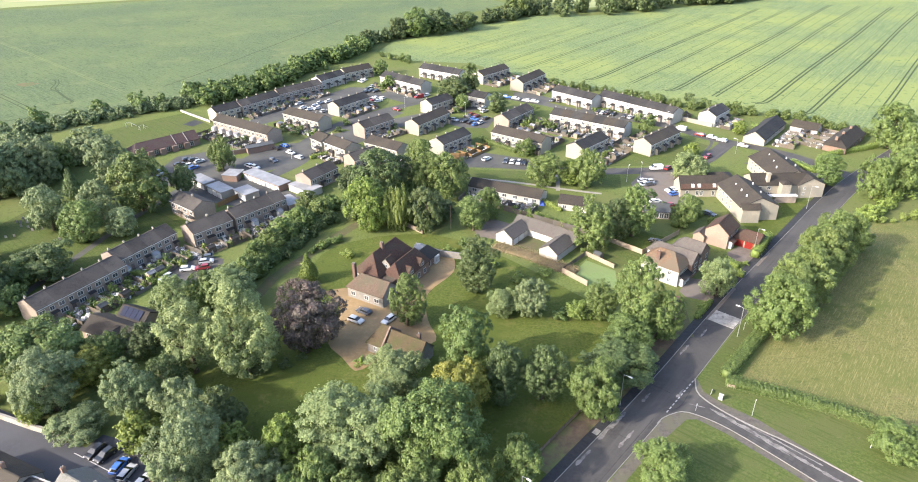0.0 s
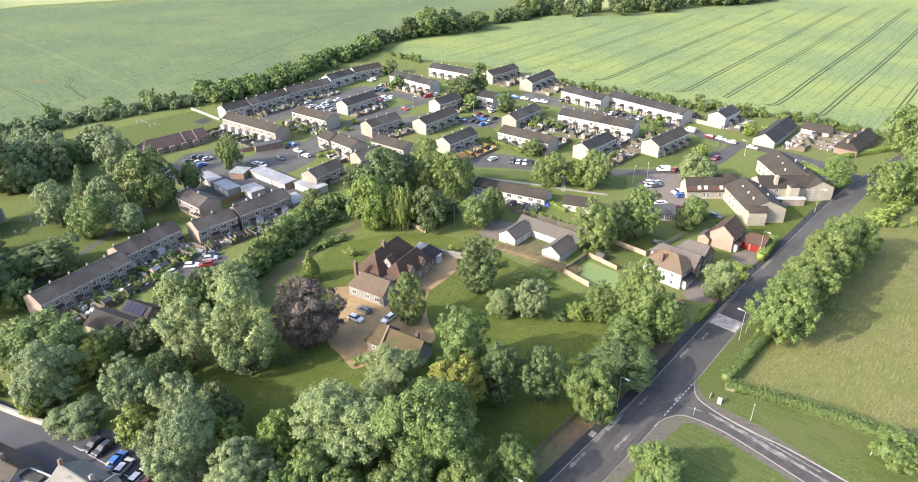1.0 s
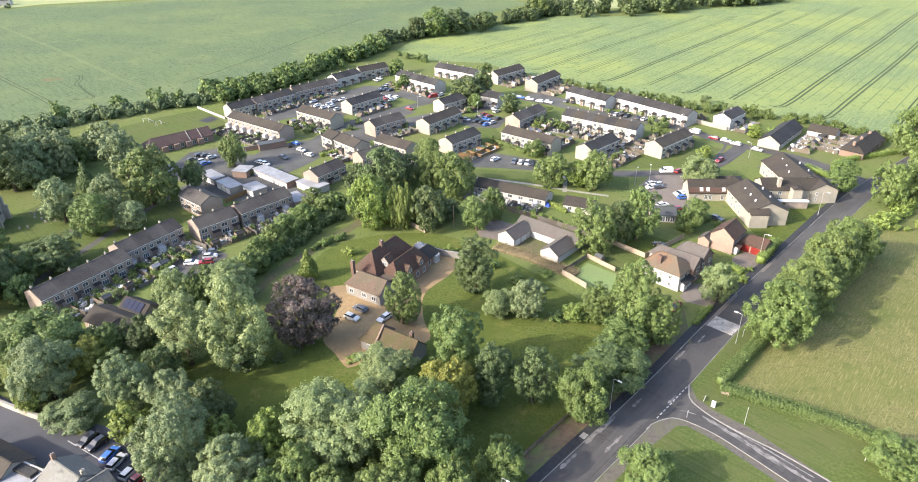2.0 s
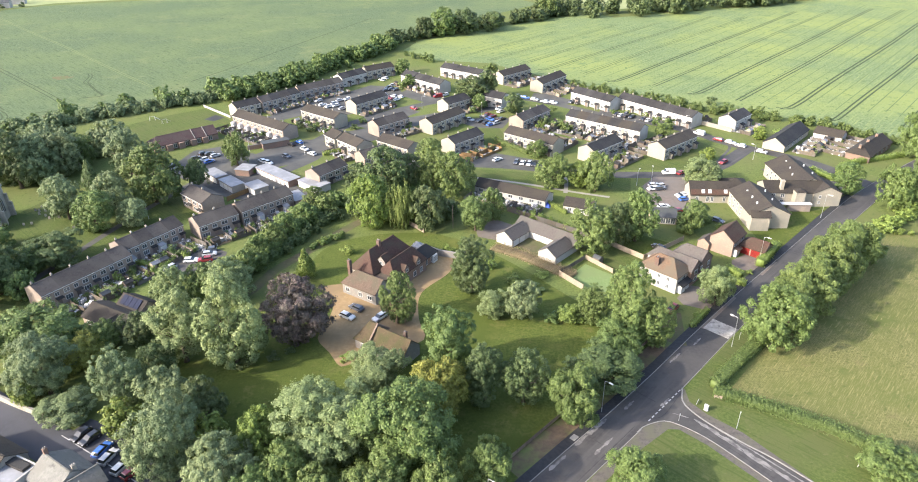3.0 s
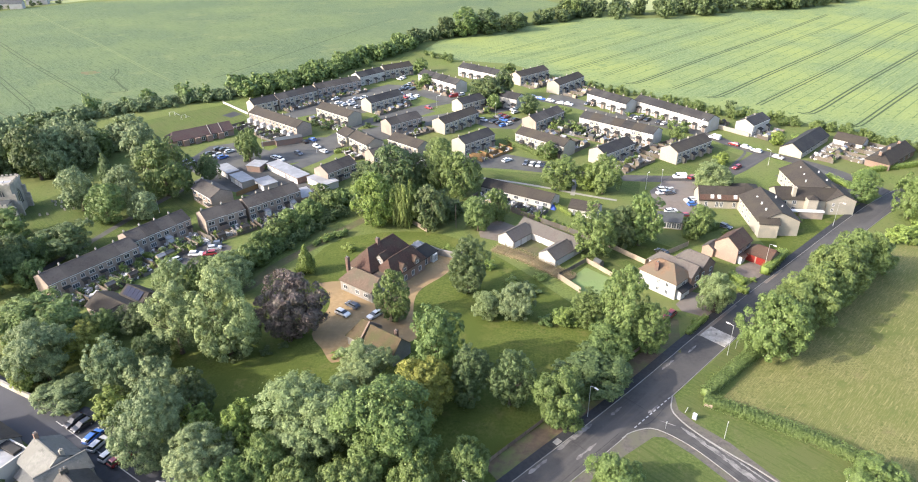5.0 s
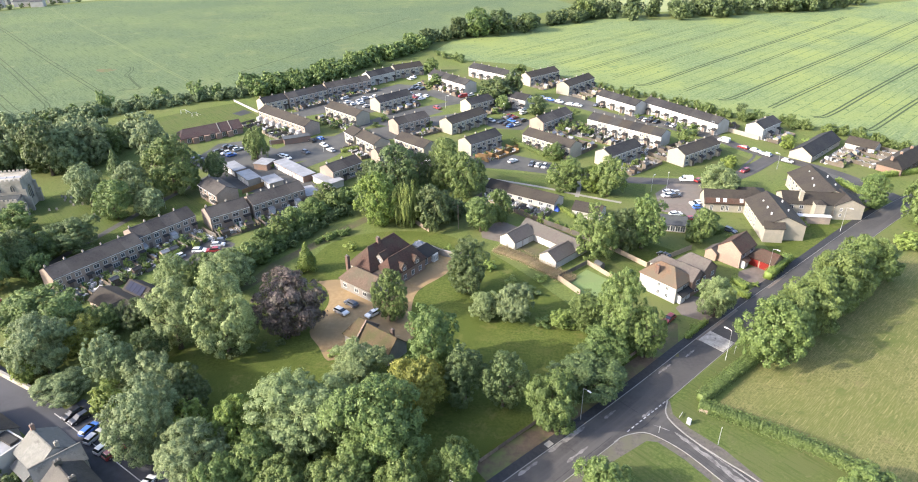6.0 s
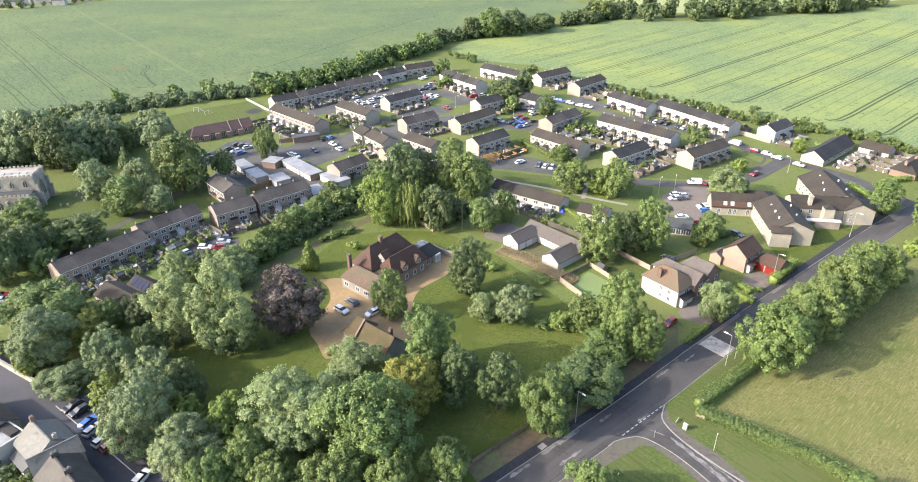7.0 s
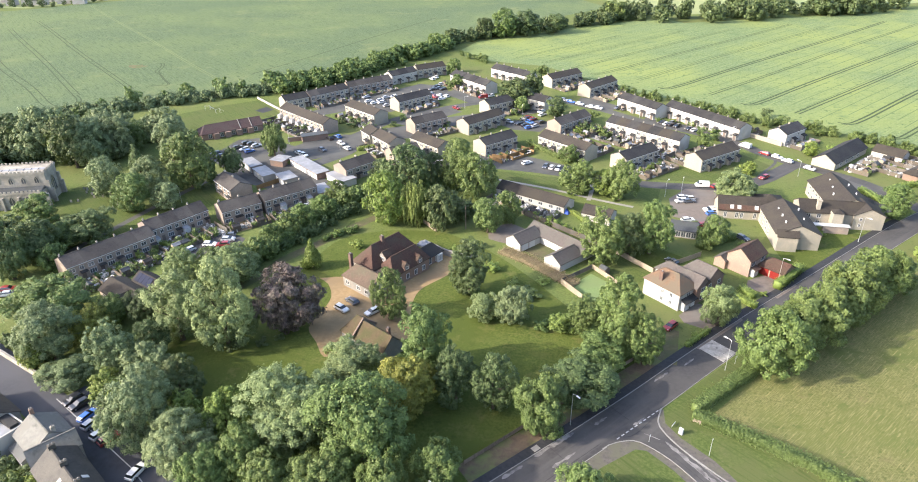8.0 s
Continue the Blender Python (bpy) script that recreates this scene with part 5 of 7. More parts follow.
def door(parent, m, x, w=0.95, h=2.05, material="door_paint", name="door"):
    geo = Geo().box(x - w / 2, -0.05, 0.02, x + w / 2, 0.02, h)
    geo.box(x - w / 2 - 0.08, -0.04, 0.02, x - w / 2, 0.02, h + 0.08).box(x + w / 2, -0.04, 0.02, x + w / 2 + 0.08, 0.02, h + 0.08)
    return part(name, geo.turned(m), M[material], parent)


def garage_door(parent, m, x, w=2.3, h=2.05, material="upvc"):
    geo = Geo()
    n = 5
    for i in range(n):
        geo.box(x - w / 2, -0.05, 0.04 + h * i / n, x + w / 2, 0.02, 0.04 + h * (i + 1) / n - 0.03)
    return part("garage_door", geo.turned(m), M[material], parent)


def chimney(parent, x, y, z0, z1, sx=0.55, sy=0.7, material="buff", pots=2):
    geo = Geo().box(x - sx / 2, y - sy / 2, z0, x + sx / 2, y + sy / 2, z1).box(x - sx / 2 - 0.06, y - sy / 2 - 0.06, z1 - 0.18, x + sx / 2 + 0.06, y + sy / 2 + 0.06, z1 - 0.06)
    ch = part("chimney", geo, M[material], parent)
    for i in range(pots):
        yy = y + (i - (pots - 1) / 2) * sy * 0.5
        part("chimney_pot", Geo().tube([(x, yy, z1), (x, yy, z1 + 0.3)], [0.12, 0.1], 8), M["kerb"], ch)
    return ch


UNIT_W, UNIT_D, UNIT_E, UNIT_R = 5.4, 7.9, 4.9, 6.85


def terrace_unit(walls, roof, label, porch, rear="plain"):
    """One house of a terrace: porch side faces -y."""
    def build():
        root = tagged(new("terraced_house"), label, "house")
        L, W = UNIT_W, UNIT_D
        part("wall", gable_wall(L, W, UNIT_E, UNIT_R), M[walls], root)
        part("roof", pitched_roof(L - 0.3, W, UNIT_E, UNIT_R, over=0.3), M[roof], root)
        part("gutter", Geo().box(-L / 2, -W / 2 - 0.42, UNIT_E - 0.16, L / 2, -W / 2 - 0.30, UNIT_E - 0.05), M["upvc"], root)
        for side in ("front", "back"):
            m = side_frame(side, L, W)
            if walls == "white" and side == "front":
                window(root, m, -1.2, 3.2, 1.0, 0.75)
                window(root, m, -1.3, 0.9, 1.5, 1.1)
            else:
                window(root, m, -1.35, 2.9, 1.7, 1.25)
                window(root, m, 1.35, 2.9, 1.3 if side == "front" else 1.7, 1.25)
                window(root, m, -1.2, 0.75, 2.1, 1.4, 2)
            door(root, m, 1.5)
        chimney(root, -L / 2 + 0.6, 0.2, UNIT_R - 0.4, UNIT_R + 0.75, 0.42, 0.5, "stone", 1)
        m = side_frame("front", L, W)
        if porch == "box":
            part("porch", Geo().box(0.75, -W / 2 - 1.15, 0, 2.3, -W / 2 - 0.003, 2.25).turned(Matrix()), M[walls], root)
            part("porch_roof", Geo().slab([(0.45, -W / 2 - 1.6, 2.35), (2.6, -W / 2 - 1.6, 2.35), (2.6, -W / 2 - 0.005, 2.95), (0.45, -W / 2 - 0.005, 2.95)], 0.16), M["roof_dark"], root)
            door(root, pose(0, -W / 2 - 1.15, 0), 1.5)
        elif porch == "canopy":
            part("canopy", Geo().slab([(0.5, -W / 2 - 1.1, 2.35), (2.6, -W / 2 - 1.1, 2.35), (2.6, -W / 2 - 0.005, 2.6), (0.5, -W / 2 - 0.005, 2.6)], 0.12), M["roof_dark"], root)
        elif porch == "lean":
            part("extension", Geo().box(-2.4, -W / 2 - 1.7, 0, -0.4, -W / 2 - 0.003, 2.1), M["upvc"], root, "white lean-to extension")
            part("extension_roof", Geo().slab([(-2.5, -W / 2 - 1.85, 2.15), (-0.3, -W / 2 - 1.85, 2.15), (-0.3, -W / 2 - 0.005, 2.6), (-2.5, -W / 2 - 0.005, 2.6)], 0.08), M["roof_felt"], root)
        return root
    return Kind(build)


UNITS = {
    "white": terrace_unit("white", "roof_dark", "white-rendered terraced house with dark tiled roof", "box"),
    "cream": terrace_unit("cream", "roof_dark", "cream brick terraced house with dark tiled roof", "canopy"),
    "creamy": terrace_unit("cream", "roof_brown", "cream brick terraced house with brown tiled roof", "box"),
    "buff": terrace_unit("buff", "roof_grey", "buff brick terraced house with grey-brown tiled roof", "canopy"),
    "buffx": terrace_unit("buff", "roof_grey", "buff brick terraced house with white lean-to", "lean"),
    "brown": terrace_unit("buff", "roof_brown", "buff brick terraced house with brown tiled roof", "lean"),
}


def terrace(style, x0, y0, x1, y1, n, group, step=0.0):
    """n houses in a row under a ridge from one plan point to the other; step: how each stands above the last."""
    a, b = Vector((x0, y0)), Vector((x1, y1))
    deg, w = math.degrees(math.atan2(b.y - a.y, b.x - a.x)), (b - a).length / n
    styles = style.split("/")
    for i in range(n):
        p = a.lerp(b, (i + 0.5) / n)
        UNITS[styles[i % len(styles)]].put(place(p.x, p.y, deg, 0, w / UNIT_W, 1, 1 + step * (i % 2)), group=group)


terrace("buff", -110.2, 133.7, -98.0, 156.2, 5, "terrace beside the churchyard")
terrace("buffx/buff", -101.1, 158.1, -91.4, 175.1, 4, "terrace beside the churchyard", 0.015)
terrace("buff", -85.2, 174.5, -76.4, 184.2, 2, "terrace by the garages")
terrace("buff/buffx", -75.8, 185.0, -63.3, 199.7, 4, "terrace by the garages", 0.015)
terrace("buff", -97.0, 199.8, -86.0, 191.4, 2, "pair beside the garages")
terrace("cream", -119.7, 296.3, -111.3, 305.9, 2, "back row by the corn field")
terrace("buff/cream", -110.7, 305.9, -97.1, 324.1, 4, "back row by the corn field")
terrace("buff", -97.2, 326.3, -79.2, 345.3, 5, "back row by the corn field")
terrace("white", -81.5, 351.6, -70.7, 365.5, 3, "back row by the corn field")
terrace("creamy", -70.3, 368.3, -56.5, 380.4, 3, "back row by the corn field")
terrace("brown", -112.4, 286.1, -82.0, 265.3, 7, "long terrace above the parking court")
terrace("creamy", -82.7, 295.4, -63.5, 281.6, 4, "terrace above the parking court")
terrace("cream", -63.6, 303.3, -50.9, 319.7, 4, "terrace on the inner road")
terrace("white", -44.7, 361.2, -20.9, 339.4, 6, "stepped terrace at the top", 0.02)
terrace("white", -24.5, 378.8, -1.4, 361.7, 5, "stepped terrace at the top", 0.02)
terrace("creamy", 6.8, 358.2, 22.1, 375.0, 4, "end rows by the green corn")
terrace("creamy", 27.2, 341.7, 40.9, 361.0, 4, "end rows by the green corn")
terrace("white", 1.0, 321.7, 11.5, 314.8, 2, "terrace on the inner road")
terrace("cream", -19.0, 304.7, -9.0, 315.5, 2, "terrace on the inner road")
terrace("creamy", -23.7, 274.5, -10.4, 292.7, 4, "terrace over the green")
terrace("buff", -46.7, 271.5, -35.0, 284.1, 3, "terrace over the green")
terrace("cream", -11.9, 249.9, -0.7, 263.1, 3, "terrace over the green")
terrace("buff", 16.0, 280.1, 28.6, 296.8, 4, "terrace over the green")
terrace("creamy", 13.2, 265.5, 32.9, 250.6, 5, "terrace over the green")
terrace("white", 46.8, 327.9, 63.9, 310.1, 4, "long white terrace by the green corn")
terrace("white", 68.4, 317.4, 96.5, 286.5, 8, "long white terrace by the green corn")
terrace("white/creamy", 40.7, 289.3, 69.9, 268.1, 7, "white terrace on the inner road")
terrace("cream", 43.1, 242.6, 55.8, 256.3, 3, "end terraces by the estate road")
terrace("creamy", 71.0, 247.0, 86.9, 262.5, 4, "end terraces by the estate road")
terrace("white", 108.2, 282.2, 118.0, 292.8, 2, "end terraces by the estate road")
terrace("creamy", -39.1, 254.7, -24.7, 244.2, 3, "terrace by the park trees")
terrace("creamy", -55.8, 255.5, -45.3, 245.7, 2, "terrace by the park trees")
terrace("creamy", -62.1, 260.6, -56.3, 254.6, 1, "terrace by the park trees")
terrace("buff", -44.9, 233.4, -35.9, 241.3, 2, "terrace by the park trees")
terrace("buff", -58.6, 215.0, -50.8, 226.6, 2, "pair behind the garages")


def house(name, label, category, x, y, deg):
    root = tagged(new(name), label, category)
    root.matrix_basis = place(x, y, deg)
    return root


def block(root, cx, cy, deg, L, W, ze, zr, walls, roof, hip0=0.0, hip1=0.0, over=0.35, wins=(), base=0.0, label=""):
    """One range of a house: walls, roof and windows (side, x, z, w, h), in the house's own frame."""
    m = place(cx, cy, deg)
    part("wall", gable_wall(L, W, ze, zr, bool(hip0), bool(hip1), base).turned(m), M[walls], root, label)
    part("roof", pitched_roof(L, W, ze, zr, hip0, hip1, over).turned(m), M[roof], root)
    for side, x, z, w, h in wins:
        window(root, m @ side_frame(side, L, W), x, z, w, h)
    return m


# the big old house in its park
manor = house("manor_house", "large old red-brick house with red-brown tiled hipped roofs", "house", -22.0, 150.0, 60)
block(manor, 4.6, 3.2, 0, 17.0, 8.2, 4.9, 9.4, "pink_brick", "roof_red", 3.6, 3.0, wins=[("back", x, z, 1.1, 1.5) for x in (-5, -1.7, 1.7, 5) for z in (0.8, 3.0)])
block(manor, -5.9, -0.3, 90, 11.6, 6.6, 3.3, 6.0, "pink_brick", "roof_wing", 0, 2.2,
      wins=[("back", x, 0.9, 1.5, 1.3) for x in (-4.0, 0.4, 3.6)] + [("right", 0, 1.2, 1.1, 1.3)])
m = block(manor, 5.4, -3.1, 0, 13.6, 6.6, 3.9, 7.5, "brick", "roof_red", 2.2, 1.8, wins=[("front", x, 0.7, 1.2, 1.6) for x in (-4.6, -1.6, 1.6, 4.6)])
for x in (3.4, 8.6):
    # gables that break the eaves
    part("gable", gable_wall(1.2, 2.0, 4.9, 6.0, base=3.6).turned(place(x, -6.1, 90)), M["brick"], manor, "red-brick gable breaking the eaves")
    part("gable_roof", pitched_roof(2.6, 2.0, 4.9, 6.0, over=0.2, thick=0.1).turned(place(x, -5.3, 90)), M["roof_red"], manor)
    window(manor, pose(x, -6.7, 0), 0, 3.9, 1.0, 1.0)
block(manor, 15.6, -2.6, 0, 7.0, 5.4, 2.7, 4.9, "brick", "roof_dark", 0, 1.6, wins=[("front", x, 0.4, 1.6, 2.0) for x in (-1.9, 1.2)])
lantern = part("roof_lantern", Geo().box(14.6, -1.9, 4.0, 17.6, 0.6, 4.75), M["roof_felt"], manor, "pale glazed lantern on the roof")
part("lantern_top", Geo().tube([(16.1, -0.65, 4.74), (16.1, -0.65, 5.35)], [1.75, 0.7], 4), M["roof_felt"], lantern)
part("garden_bay", Geo().box(16.4, -6.0, 0.05, 18.4, -5.305, 2.45), M["upvc"], manor, "white glazed garden bay")
for x in (-0.62, 0.0, 0.62):
    window(manor, pose(17.4, -6.0, 0), x, 0.5, 0.54, 1.7)
for x, y, z0, top in ((3.6, 3.0, 8.0, 11.0), (-6.4, 4.9, 4.5, 9.0)):
    chimney(manor, x, y, z0, top, 0.9, 0.9, "dark_brick")
part("roof_light", Geo().box(-3.2, -0.6, 4.4, -2.0, 0.6, 5.3), M["upvc"], manor, "white roof light")
part("flat_roof", Geo().box(-4.0, -5.0, 3.2, -1.0, 3.6, 4.4), M["roof_wing"], manor)
part("dormer", gable_wall(2.2, 2.6, 7.0, 8.3, base=5.4).turned(place(1.4, -0.4, 0)), M["pink_brick"], manor, "tile-coloured gabled dormer")
part("dormer_roof", pitched_roof(2.4, 2.6, 7.0, 8.3, over=0.25, thick=0.12).turned(place(1.5, -0.4, 0)), M["roof_red"], manor)
window(manor, pose(0.3, -0.4, 0, 0, 0, -90), 0, 5.7, 1.1, 1.1)

barn = house("coach_house", "small brick coach house with mossy clay-tiled roof", "house", -14.4, 119.9, -29.5)
block(barn, 1.2, 0, 0, 10.0, 6.2, 2.8, 5.9, "pink_brick", "roof_moss", wins=[("front", x, 0.9, 1.1, 1.1) for x in (-2.5, 1.5)])
block(barn, -5.9, 0.4, 0, 4.6, 6.8, 2.9, 6.2, "pink_brick", "roof_moss", 2.2, 0, wins=[("front", 0, 1.0, 1.0, 1.1)])
part("parapet", Geo().slab([(-3.75, -3.7, 3.35), (-3.35, -3.7, 3.35), (-3.35, 0.2, 6.75), (-3.75, 0.2, 6.75)], 0.5).slab([(-3.35, 4.0, 3.35), (-3.75, 4.0, 3.35), (-3.75, 0.2, 6.75), (-3.35, 0.2, 6.75)], 0.5), M["brick"], barn, "raised brick gable parapet")
chimney(barn, 3.4, 1.6, 3.8, 6.3, 0.8, 0.7, "dark_brick", 1)

# garage court: three ranges round a yard
gar = house("garage_court", "white-walled garage court with mauve-brown tiled roofs", "garage", 20.2, 172.0, -38.5)
block(gar, 0.5, 7.4, 0, 21.5, 6.2, 2.5, 4.5, "white", "roof_mauve")
m1 = block(gar, -7.5, 0.2, 90, 9.0, 6.0, 2.5, 4.5, "white", "roof_mauve")
m2 = block(gar, 8.2, 0.2, 90, 9.0, 6.0, 2.5, 4.5, "white", "roof_mauve")
for x in (-2.3, 0.8):
    garage_door(gar, pose(0.5, 4.3, 0), x)
for x in (-2.4, 0.6):
    garage_door(gar, m1 @ side_frame("front", 9, 6), x)
for x in (-1.4, 1.4):
    garage_door(gar, m1 @ side_frame("left", 9, 6), x)

# white house and brick house on the main road
wh = house("white_house", "white-rendered detached house with orange-brown hipped roof", "house", 57.2, 156.0, -41.5)
m = block(wh, -0.4, -2.6, 0, 11.0, 7.4, 4.9, 7.9, "white", "roof_orange", 3.4, 3.4, wins=[("front", x, z, 0.9, 1.2) for x in (0.4, 3.0) for z in (0.8, 3.0)] + [("right", 0, 3.0, 1.6, 1.2)])
block(wh, -2.6, 2.8, 0, 9.6, 5.0, 4.8, 6.6, "white", "roof_mauve", 2.0, 0, wins=[("left", 0, 3.0, 1.2, 1.2)])
block(wh, 1.6, 7.2, 0, 9.0, 7.8, 4.9, 8.0, "brick", "roof_mauve", 3.0, 0, wins=[("right", x, z, 1.3, 1.3) for x in (-2, 2) for z in (0.8, 3.0)])
block(wh, 3.4, 2.2, 0, 5.4, 5.4, 4.9, 7.2, "brick", "roof_mauve", 0, 0, wins=[("right", 0, z, 1.7, 1.3) for z in (0.8, 3.0)])
part("porch_roof", Geo().slab([(6.8, -5.6, 2.4), (6.8, -0.4, 2.4), (5.12, -0.4, 3.2), (5.12, -5.6, 3.2)], 0.14), M["roof_dark"], wh)
part("bay_window", Geo().box(5.11, -5.4, 0.1, 6.3, -3.2, 2.3), M["upvc"], wh, "white glazed bay")
part("porch", Geo().box(5.11, -2.2, 0.1, 6.1, -0.7, 2.3), M["upvc"], wh, "white enclosed porch")
chimney(wh, -1.6, -5.2, 5.2, 8.3, 1.1, 0.7, "dark_brick")
bh = house("brick_house", "red-brown brick detached house with dark gabled roof", "house", 77.5, 173.6, 50)
block(bh, 0, 0.2, 0, 8.4, 6.9, 4.8, 7.5, "rose_brick", "roof_red", wins=[("front", x, z, 1.6, 1.3) for x in (-2.6, 2.2) for z in (0.8, 3.0)])
block(bh, -3.0, 5.0, 0, 4.4, 3.4, 2.4, 3.6, "rose_brick", "roof_mauve")
m = block(bh, 3.2, -7.0, 90, 7.4, 5.8, 2.5, 4.4, "rose_brick", "roof_red", 0, 2.4)
for x in (-1.7, 1.2):
    garage_door(bh, m @ side_frame("back", 7.4, 5.8), x, 2.5, 2.1, "red_paint")
part("porch_roof", Geo().slab([(-3.6, -5.0, 2.4), (-1.0, -5.0, 2.4), (-1.0, -3.26, 2.95), (-3.6, -3.26, 2.95)], 0.12), M["roof_red"], bh)
part("bay_window", Geo().box(-3.4, -4.4, 0.1, -1.2, -3.255, 2.3), M["upvc"], bh)

# the flats
fl = house("apartment_block", "cream brick flats with brown tiled roofs and linked wings", "flats", 92.5, 197.0, 0)
m = block(fl, 1.0, -0.3, -87, 19.0, 12.2, 4.9, 7.8, "cream", "roof_brown", over=0.45, wins=[("front", x, z, 1.2, 1.2) for x in (-7, -4, -1, 2) for z in (0.8, 3.0)])
for z in (0.7, 1.9, 3.1):
    window(fl, m @ side_frame("right", 19.0, 12.2), -1.2, z, 1.2, 1.0)
# a lower bay under its own lean roof projects from the south gable
part("gable_bay", Geo().box(-4.6, -11.6, 0, 1.0, -9.7, 4.7), M["cream"], fl)
part("gable_bay_roof", Geo().slab([(-4.9, -11.9, 4.75), (1.3, -11.9, 4.75), (1.3, -9.6, 6.3), (-4.9, -9.6, 6.3)], 0.16), M["roof_brown"], fl)
for y, z in ((-6.0, 6.6), (-1.5, 6.6), (3.5, 6.4)):
    part("roof_vent", Geo().box(-1.9, y, z, -1.5, y + 0.4, z + 0.75), M["upvc"], fl)
for x, y, z in ((18.0, 18.5, 6.3), (19.0, 23.5, 6.6), (19.6, 29.0, 6.9), (24.6, 26.0, 6.7), (24.8, 19.0, 6.6), (3.8, -3.0, 6.4), (4.0, 4.0, 6.4)):
    part("roof_vent", Geo().box(x, y, z, x + 0.35, y + 0.35, z + 0.8), M["upvc"], fl)
# the low range with its tiled upper slope
block(fl, -10.8, 12.6, 0, 14.6, 8.0, 3.0, 6.2, "cream", "roof_brown", wins=[("front", x, 0.5, 1.0, 1.9) for x in (-5, -1.5, 0, 4.0)])
part("tile_hanging", Geo().slab([(-18.0, 8.2, 3.25), (-4.6, 8.2, 3.25), (-4.6, 9.4, 4.65), (-18.0, 9.4, 4.65)], 0.12), M["roof_red"], fl, "red-brown tiles on the lower slope")
for x in (-14.6, -12.4, -7.2):
    part("roof_window", Geo().slab([(x, 8.5, 3.72), (x + 1.1, 8.5, 3.72), (x + 1.1, 9.3, 4.66), (x, 9.3, 4.66)], 0.08), M["upvc"], fl, "white roof window")
m = block(fl, 21.8, 23.0, -87, 22.5, 13.0, 4.9, 8.0, "cream", "roof_brown", over=0.45, wins=[("front", x, z, 1.3, 1.2) for x in (-8, -5, -2, 1, 4) for z in (0.8, 3.0)] + [("right", x, 3.0, 1.2, 1.2) for x in (-2, 2)])
block(fl, 15.5, 11.8, 0, 19.0, 8.6, 4.8, 7.2, "cream", "roof_brown", over=0.4, wins=[("front", x, z, 1.3, 1.3) for x in (-7, -4, 0) for z in (0.8, 3.0)])
block(fl, 25.6, 11.4, -87, 8.6, 9.0, 4.8, 7.0, "cream", "roof_brown", over=0.4, wins=[("right", x, z, 0.8, 1.1) for x in (-2.4,) for z in (1.0, 3.0)])
part("stair_tower", Geo().box(14.6, 4.6, 0, 17.6, 7.495, 6.0), M["cream"], fl)
part("stair_tower_roof", Geo().face((14.4, 4.4, 6.0), (17.8, 4.4, 6.0), (16.1, 6.1, 7.0)).face((17.8, 4.4, 6.0), (17.8, 7.7, 6.0), (16.1, 6.1, 7.0)).face((17.8, 7.7, 6.0), (14.4, 7.7, 6.0), (16.1, 6.1, 7.0)).face((14.4, 7.7, 6.0), (14.4, 4.4, 6.0), (16.1, 6.1, 7.0)), M["roof_brown"], fl)
part("chimney_stack", Geo().box(10.6, 8.2, 5.2, 11.7, 9.4, 8.6).box(10.45, 8.05, 8.3, 11.85, 9.55, 8.5), M["cream"], fl)
part("walkway_roof", Geo().box(8.0, 2.6, 2.5, 19.5, 4.4, 2.75), M["upvc"], fl)
part("walkway_wall", Geo().box(12.0, 2.9, 0, 19.3, 4.1, 2.5), M["buff"], fl)
hp = house("hipped_pavilion", "small low pavilion with pyramid tiled roof", "house", 92.0, 216.6, 0)
block(hp, 0, 0, 0, 9.0, 9.0, 2.5, 4.6, "buff", "roof_brown", 4.4, 4.4)

# bungalows and low houses
bg = house("bungalow_row", "low white bungalow row with brown tiled roof", "bungalow", 14.6, 209.0, -26)
block(bg, 0, 0, 0, 27.0, 7.0, 2.5, 4.3, "white", "roof_brown", wins=[("front", x, 0.8, 1.8, 1.2) for x in (-11, -7.5, -3.5, 0.5, 4.5, 8.5, 11.5)])
bg = house("bungalow", "small white bungalow with brown tiled roof", "bungalow", 36.6, 198.2, -20)
block(bg, 0, 0, 0, 9.5, 6.5, 2.5, 4.2, "white", "roof_brown", wins=[("front", x, 0.8, 1.4, 1.2) for x in (-2.5, 1.5)])
bg = house("bungalow", "dark-roofed bungalow with cream gable by the corn field", "bungalow", 128.6, 268.0, 50.5)
block(bg, 0, 0, 0, 28.0, 8.6, 2.6, 5.3, "cream", "roof_dark", wins=[("front", x, 0.8, 1.6, 1.2) for x in (-9, -4, 1, 6)])
bg = house("bungalow", "red-brown roofed bungalow row with dormers", "bungalow", 156.0, 255.5, 46)
block(bg, 0, 0, 0, 24.0, 8.6, 2.6, 5.2, "brick", "roof_brown", 3.5, 0, wins=[("front", x, 0.8, 1.5, 1.2) for x in (-8, -3, 2, 7)])
for x in (-11.0, -3.0, 6.5):
    chimney(bg, x, 0.2, 4.8, 6.2, 0.6, 0.9, "brick")
bg = house("bungalow", "small cottage with brown roof among gardens", "bungalow", 148, 272, -40)
block(bg, 0, 0, 0, 11.0, 7.0, 2.5, 4.4, "white", "roof_brown")
dh = house("day_centre", "long low brick building with dark red-brown roof", "house", -127.6, 259.0, 43)
block(dh, 0, 0, 0, 27.0, 9.0, 2.7, 5.3, "brick", "roof_maroon", 2.5, 0, wins=[("front", x, 0.4, 1.6, 1.9) for x in (-10, -5, 0, 5, 10)])
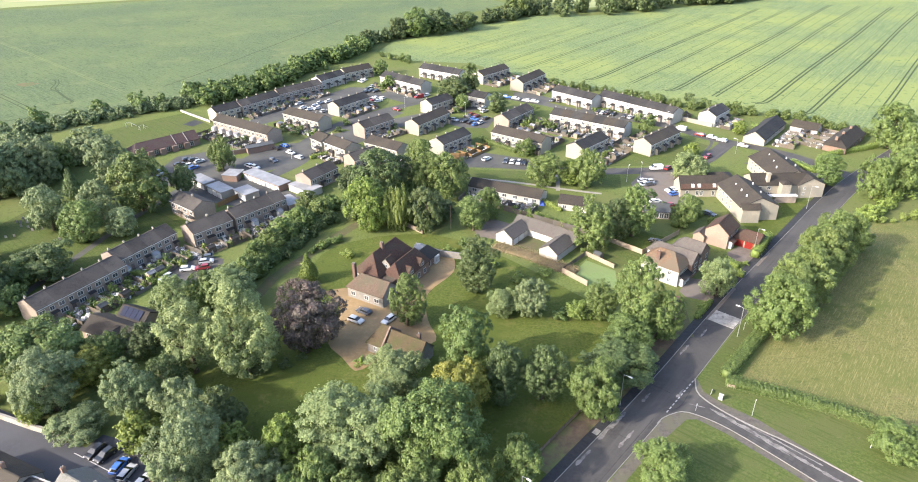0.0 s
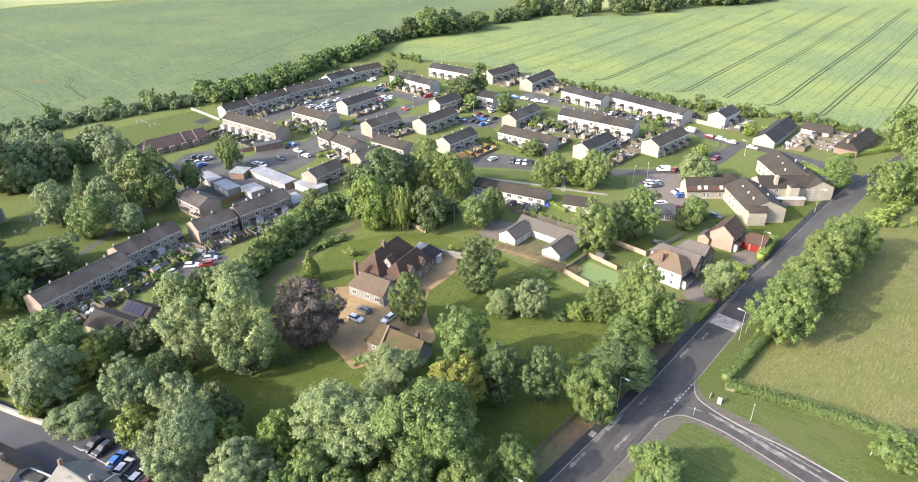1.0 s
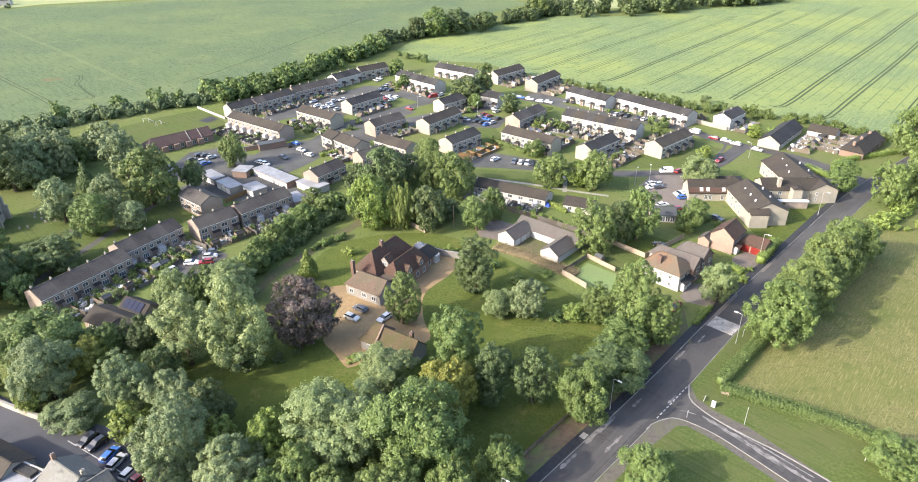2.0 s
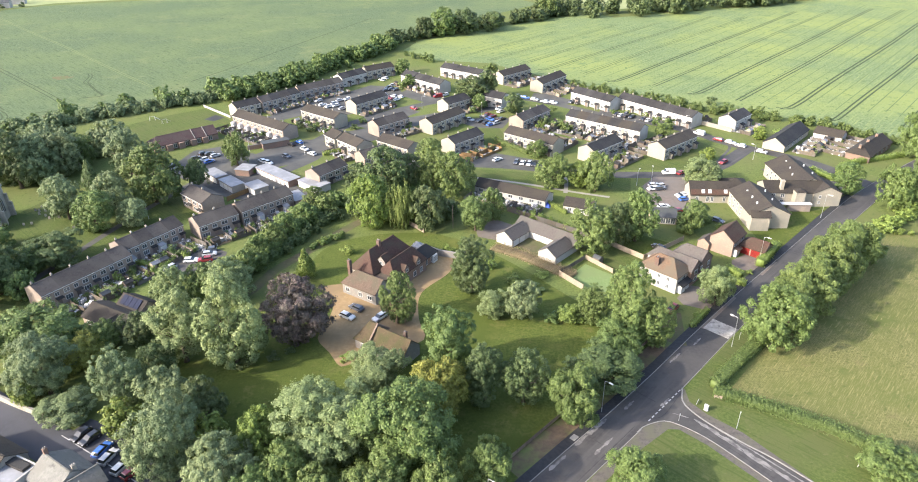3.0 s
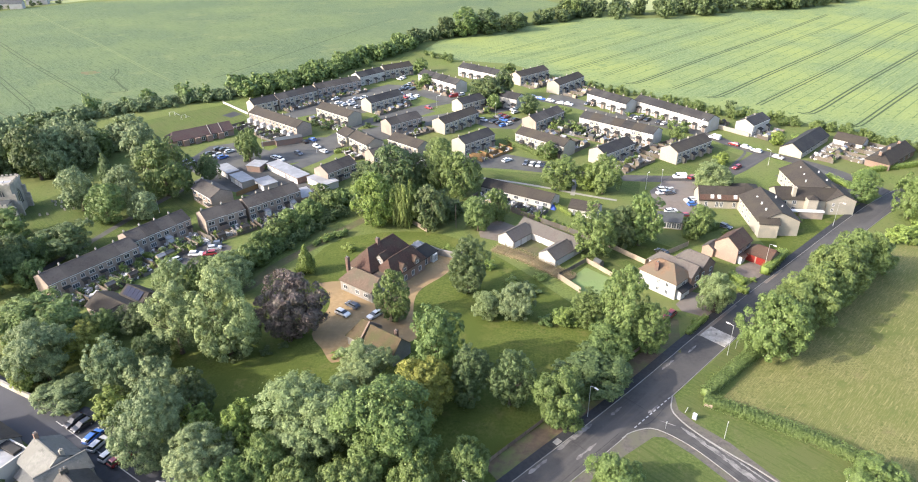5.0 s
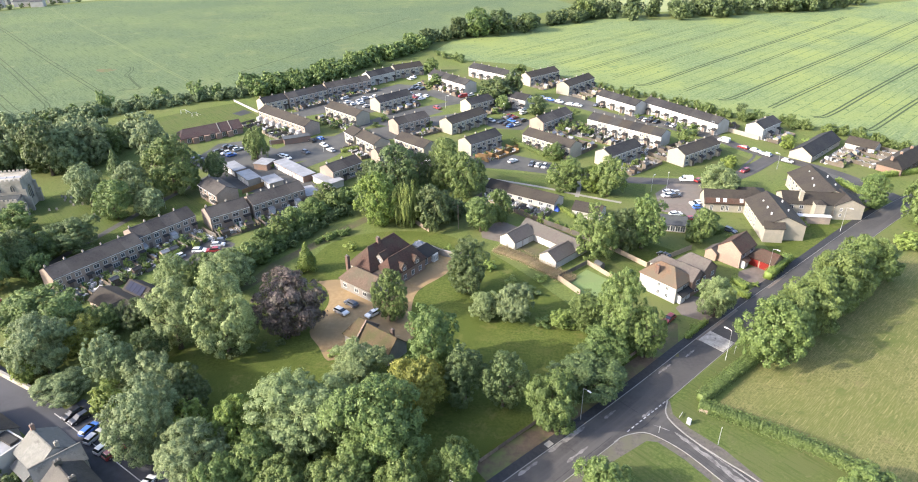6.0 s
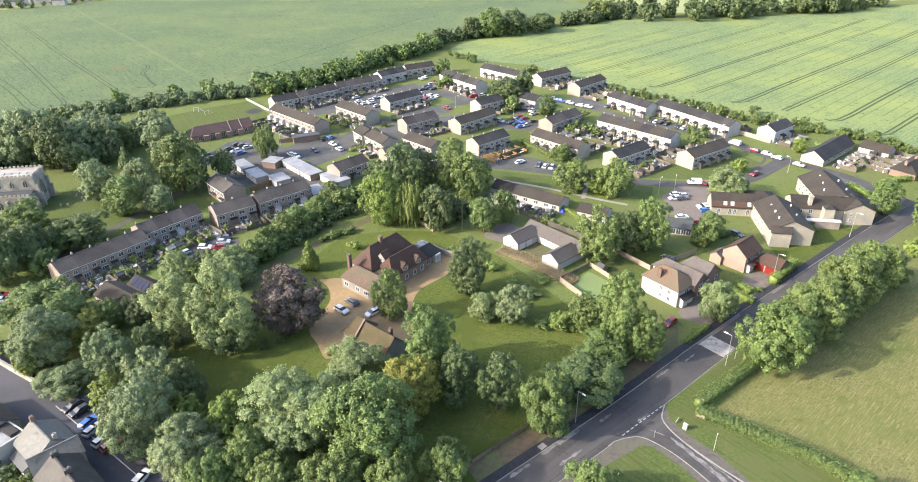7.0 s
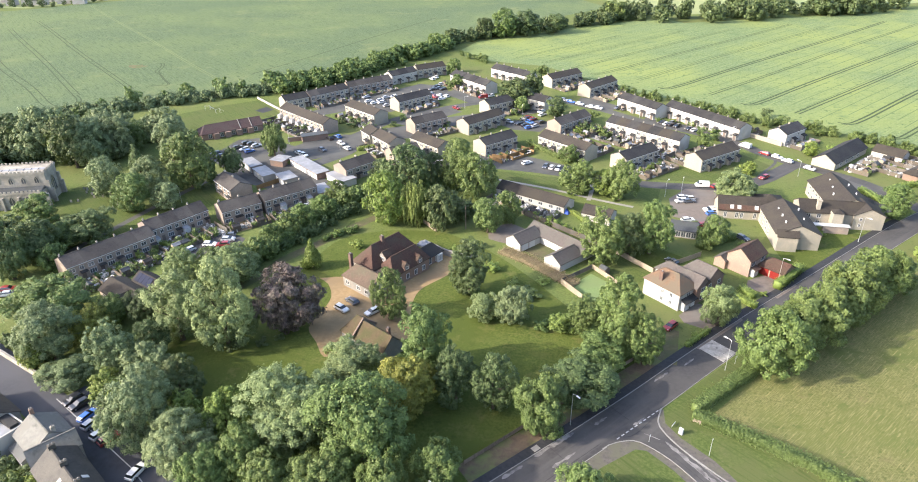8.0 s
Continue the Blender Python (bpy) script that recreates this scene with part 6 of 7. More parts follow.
for x in (-7.5, -2.5, 2.5, 7.5):
    part("bay", Geo().box(x - 1.2, -6.0, 0, x + 1.2, -4.505, 2.5), M["brick"], dh)
for x in (3.5, 8.5):
    part("fire_wall", Geo().slab([(x - 0.15, -4.9, 2.9), (x + 0.15, -4.9, 2.9), (x + 0.15, 0, 5.75), (x - 0.15, 0, 5.75)], 0.3), M["pink_brick"], dh)
sb = house("cottage_pair", "low house with weathered brown roof and solar panels", "house", -85.4, 127.6, -24)
block(sb, 0, 0, 0, 14.5, 7.4, 2.6, 4.6, "buff", "roof_brown", wins=[("front", x, 0.8, 1.4, 1.2) for x in (-5, -2)] + [("left", 0, 0.8, 1.2, 1.2)])
block(sb, 3.0, -3.6, 90, 6.5, 7.0, 2.6, 4.3, "buff", "roof_brown")
block(sb, 1.0, 6.2, 0, 9.0, 5.6, 2.8, 4.7, "buff", "roof_brown")
for i in range(4):
    x = -2.6 + 1.7 * i
    part("solar_panel", Geo().slab([(x, 3.7, 3.45), (x + 1.6, 3.7, 3.45), (x + 1.6, 5.8, 4.9), (x, 5.8, 4.9)], 0.06), M["solar"], sb)


def flat_garage(label, x0, y0, x1, y1, depth, h, doors, walls="buff", roof="roof_felt"):
    """A flat-roofed range: doors along the line from one point to the other, depth behind it."""
    a, b = Vector((x0, y0)), Vector((x1, y1))
    L = (b - a).length
    root = tagged(new("garage_row"), label, "garage")
    root.matrix_basis = place(x0, y0, math.degrees(math.atan2(b.y - a.y, b.x - a.x)))
    part("wall", Geo().box(0, 0, 0, L, depth, h), M[walls], root)
    part("roof", Geo().box(-0.2, -0.3, h, L + 0.2, depth + 0.2, h + 0.14), M[roof], root)
    for i in range(doors):
        garage_door(root, Matrix(), L * (i + 0.5) / doors, L / doors - 0.45, 2.0)
    return root


flat_garage("long brick garage row with white doors and pale roof", -84.1, 226.5, -67.2, 213.2, 5.2, 2.5, 8, "brick")
flat_garage("square brick garage with pale felt roof", -91.4, 224.0, -85.6, 223.0, 6.0, 2.5, 0, "brick")
flat_garage("white garage range with pale felt roof", -64.0, 214.6, -55.1, 207.6, 6.0, 2.5, 4, "white")
flat_garage("cream flat-roofed garage block", -93.6, 214.1, -86.1, 207.5, 4.8, 2.6, 3, "cream")
flat_garage("cream flat-roofed garage block", -82.6, 210.6, -77.0, 205.4, 5.4, 2.5, 2, "cream")
flat_garage("open carport with pale sheet roof", -65.0, 203.4, -59.6, 197.0, 4.5, 2.3, 0, "buff")
flat_garage("small flat-roofed garage block", -103.0, 222.2, -95.2, 215.6, 4.5, 2.5, 3, "buff")
flat_garage("dark brick store with flat roof", -90.0, 252.0, -80.5, 258.2, 4.0, 2.4, 0, "brick", "roof_slate")

# the church
def arch_outline(x, z, w, h, n=6):
    """A pointed arch: sill, straight jambs, two curves to a point."""
    rise = w * 0.85
    pts = [(x - w / 2, z), (x + w / 2, z)]
    pts += [(x + w / 2 - (w / 2) * (k / n) ** 1.7, z + h - rise + rise * k / n) for k in range(n + 1)]
    pts += [(x - w / 2 + (w / 2) * (k / n) ** 1.7, z + h - rise + rise * k / n) for k in range(n - 1, -1, -1)]
    return pts


def arched_window(parent, m, x, z, w, h, lights=2):
    """A pointed church window: dark glass behind a stone surround and mullions."""
    geo = Geo()
    outer, inner = arch_outline(x, z, w, h), arch_outline(x, z + 0.12, w - 0.36, h - 0.36)
    n, k = len(outer), len(geo.v)
    for ring, y in ((outer, 0.02), (outer, -0.14), (inner, -0.14), (inner, 0.02)):
        geo.v += [(u, y, v) for u, v in ring]
    for a in range(3):
        geo.f += [(k + a * n + i, k + a * n + (i + 1) % n, k + (a + 1) * n + (i + 1) % n, k + (a + 1) * n + i) for i in range(n)]
    fr = part("window", geo.turned(m), M["stone"], parent)
    part("pane", Geo().face(*[(u, -0.03, v) for u, v in inner]).turned(m), M["glass"], fr)
    for i in range(1, lights):
        c = x - w / 2 + w * i / lights
        part("mullion", Geo().box(c - 0.08, -0.1, z + 0.1, c + 0.08, -0.035, z + h * 0.78).turned(m), M["stone"], fr)
    return fr


ch = house("church", "old pale limestone church with battlemented parapets", "church", -161.0, 178.0, 19.5)
part("nave", Geo().box(-26, -1.5, 0, 8, 7.5, 11.0), M["stone"], ch)
part("aisle", Geo().box(-26, -6.5, 0, 7.4, -1.5, 5.6), M["stone"], ch)
part("nave_roof", Geo().slab([(-26, -1.2, 10.3), (7.6, -1.2, 10.3), (7.6, 3, 11.2), (-26, 3, 11.2)], 0.2).slab([(7.6, 7.2, 10.3), (-26, 7.2, 10.3), (-26, 3, 11.2), (7.6, 3, 11.2)], 0.2), M["roof_felt"], ch)
for i in range(14):
    part("lead_roll", Geo().slab([(-24 + 2.4 * i, -1.2, 10.42), (-23.88 + 2.4 * i, -1.2, 10.42), (-23.88 + 2.4 * i, 3, 11.32), (-24 + 2.4 * i, 3, 11.32)], 0.1), M["roof_slate"], ch)
part("aisle_roof", Geo().slab([(-26, -6.2, 5.7), (7.2, -6.2, 5.7), (7.2, -1.5, 6.3), (-26, -1.5, 6.3)], 0.12), M["roof_slate"], ch)
for y, z, x1 in ((-1.7, 10.6, 8.2), (7.5, 10.6, 8.2), (-6.7, 5.4, 7.6)):
    g = Geo().box(-26, y, z, x1, y + 0.35, z + 0.7)
    x = -25.8
    while x < x1 - 0.5:
        g.box(x, y, z + 0.7, x + 0.75, y + 0.35, z + 1.25)
        x += 1.35
    part("battlement", g, M["stone"], ch)
g = Geo().box(7.85, -1.5, 10.6, 8.2, 7.6, 11.3)
for i in range(6):
    g.box(7.85, -1.1 + 1.5 * i, 11.3, 8.2, -0.35 + 1.5 * i, 11.85)
part("battlement", g, M["stone"], ch)
for i in range(6):
    x = -16 + 4.2 * i
    arched_window(ch, pose(0, -1.5, 0), x, 7.3, 1.7, 2.6)
for i in range(5):
    x = -18 + 5.2 * i
    arched_window(ch, pose(0, -6.5, 0), x, 1.6, 2.2, 3.2)
    part("buttress", Geo().box(x + 2.2, -7.6, 0, x + 2.9, -6.505, 4.6), M["stone"], ch)
arched_window(ch, pose(8.0, 3, 0, 0, 0, 90), 0, 2.8, 3.6, 6.0, 3)
part("string_course", Geo().box(-26, -1.62, 6.9, 8.1, -1.5, 7.1), M["stone"], ch)
for y in (-6.3, -1.6, 6.6):
    part("buttress", Geo().box(8.005 if y > -6 else 7.41, y, 0, 9.6, y + 0.9, 5.0).box(8.005 if y > -6 else 7.41, y, 5.0, 8.9, y + 0.9, 8.0 if y > -6 else 5.4), M["stone"], ch)
part("porch", gable_wall(4.5, 4.0, 3.4, 5.0).turned(pose(-15, -9.0, 0, 0, 0, 90)), M["stone"], ch)

# the lane houses
ln = house("slate_cottage", "white cottage with pale weathered slate roofs", "house", -66.6, 77.4, -28)
block(ln, -0.4, 0, 0, 8.2, 7.6, 4.1, 6.6, "white", "roof_pale", wins=[("back", x, 2.5, 1.0, 1.1) for x in (-2.2, 1.6)] + [("left", 0, 2.6, 0.9, 1.0)])
block(ln, 5.0, -0.4, 82, 8.4, 4.6, 4.0, 6.0, "white", "roof_pale", wins=[("left", 0, 2.4, 0.9, 1.1)])
chimney(ln, -4.2, 0.2, 5.6, 7.9, 0.5, 0.7, "brick", 2)
chimney(ln, 3.2, 1.0, 5.4, 7.3, 0.5, 0.7, "stone", 1)
part("lean_to", Geo().slab([(-3.6, -5.6, 2.4), (2.4, -5.6, 2.4), (2.4, -3.81, 3.3), (-3.6, -3.81, 3.3)], 0.16), M["roof_slate"], ln)
part("lean_to_wall", Geo().box(-3.3, -5.4, 0, 2.1, -3.805, 2.3), M["white"], ln)
ln = house("slate_cottage", "old cottage with mossy dark slate roof and stone chimneys", "house", -54.4, 69.0, -31)
block(ln, 0, 0, 0, 13.5, 7.4, 4.2, 6.9, "stone", "roof_lane", wins=[("back", x, 2.5, 1.0, 1.1) for x in (-4, 0, 4)])
for x, y0, y1 in ((1.4, -2.4, -1.3), (3.4, 1.4, 2.4)):
    z0, z1 = 6.9 - 0.73 * abs(y0) + 0.27, 6.9 - 0.73 * abs(y1) + 0.27
    part("rooflight", Geo().slab([(x, y0, z0), (x + 0.8, y0, z0), (x + 0.8, y1, z1), (x, y1, z1)], 0.05), M["upvc"], ln, "white framed roof light")
for x in (-6.2, -0.4, 5.8):
    chimney(ln, x, 0.2, 5.8, 7.8, 0.7, 1.2, "dark_stone")
ln = house("white_cottage", "white flat-roofed house with a raised parapet", "house", -76.6, 77.6, -20)
part("wall", Geo().box(-6.0, -4.6, 0, 4.0, 2.6, 4.3), M["white"], ln)
part("roof", Geo().box(-5.7, -4.3, 4.3, 3.7, 2.3, 4.36), M["roof_felt"], ln)
part("parapet", Geo().box(-6.0, 2.3, 4.3, 4.0, 2.6, 4.9).box(3.7, -4.6, 4.3, 4.0, 2.297, 4.7).box(-6.0, -4.6, 4.3, 3.697, -4.3, 4.6), M["white"], ln)
part("roof_box", Geo().box(-5.0, 0.4, 4.37, 3.0, 2.0, 5.0), M["roof_dark"], ln, "dark flat dormer roof")
for x in (-3.6, 0.6):
    window(ln, pose(-1.0, -4.6, 0), x, 2.3, 1.0, 1.1)
ln = house("brown_cottage", "brown-roofed cottage with chimneys beside the lane", "house", -86.5, 82.6, -24)
block(ln, 2.0, 0, 0, 15.0, 7.0, 4.0, 6.2, "pink_brick", "roof_brown", wins=[("back", x, 2.5, 1.0, 1.1) for x in (-3, 3)])
block(ln, 8.0, -2.6, 90, 6.0, 4.4, 3.4, 4.9, "pink_brick", "roof_mauve")
chimney(ln, 4.6, 0.3, 5.4, 7.4, 0.6, 0.8, "brick", 1)


# the edge of the town far beyond the fields
def far_house():
    root = tagged(new("far_house"), "small distant white house with grey roof", "house")
    part("wall", gable_wall(12, 8, 5, 7.6), M["white"], root)
    part("roof", pitched_roof(12, 8, 5, 7.6), M["roof_slate"], root)
    return root


FAR = Kind(far_house)
r = random.Random(8)
for i in range(34):
    x = -640 + 17 * (i % 10) + r.uniform(-4, 4)
    y = 560 + 24 * (i // 10) + 0.34 * (x + 640) + r.uniform(-4, 4)
    FAR.put(place(x, y, r.choice((20, 110)), 0, r.uniform(0.8, 1.8)), group="far town houses")

# ---- cars ----
def paint(name, col):
    m = surf(name, col, tuple(0.85 * c for c in col), 3.0, rough=0.28, spec=0.6, space="object")
    m.node_tree.nodes["Principled BSDF"].inputs["Coat Weight"].default_value = 0.6
    return m


PAINTS = {"white": ((0.66, 0.66, 0.65), "white hatchback parked on tarmac"), "silver": ((0.42, 0.43, 0.45), "silver-grey car parked on tarmac"), "black": ((0.018, 0.018, 0.02), "black car parked on tarmac"),
          "dark": ((0.07, 0.08, 0.10), "dark grey estate car parked on tarmac"), "blue": ((0.04, 0.13, 0.42), "bright blue car parked on tarmac"), "red": ((0.24, 0.022, 0.026), "red car parked on tarmac")}
CARS = {}


def car_body(profile, half, tuck):
    """A body from a side profile: lower edge wide, shoulder drawn in."""
    geo = Geo()
    n = len(profile)
    for s in (-1, 1):
        geo.v += [(x, s * (half - tuck * max(0, z - 0.6)), z) for x, z in profile]
    geo.f += [tuple(range(n)), tuple(reversed(range(n, 2 * n)))]
    geo.f += [((i + 1) % n, i, n + i, n + (i + 1) % n) for i in range(n)]
    return geo


def frustum(x0, x1, x2, x3, y0, y1, z0, z1):
    geo = Geo()
    geo.v = [(x0, -y0, z0), (x3, -y0, z0), (x3, y0, z0), (x0, y0, z0), (x1, -y1, z1), (x2, -y1, z1), (x2, y1, z1), (x1, y1, z1)]
    geo.f = [(3, 2, 1, 0), (4, 5, 6, 7), (0, 1, 5, 4), (1, 2, 6, 5), (2, 3, 7, 6), (3, 0, 4, 7)]
    return geo


def build_car(colour, is_van):
    def build():
        col, label = PAINTS[colour]
        key = "paint_" + colour
        if key not in M:
            M[key] = paint(colour + "_car_paint", col)
        root = tagged(new("van" if is_van else "car"), label.replace("hatchback", "van").replace("car", "van") if is_van else label, "van" if is_van else "car")
        if is_van:
            prof = [(-2.4, 0.32), (-2.44, 1.0), (-2.4, 1.95), (0.9, 1.98), (1.1, 1.9), (1.75, 1.15), (2.35, 0.95), (2.42, 0.6), (2.4, 0.32)]
            part("body", car_body(prof, 0.95, 0.06), M[key], root)
            part("windscreen", Geo().face((1.14, -0.8, 1.86), (1.72, -0.84, 1.2), (1.72, 0.84, 1.2), (1.14, 0.8, 1.86)).turned(pose(0.03, 0, 0.03)), M["car_glass"], root)
            for s in (-1, 1):
                part("side_window", Geo().box(0.3, min(s * 0.88, s * 0.92), 1.25, 1.3, max(s * 0.88, s * 0.92), 1.7), M["car_glass"], root)
            ax = (-1.5, 1.55)
        else:
            prof = [(-2.08, 0.30), (-2.14, 0.62), (-2.08, 0.86), (-1.85, 0.98), (0.85, 0.98), (1.75, 0.86), (2.06, 0.70), (2.12, 0.48), (2.06, 0.30)]
            part("body", car_body(prof, 0.88, 0.16), M[key], root)
            part("cabin_glass", frustum(-2.0, -1.55, 0.15, 1.0, 0.80, 0.62, 0.975, 1.40), M["car_glass"], root)
            part("roof", frustum(-1.66, -1.5, 0.06, 0.24, 0.65, 0.56, 1.385, 1.46), M[key], root)
            ax = (-1.3, 1.3)
        for x in ax:
            for s in (-1, 1):
                t = part("wheel", Geo().tube([(x, s * 0.70, 0.32), (x, s * 0.90, 0.32)], [0.32, 0.32], 14), M["tyre"], root)
                part("rim", Geo().tube([(x, s * 0.89, 0.32), (x, s * 0.91, 0.32)], [0.2, 0.18], 10), M["rim"], t)
        for s in (-1, 1):
            part("headlight", Geo().box(1.9, s * 0.62 - 0.16, 0.64, 2.09, s * 0.62 + 0.16, 0.76), M["upvc"], root)
            part("tail_light", Geo().box(-2.13 if not is_van else -2.45, s * 0.66 - 0.1, 0.66, -2.0, s * 0.66 + 0.1, 0.82), M["red_paint"], root)
        return root
    return Kind(build)


def car(colour, x, y, deg, is_van=False):
    key = (colour, is_van)
    if key not in CARS:
        CARS[key] = build_car(colour, is_van)
    flip = 180 if (int(x * 10) % 2) else 0
    return CARS[key].put(place(x, y, deg + flip, 0.06), group="parked cars")


def van(colour, x, y, deg):
    return car(colour, x, y, deg, True)


car('white', -27.6, 133.1, -29)
car('dark', -26.1, 136.9, -33)
car('white', -19.3, 133.1, 54)
car('black', -71.9, 90.1, 68)
car('black', -69.5, 89.2, 64)
car('blue', -65.4, 86.5, 79)
car('silver', -63.2, 84.8, 77)
car('white', -59.4, 82.6, 71)
car('red', -56.8, 81.6, 63)
car('white', -46.2, 75.2, 83)
car('white', -80.0, 159.0, 10)
car('dark', -77.1, 165.4, 20)
car('silver', -76.0, 163.0, 15)
car('red', -75.9, 159.6, 20)
car('silver', -84.3, 154.3, 60)
car('red', 54.5, 140.2, 52)
car('black', -114.2, 240.3, 50)
car('white', -110.3, 238.5, 50)
car('blue', -107.0, 236.7, 50)
car('black', -113.2, 245.8, 50)
car('black', -110.4, 245.3, 50)
car('silver', -107.2, 243.4, 50)
car('black', -119.9, 232.0, 50)
car('black', -116.7, 229.1, 50)
car('white', -85.7, 238.2, -38)
car('white', -82.6, 236.4, -38)
car('dark', -77.4, 243.4, -38)
car('white', -72.4, 252.0, -38)
car('white', -67.7, 246.7, -38)
car('blue', -77.1, 260.4, -38)
car('black', -79.7, 257.3, -38)
car('white', -73.9, 313.9, 50)
car('silver', -74.2, 323.2, 50)
car('white', -70.7, 325.6, 50)
car('black', -90.2, 331.2, 50)
car('black', -86.4, 331.4, 50)
car('dark', -83.9, 334.9, 50)
car('white', -47.1, 315.3, 50)
car('dark', -51.3, 344.7, 50)
car('black', -48.3, 343.7, 50)
car('silver', -69.4, 309.1, 50)
car('red', -49.2, 327.8, -40)
car('silver', -47.3, 331.2, -40)
car('white', -43.7, 330.3, -40)
car('white', -59.3, 364.1, -40)
car('white', -58.1, 368.1, -40)
car('red', -33.8, 310.1, -40)
car('red', 2.8, 300.8, 50)
car('red', 5.2, 298.3, 50)
car('black', -0.5, 290.9, 50)
car('black', 2.4, 288.5, 50)
car('blue', 4.4, 286.0, 50)
car('silver', 6.7, 287.9, 50)
car('white', 9.0, 305.8, 50)
car('silver', 17.8, 332.4, -30)
car('blue', 21.4, 329.4, -30)
car('white', 25.8, 326.5, -30)
car('white', 30.7, 322.7, -30)
car('white', 35.0, 320.9, -30)
car('dark', 44.3, 322.4, 50)
car('black', 47.3, 320.6, 50)
car('black', 63.7, 302.6, 50)
car('white', 65.6, 300.9, 50)
car('black', 67.6, 300.1, 50)
car('black', 70.1, 298.5, 50)
car('black', 74.9, 295.3, 50)
car('white', 77.0, 293.8, 50)
car('red', 101.1, 268.1, -42)
car('white', 105.2, 264.8, -42)
car('white', 108.1, 260.9, -42)
car('silver', 114.4, 254.1, -42)
car('red', 95.9, 242.3, 45)
car('white', 8.4, 242.5, 45)
car('red', 77.4, 231.1, 45)
car('dark', 15.9, 239.9, 75)
car('white', 18.4, 239.4, 75)
car('silver', 20.9, 238.4, 75)
car('black', 22.9, 237.9, 75)
car('white', 65.0, 219.0, 20)
car('silver', 66.7, 218.1, 20)
car('dark', 66.6, 216.0, 20)
car('white', 64.1, 215.8, 20)
car('white', 72.7, 210.5, 20)
car('blue', 73.2, 207.3, 20)
car('silver', 73.1, 208.7, 20)
car('white', 64.8, 201.1, 20)
car('red', 68.1, 197.8, 20)
car('black', 67.8, 192.3, 20)
car('white', -26.1, 239.6, 21)
car('red', -121.2, 125.6, 25)
car('silver', -120.1, 123.1, 25)
car('white', -94.5, 313.1, 50)
car('white', -81.0, 315.2, 50)
car('white', -77.0, 312.6, 50)
car('white', -44.6, 325.1, 50)
car('white', -20.5, 334.2, 50)
car('white', 8.1, 310.6, 50)
car('white', 44.5, 288.0, 50)
car('silver', -84.9, 322.2, 50)
car('silver', -75.6, 318.1, 50)
car('silver', -51.0, 353.5, 50)
car('silver', -52.7, 332.8, 50)
car('silver', -5.2, 292.8, -40)
car('silver', -50.1, 313.6, -40)
car('black', -85.7, 339.6, 50)
car('black', -80.1, 342.9, 50)
car('black', -53.9, 342.0, 50)
car('black', -53.1, 348.2, 50)
car('black', 9.6, 294.3, 50)
car('blue', 4.2, 293.5, -40)
car('dark', -82.5, 340.1, 50)
car('dark', 68.8, 303.7, 50)
car('dark', 1.1, 297.4, -40)
van('white', 95.1, 275.8, -42)
van('white', 72.7, 230.8, 5)
van('red', -24.1, 331.3, 30)
car('black', 57.5, 172.7, -45)
car('dark', 79.8, 191.1, -45)

# ---- street furniture ----
def build_lamp(h):
    def build():
        root = tagged(new("street_lamp"), "tall galvanised street lamp with a short arm", "street lamp")
        part("pole", Geo().tube([(0, 0, 0), (0, 0, 1.2), (0, 0, 1.25), (0, 0, h)], [0.09, 0.085, 0.055, 0.04], 10), M["steel"], root)
        part("arm", Geo().tube([(0, 0, h - 0.05), (0.5, 0, h + 0.12), (1.1, 0, h + 0.16)], [0.045, 0.04, 0.035], 8), M["steel"], root)
        part("lamp_head", frustum(0.95, 1.0, 1.75, 1.85, 0.16, 0.10, h + 0.08, h + 0.26), M["upvc"], root, "white lamp head")
        return root
    return Kind(build)


lamp_8, lamp_6 = build_lamp(8.2), build_lamp(6.0)
for x, y, deg in ((65.1, 125.9, 140), (32.2, 102.6, -40), (84.3, 165.7, -40), (113.4, 195.3, -40), (9.6, 76.9, -40), (150, 216, 140)):
    lamp_8.put(place(x, y, deg), group="street lamps")
for x, y, deg in ((64.6, 221.9, 80), (59.0, 219.4, 60), (108.5, 246.4, 130), (-8.6, 233.6, 80), (-106.6, 186.0, 150), (-70.6, 246.1, 200), (-95.0, 249.3, 30), (54, 309, 200), (-30, 312, 0),
                  (92, 284, 220), (0, 300, 100)):
    lamp_6.put(place(x, y, deg), group="street lamps")


def thin_post(name, label, category, x, y, h, r, material, top=None):
    root = tagged(new(name), label, category)
    root.matrix_basis = place(x, y, 50)
    part("post", Geo().tube([(0, 0, 0), (0, 0, h)], [r, r * 0.85], 8), M[material], root)
    if top:
        part("plate", Geo().box(-top[0] / 2, -r - 0.03, h - top[1], top[0] / 2, -r - 0.003, h), M[top[2]], root)
    return root


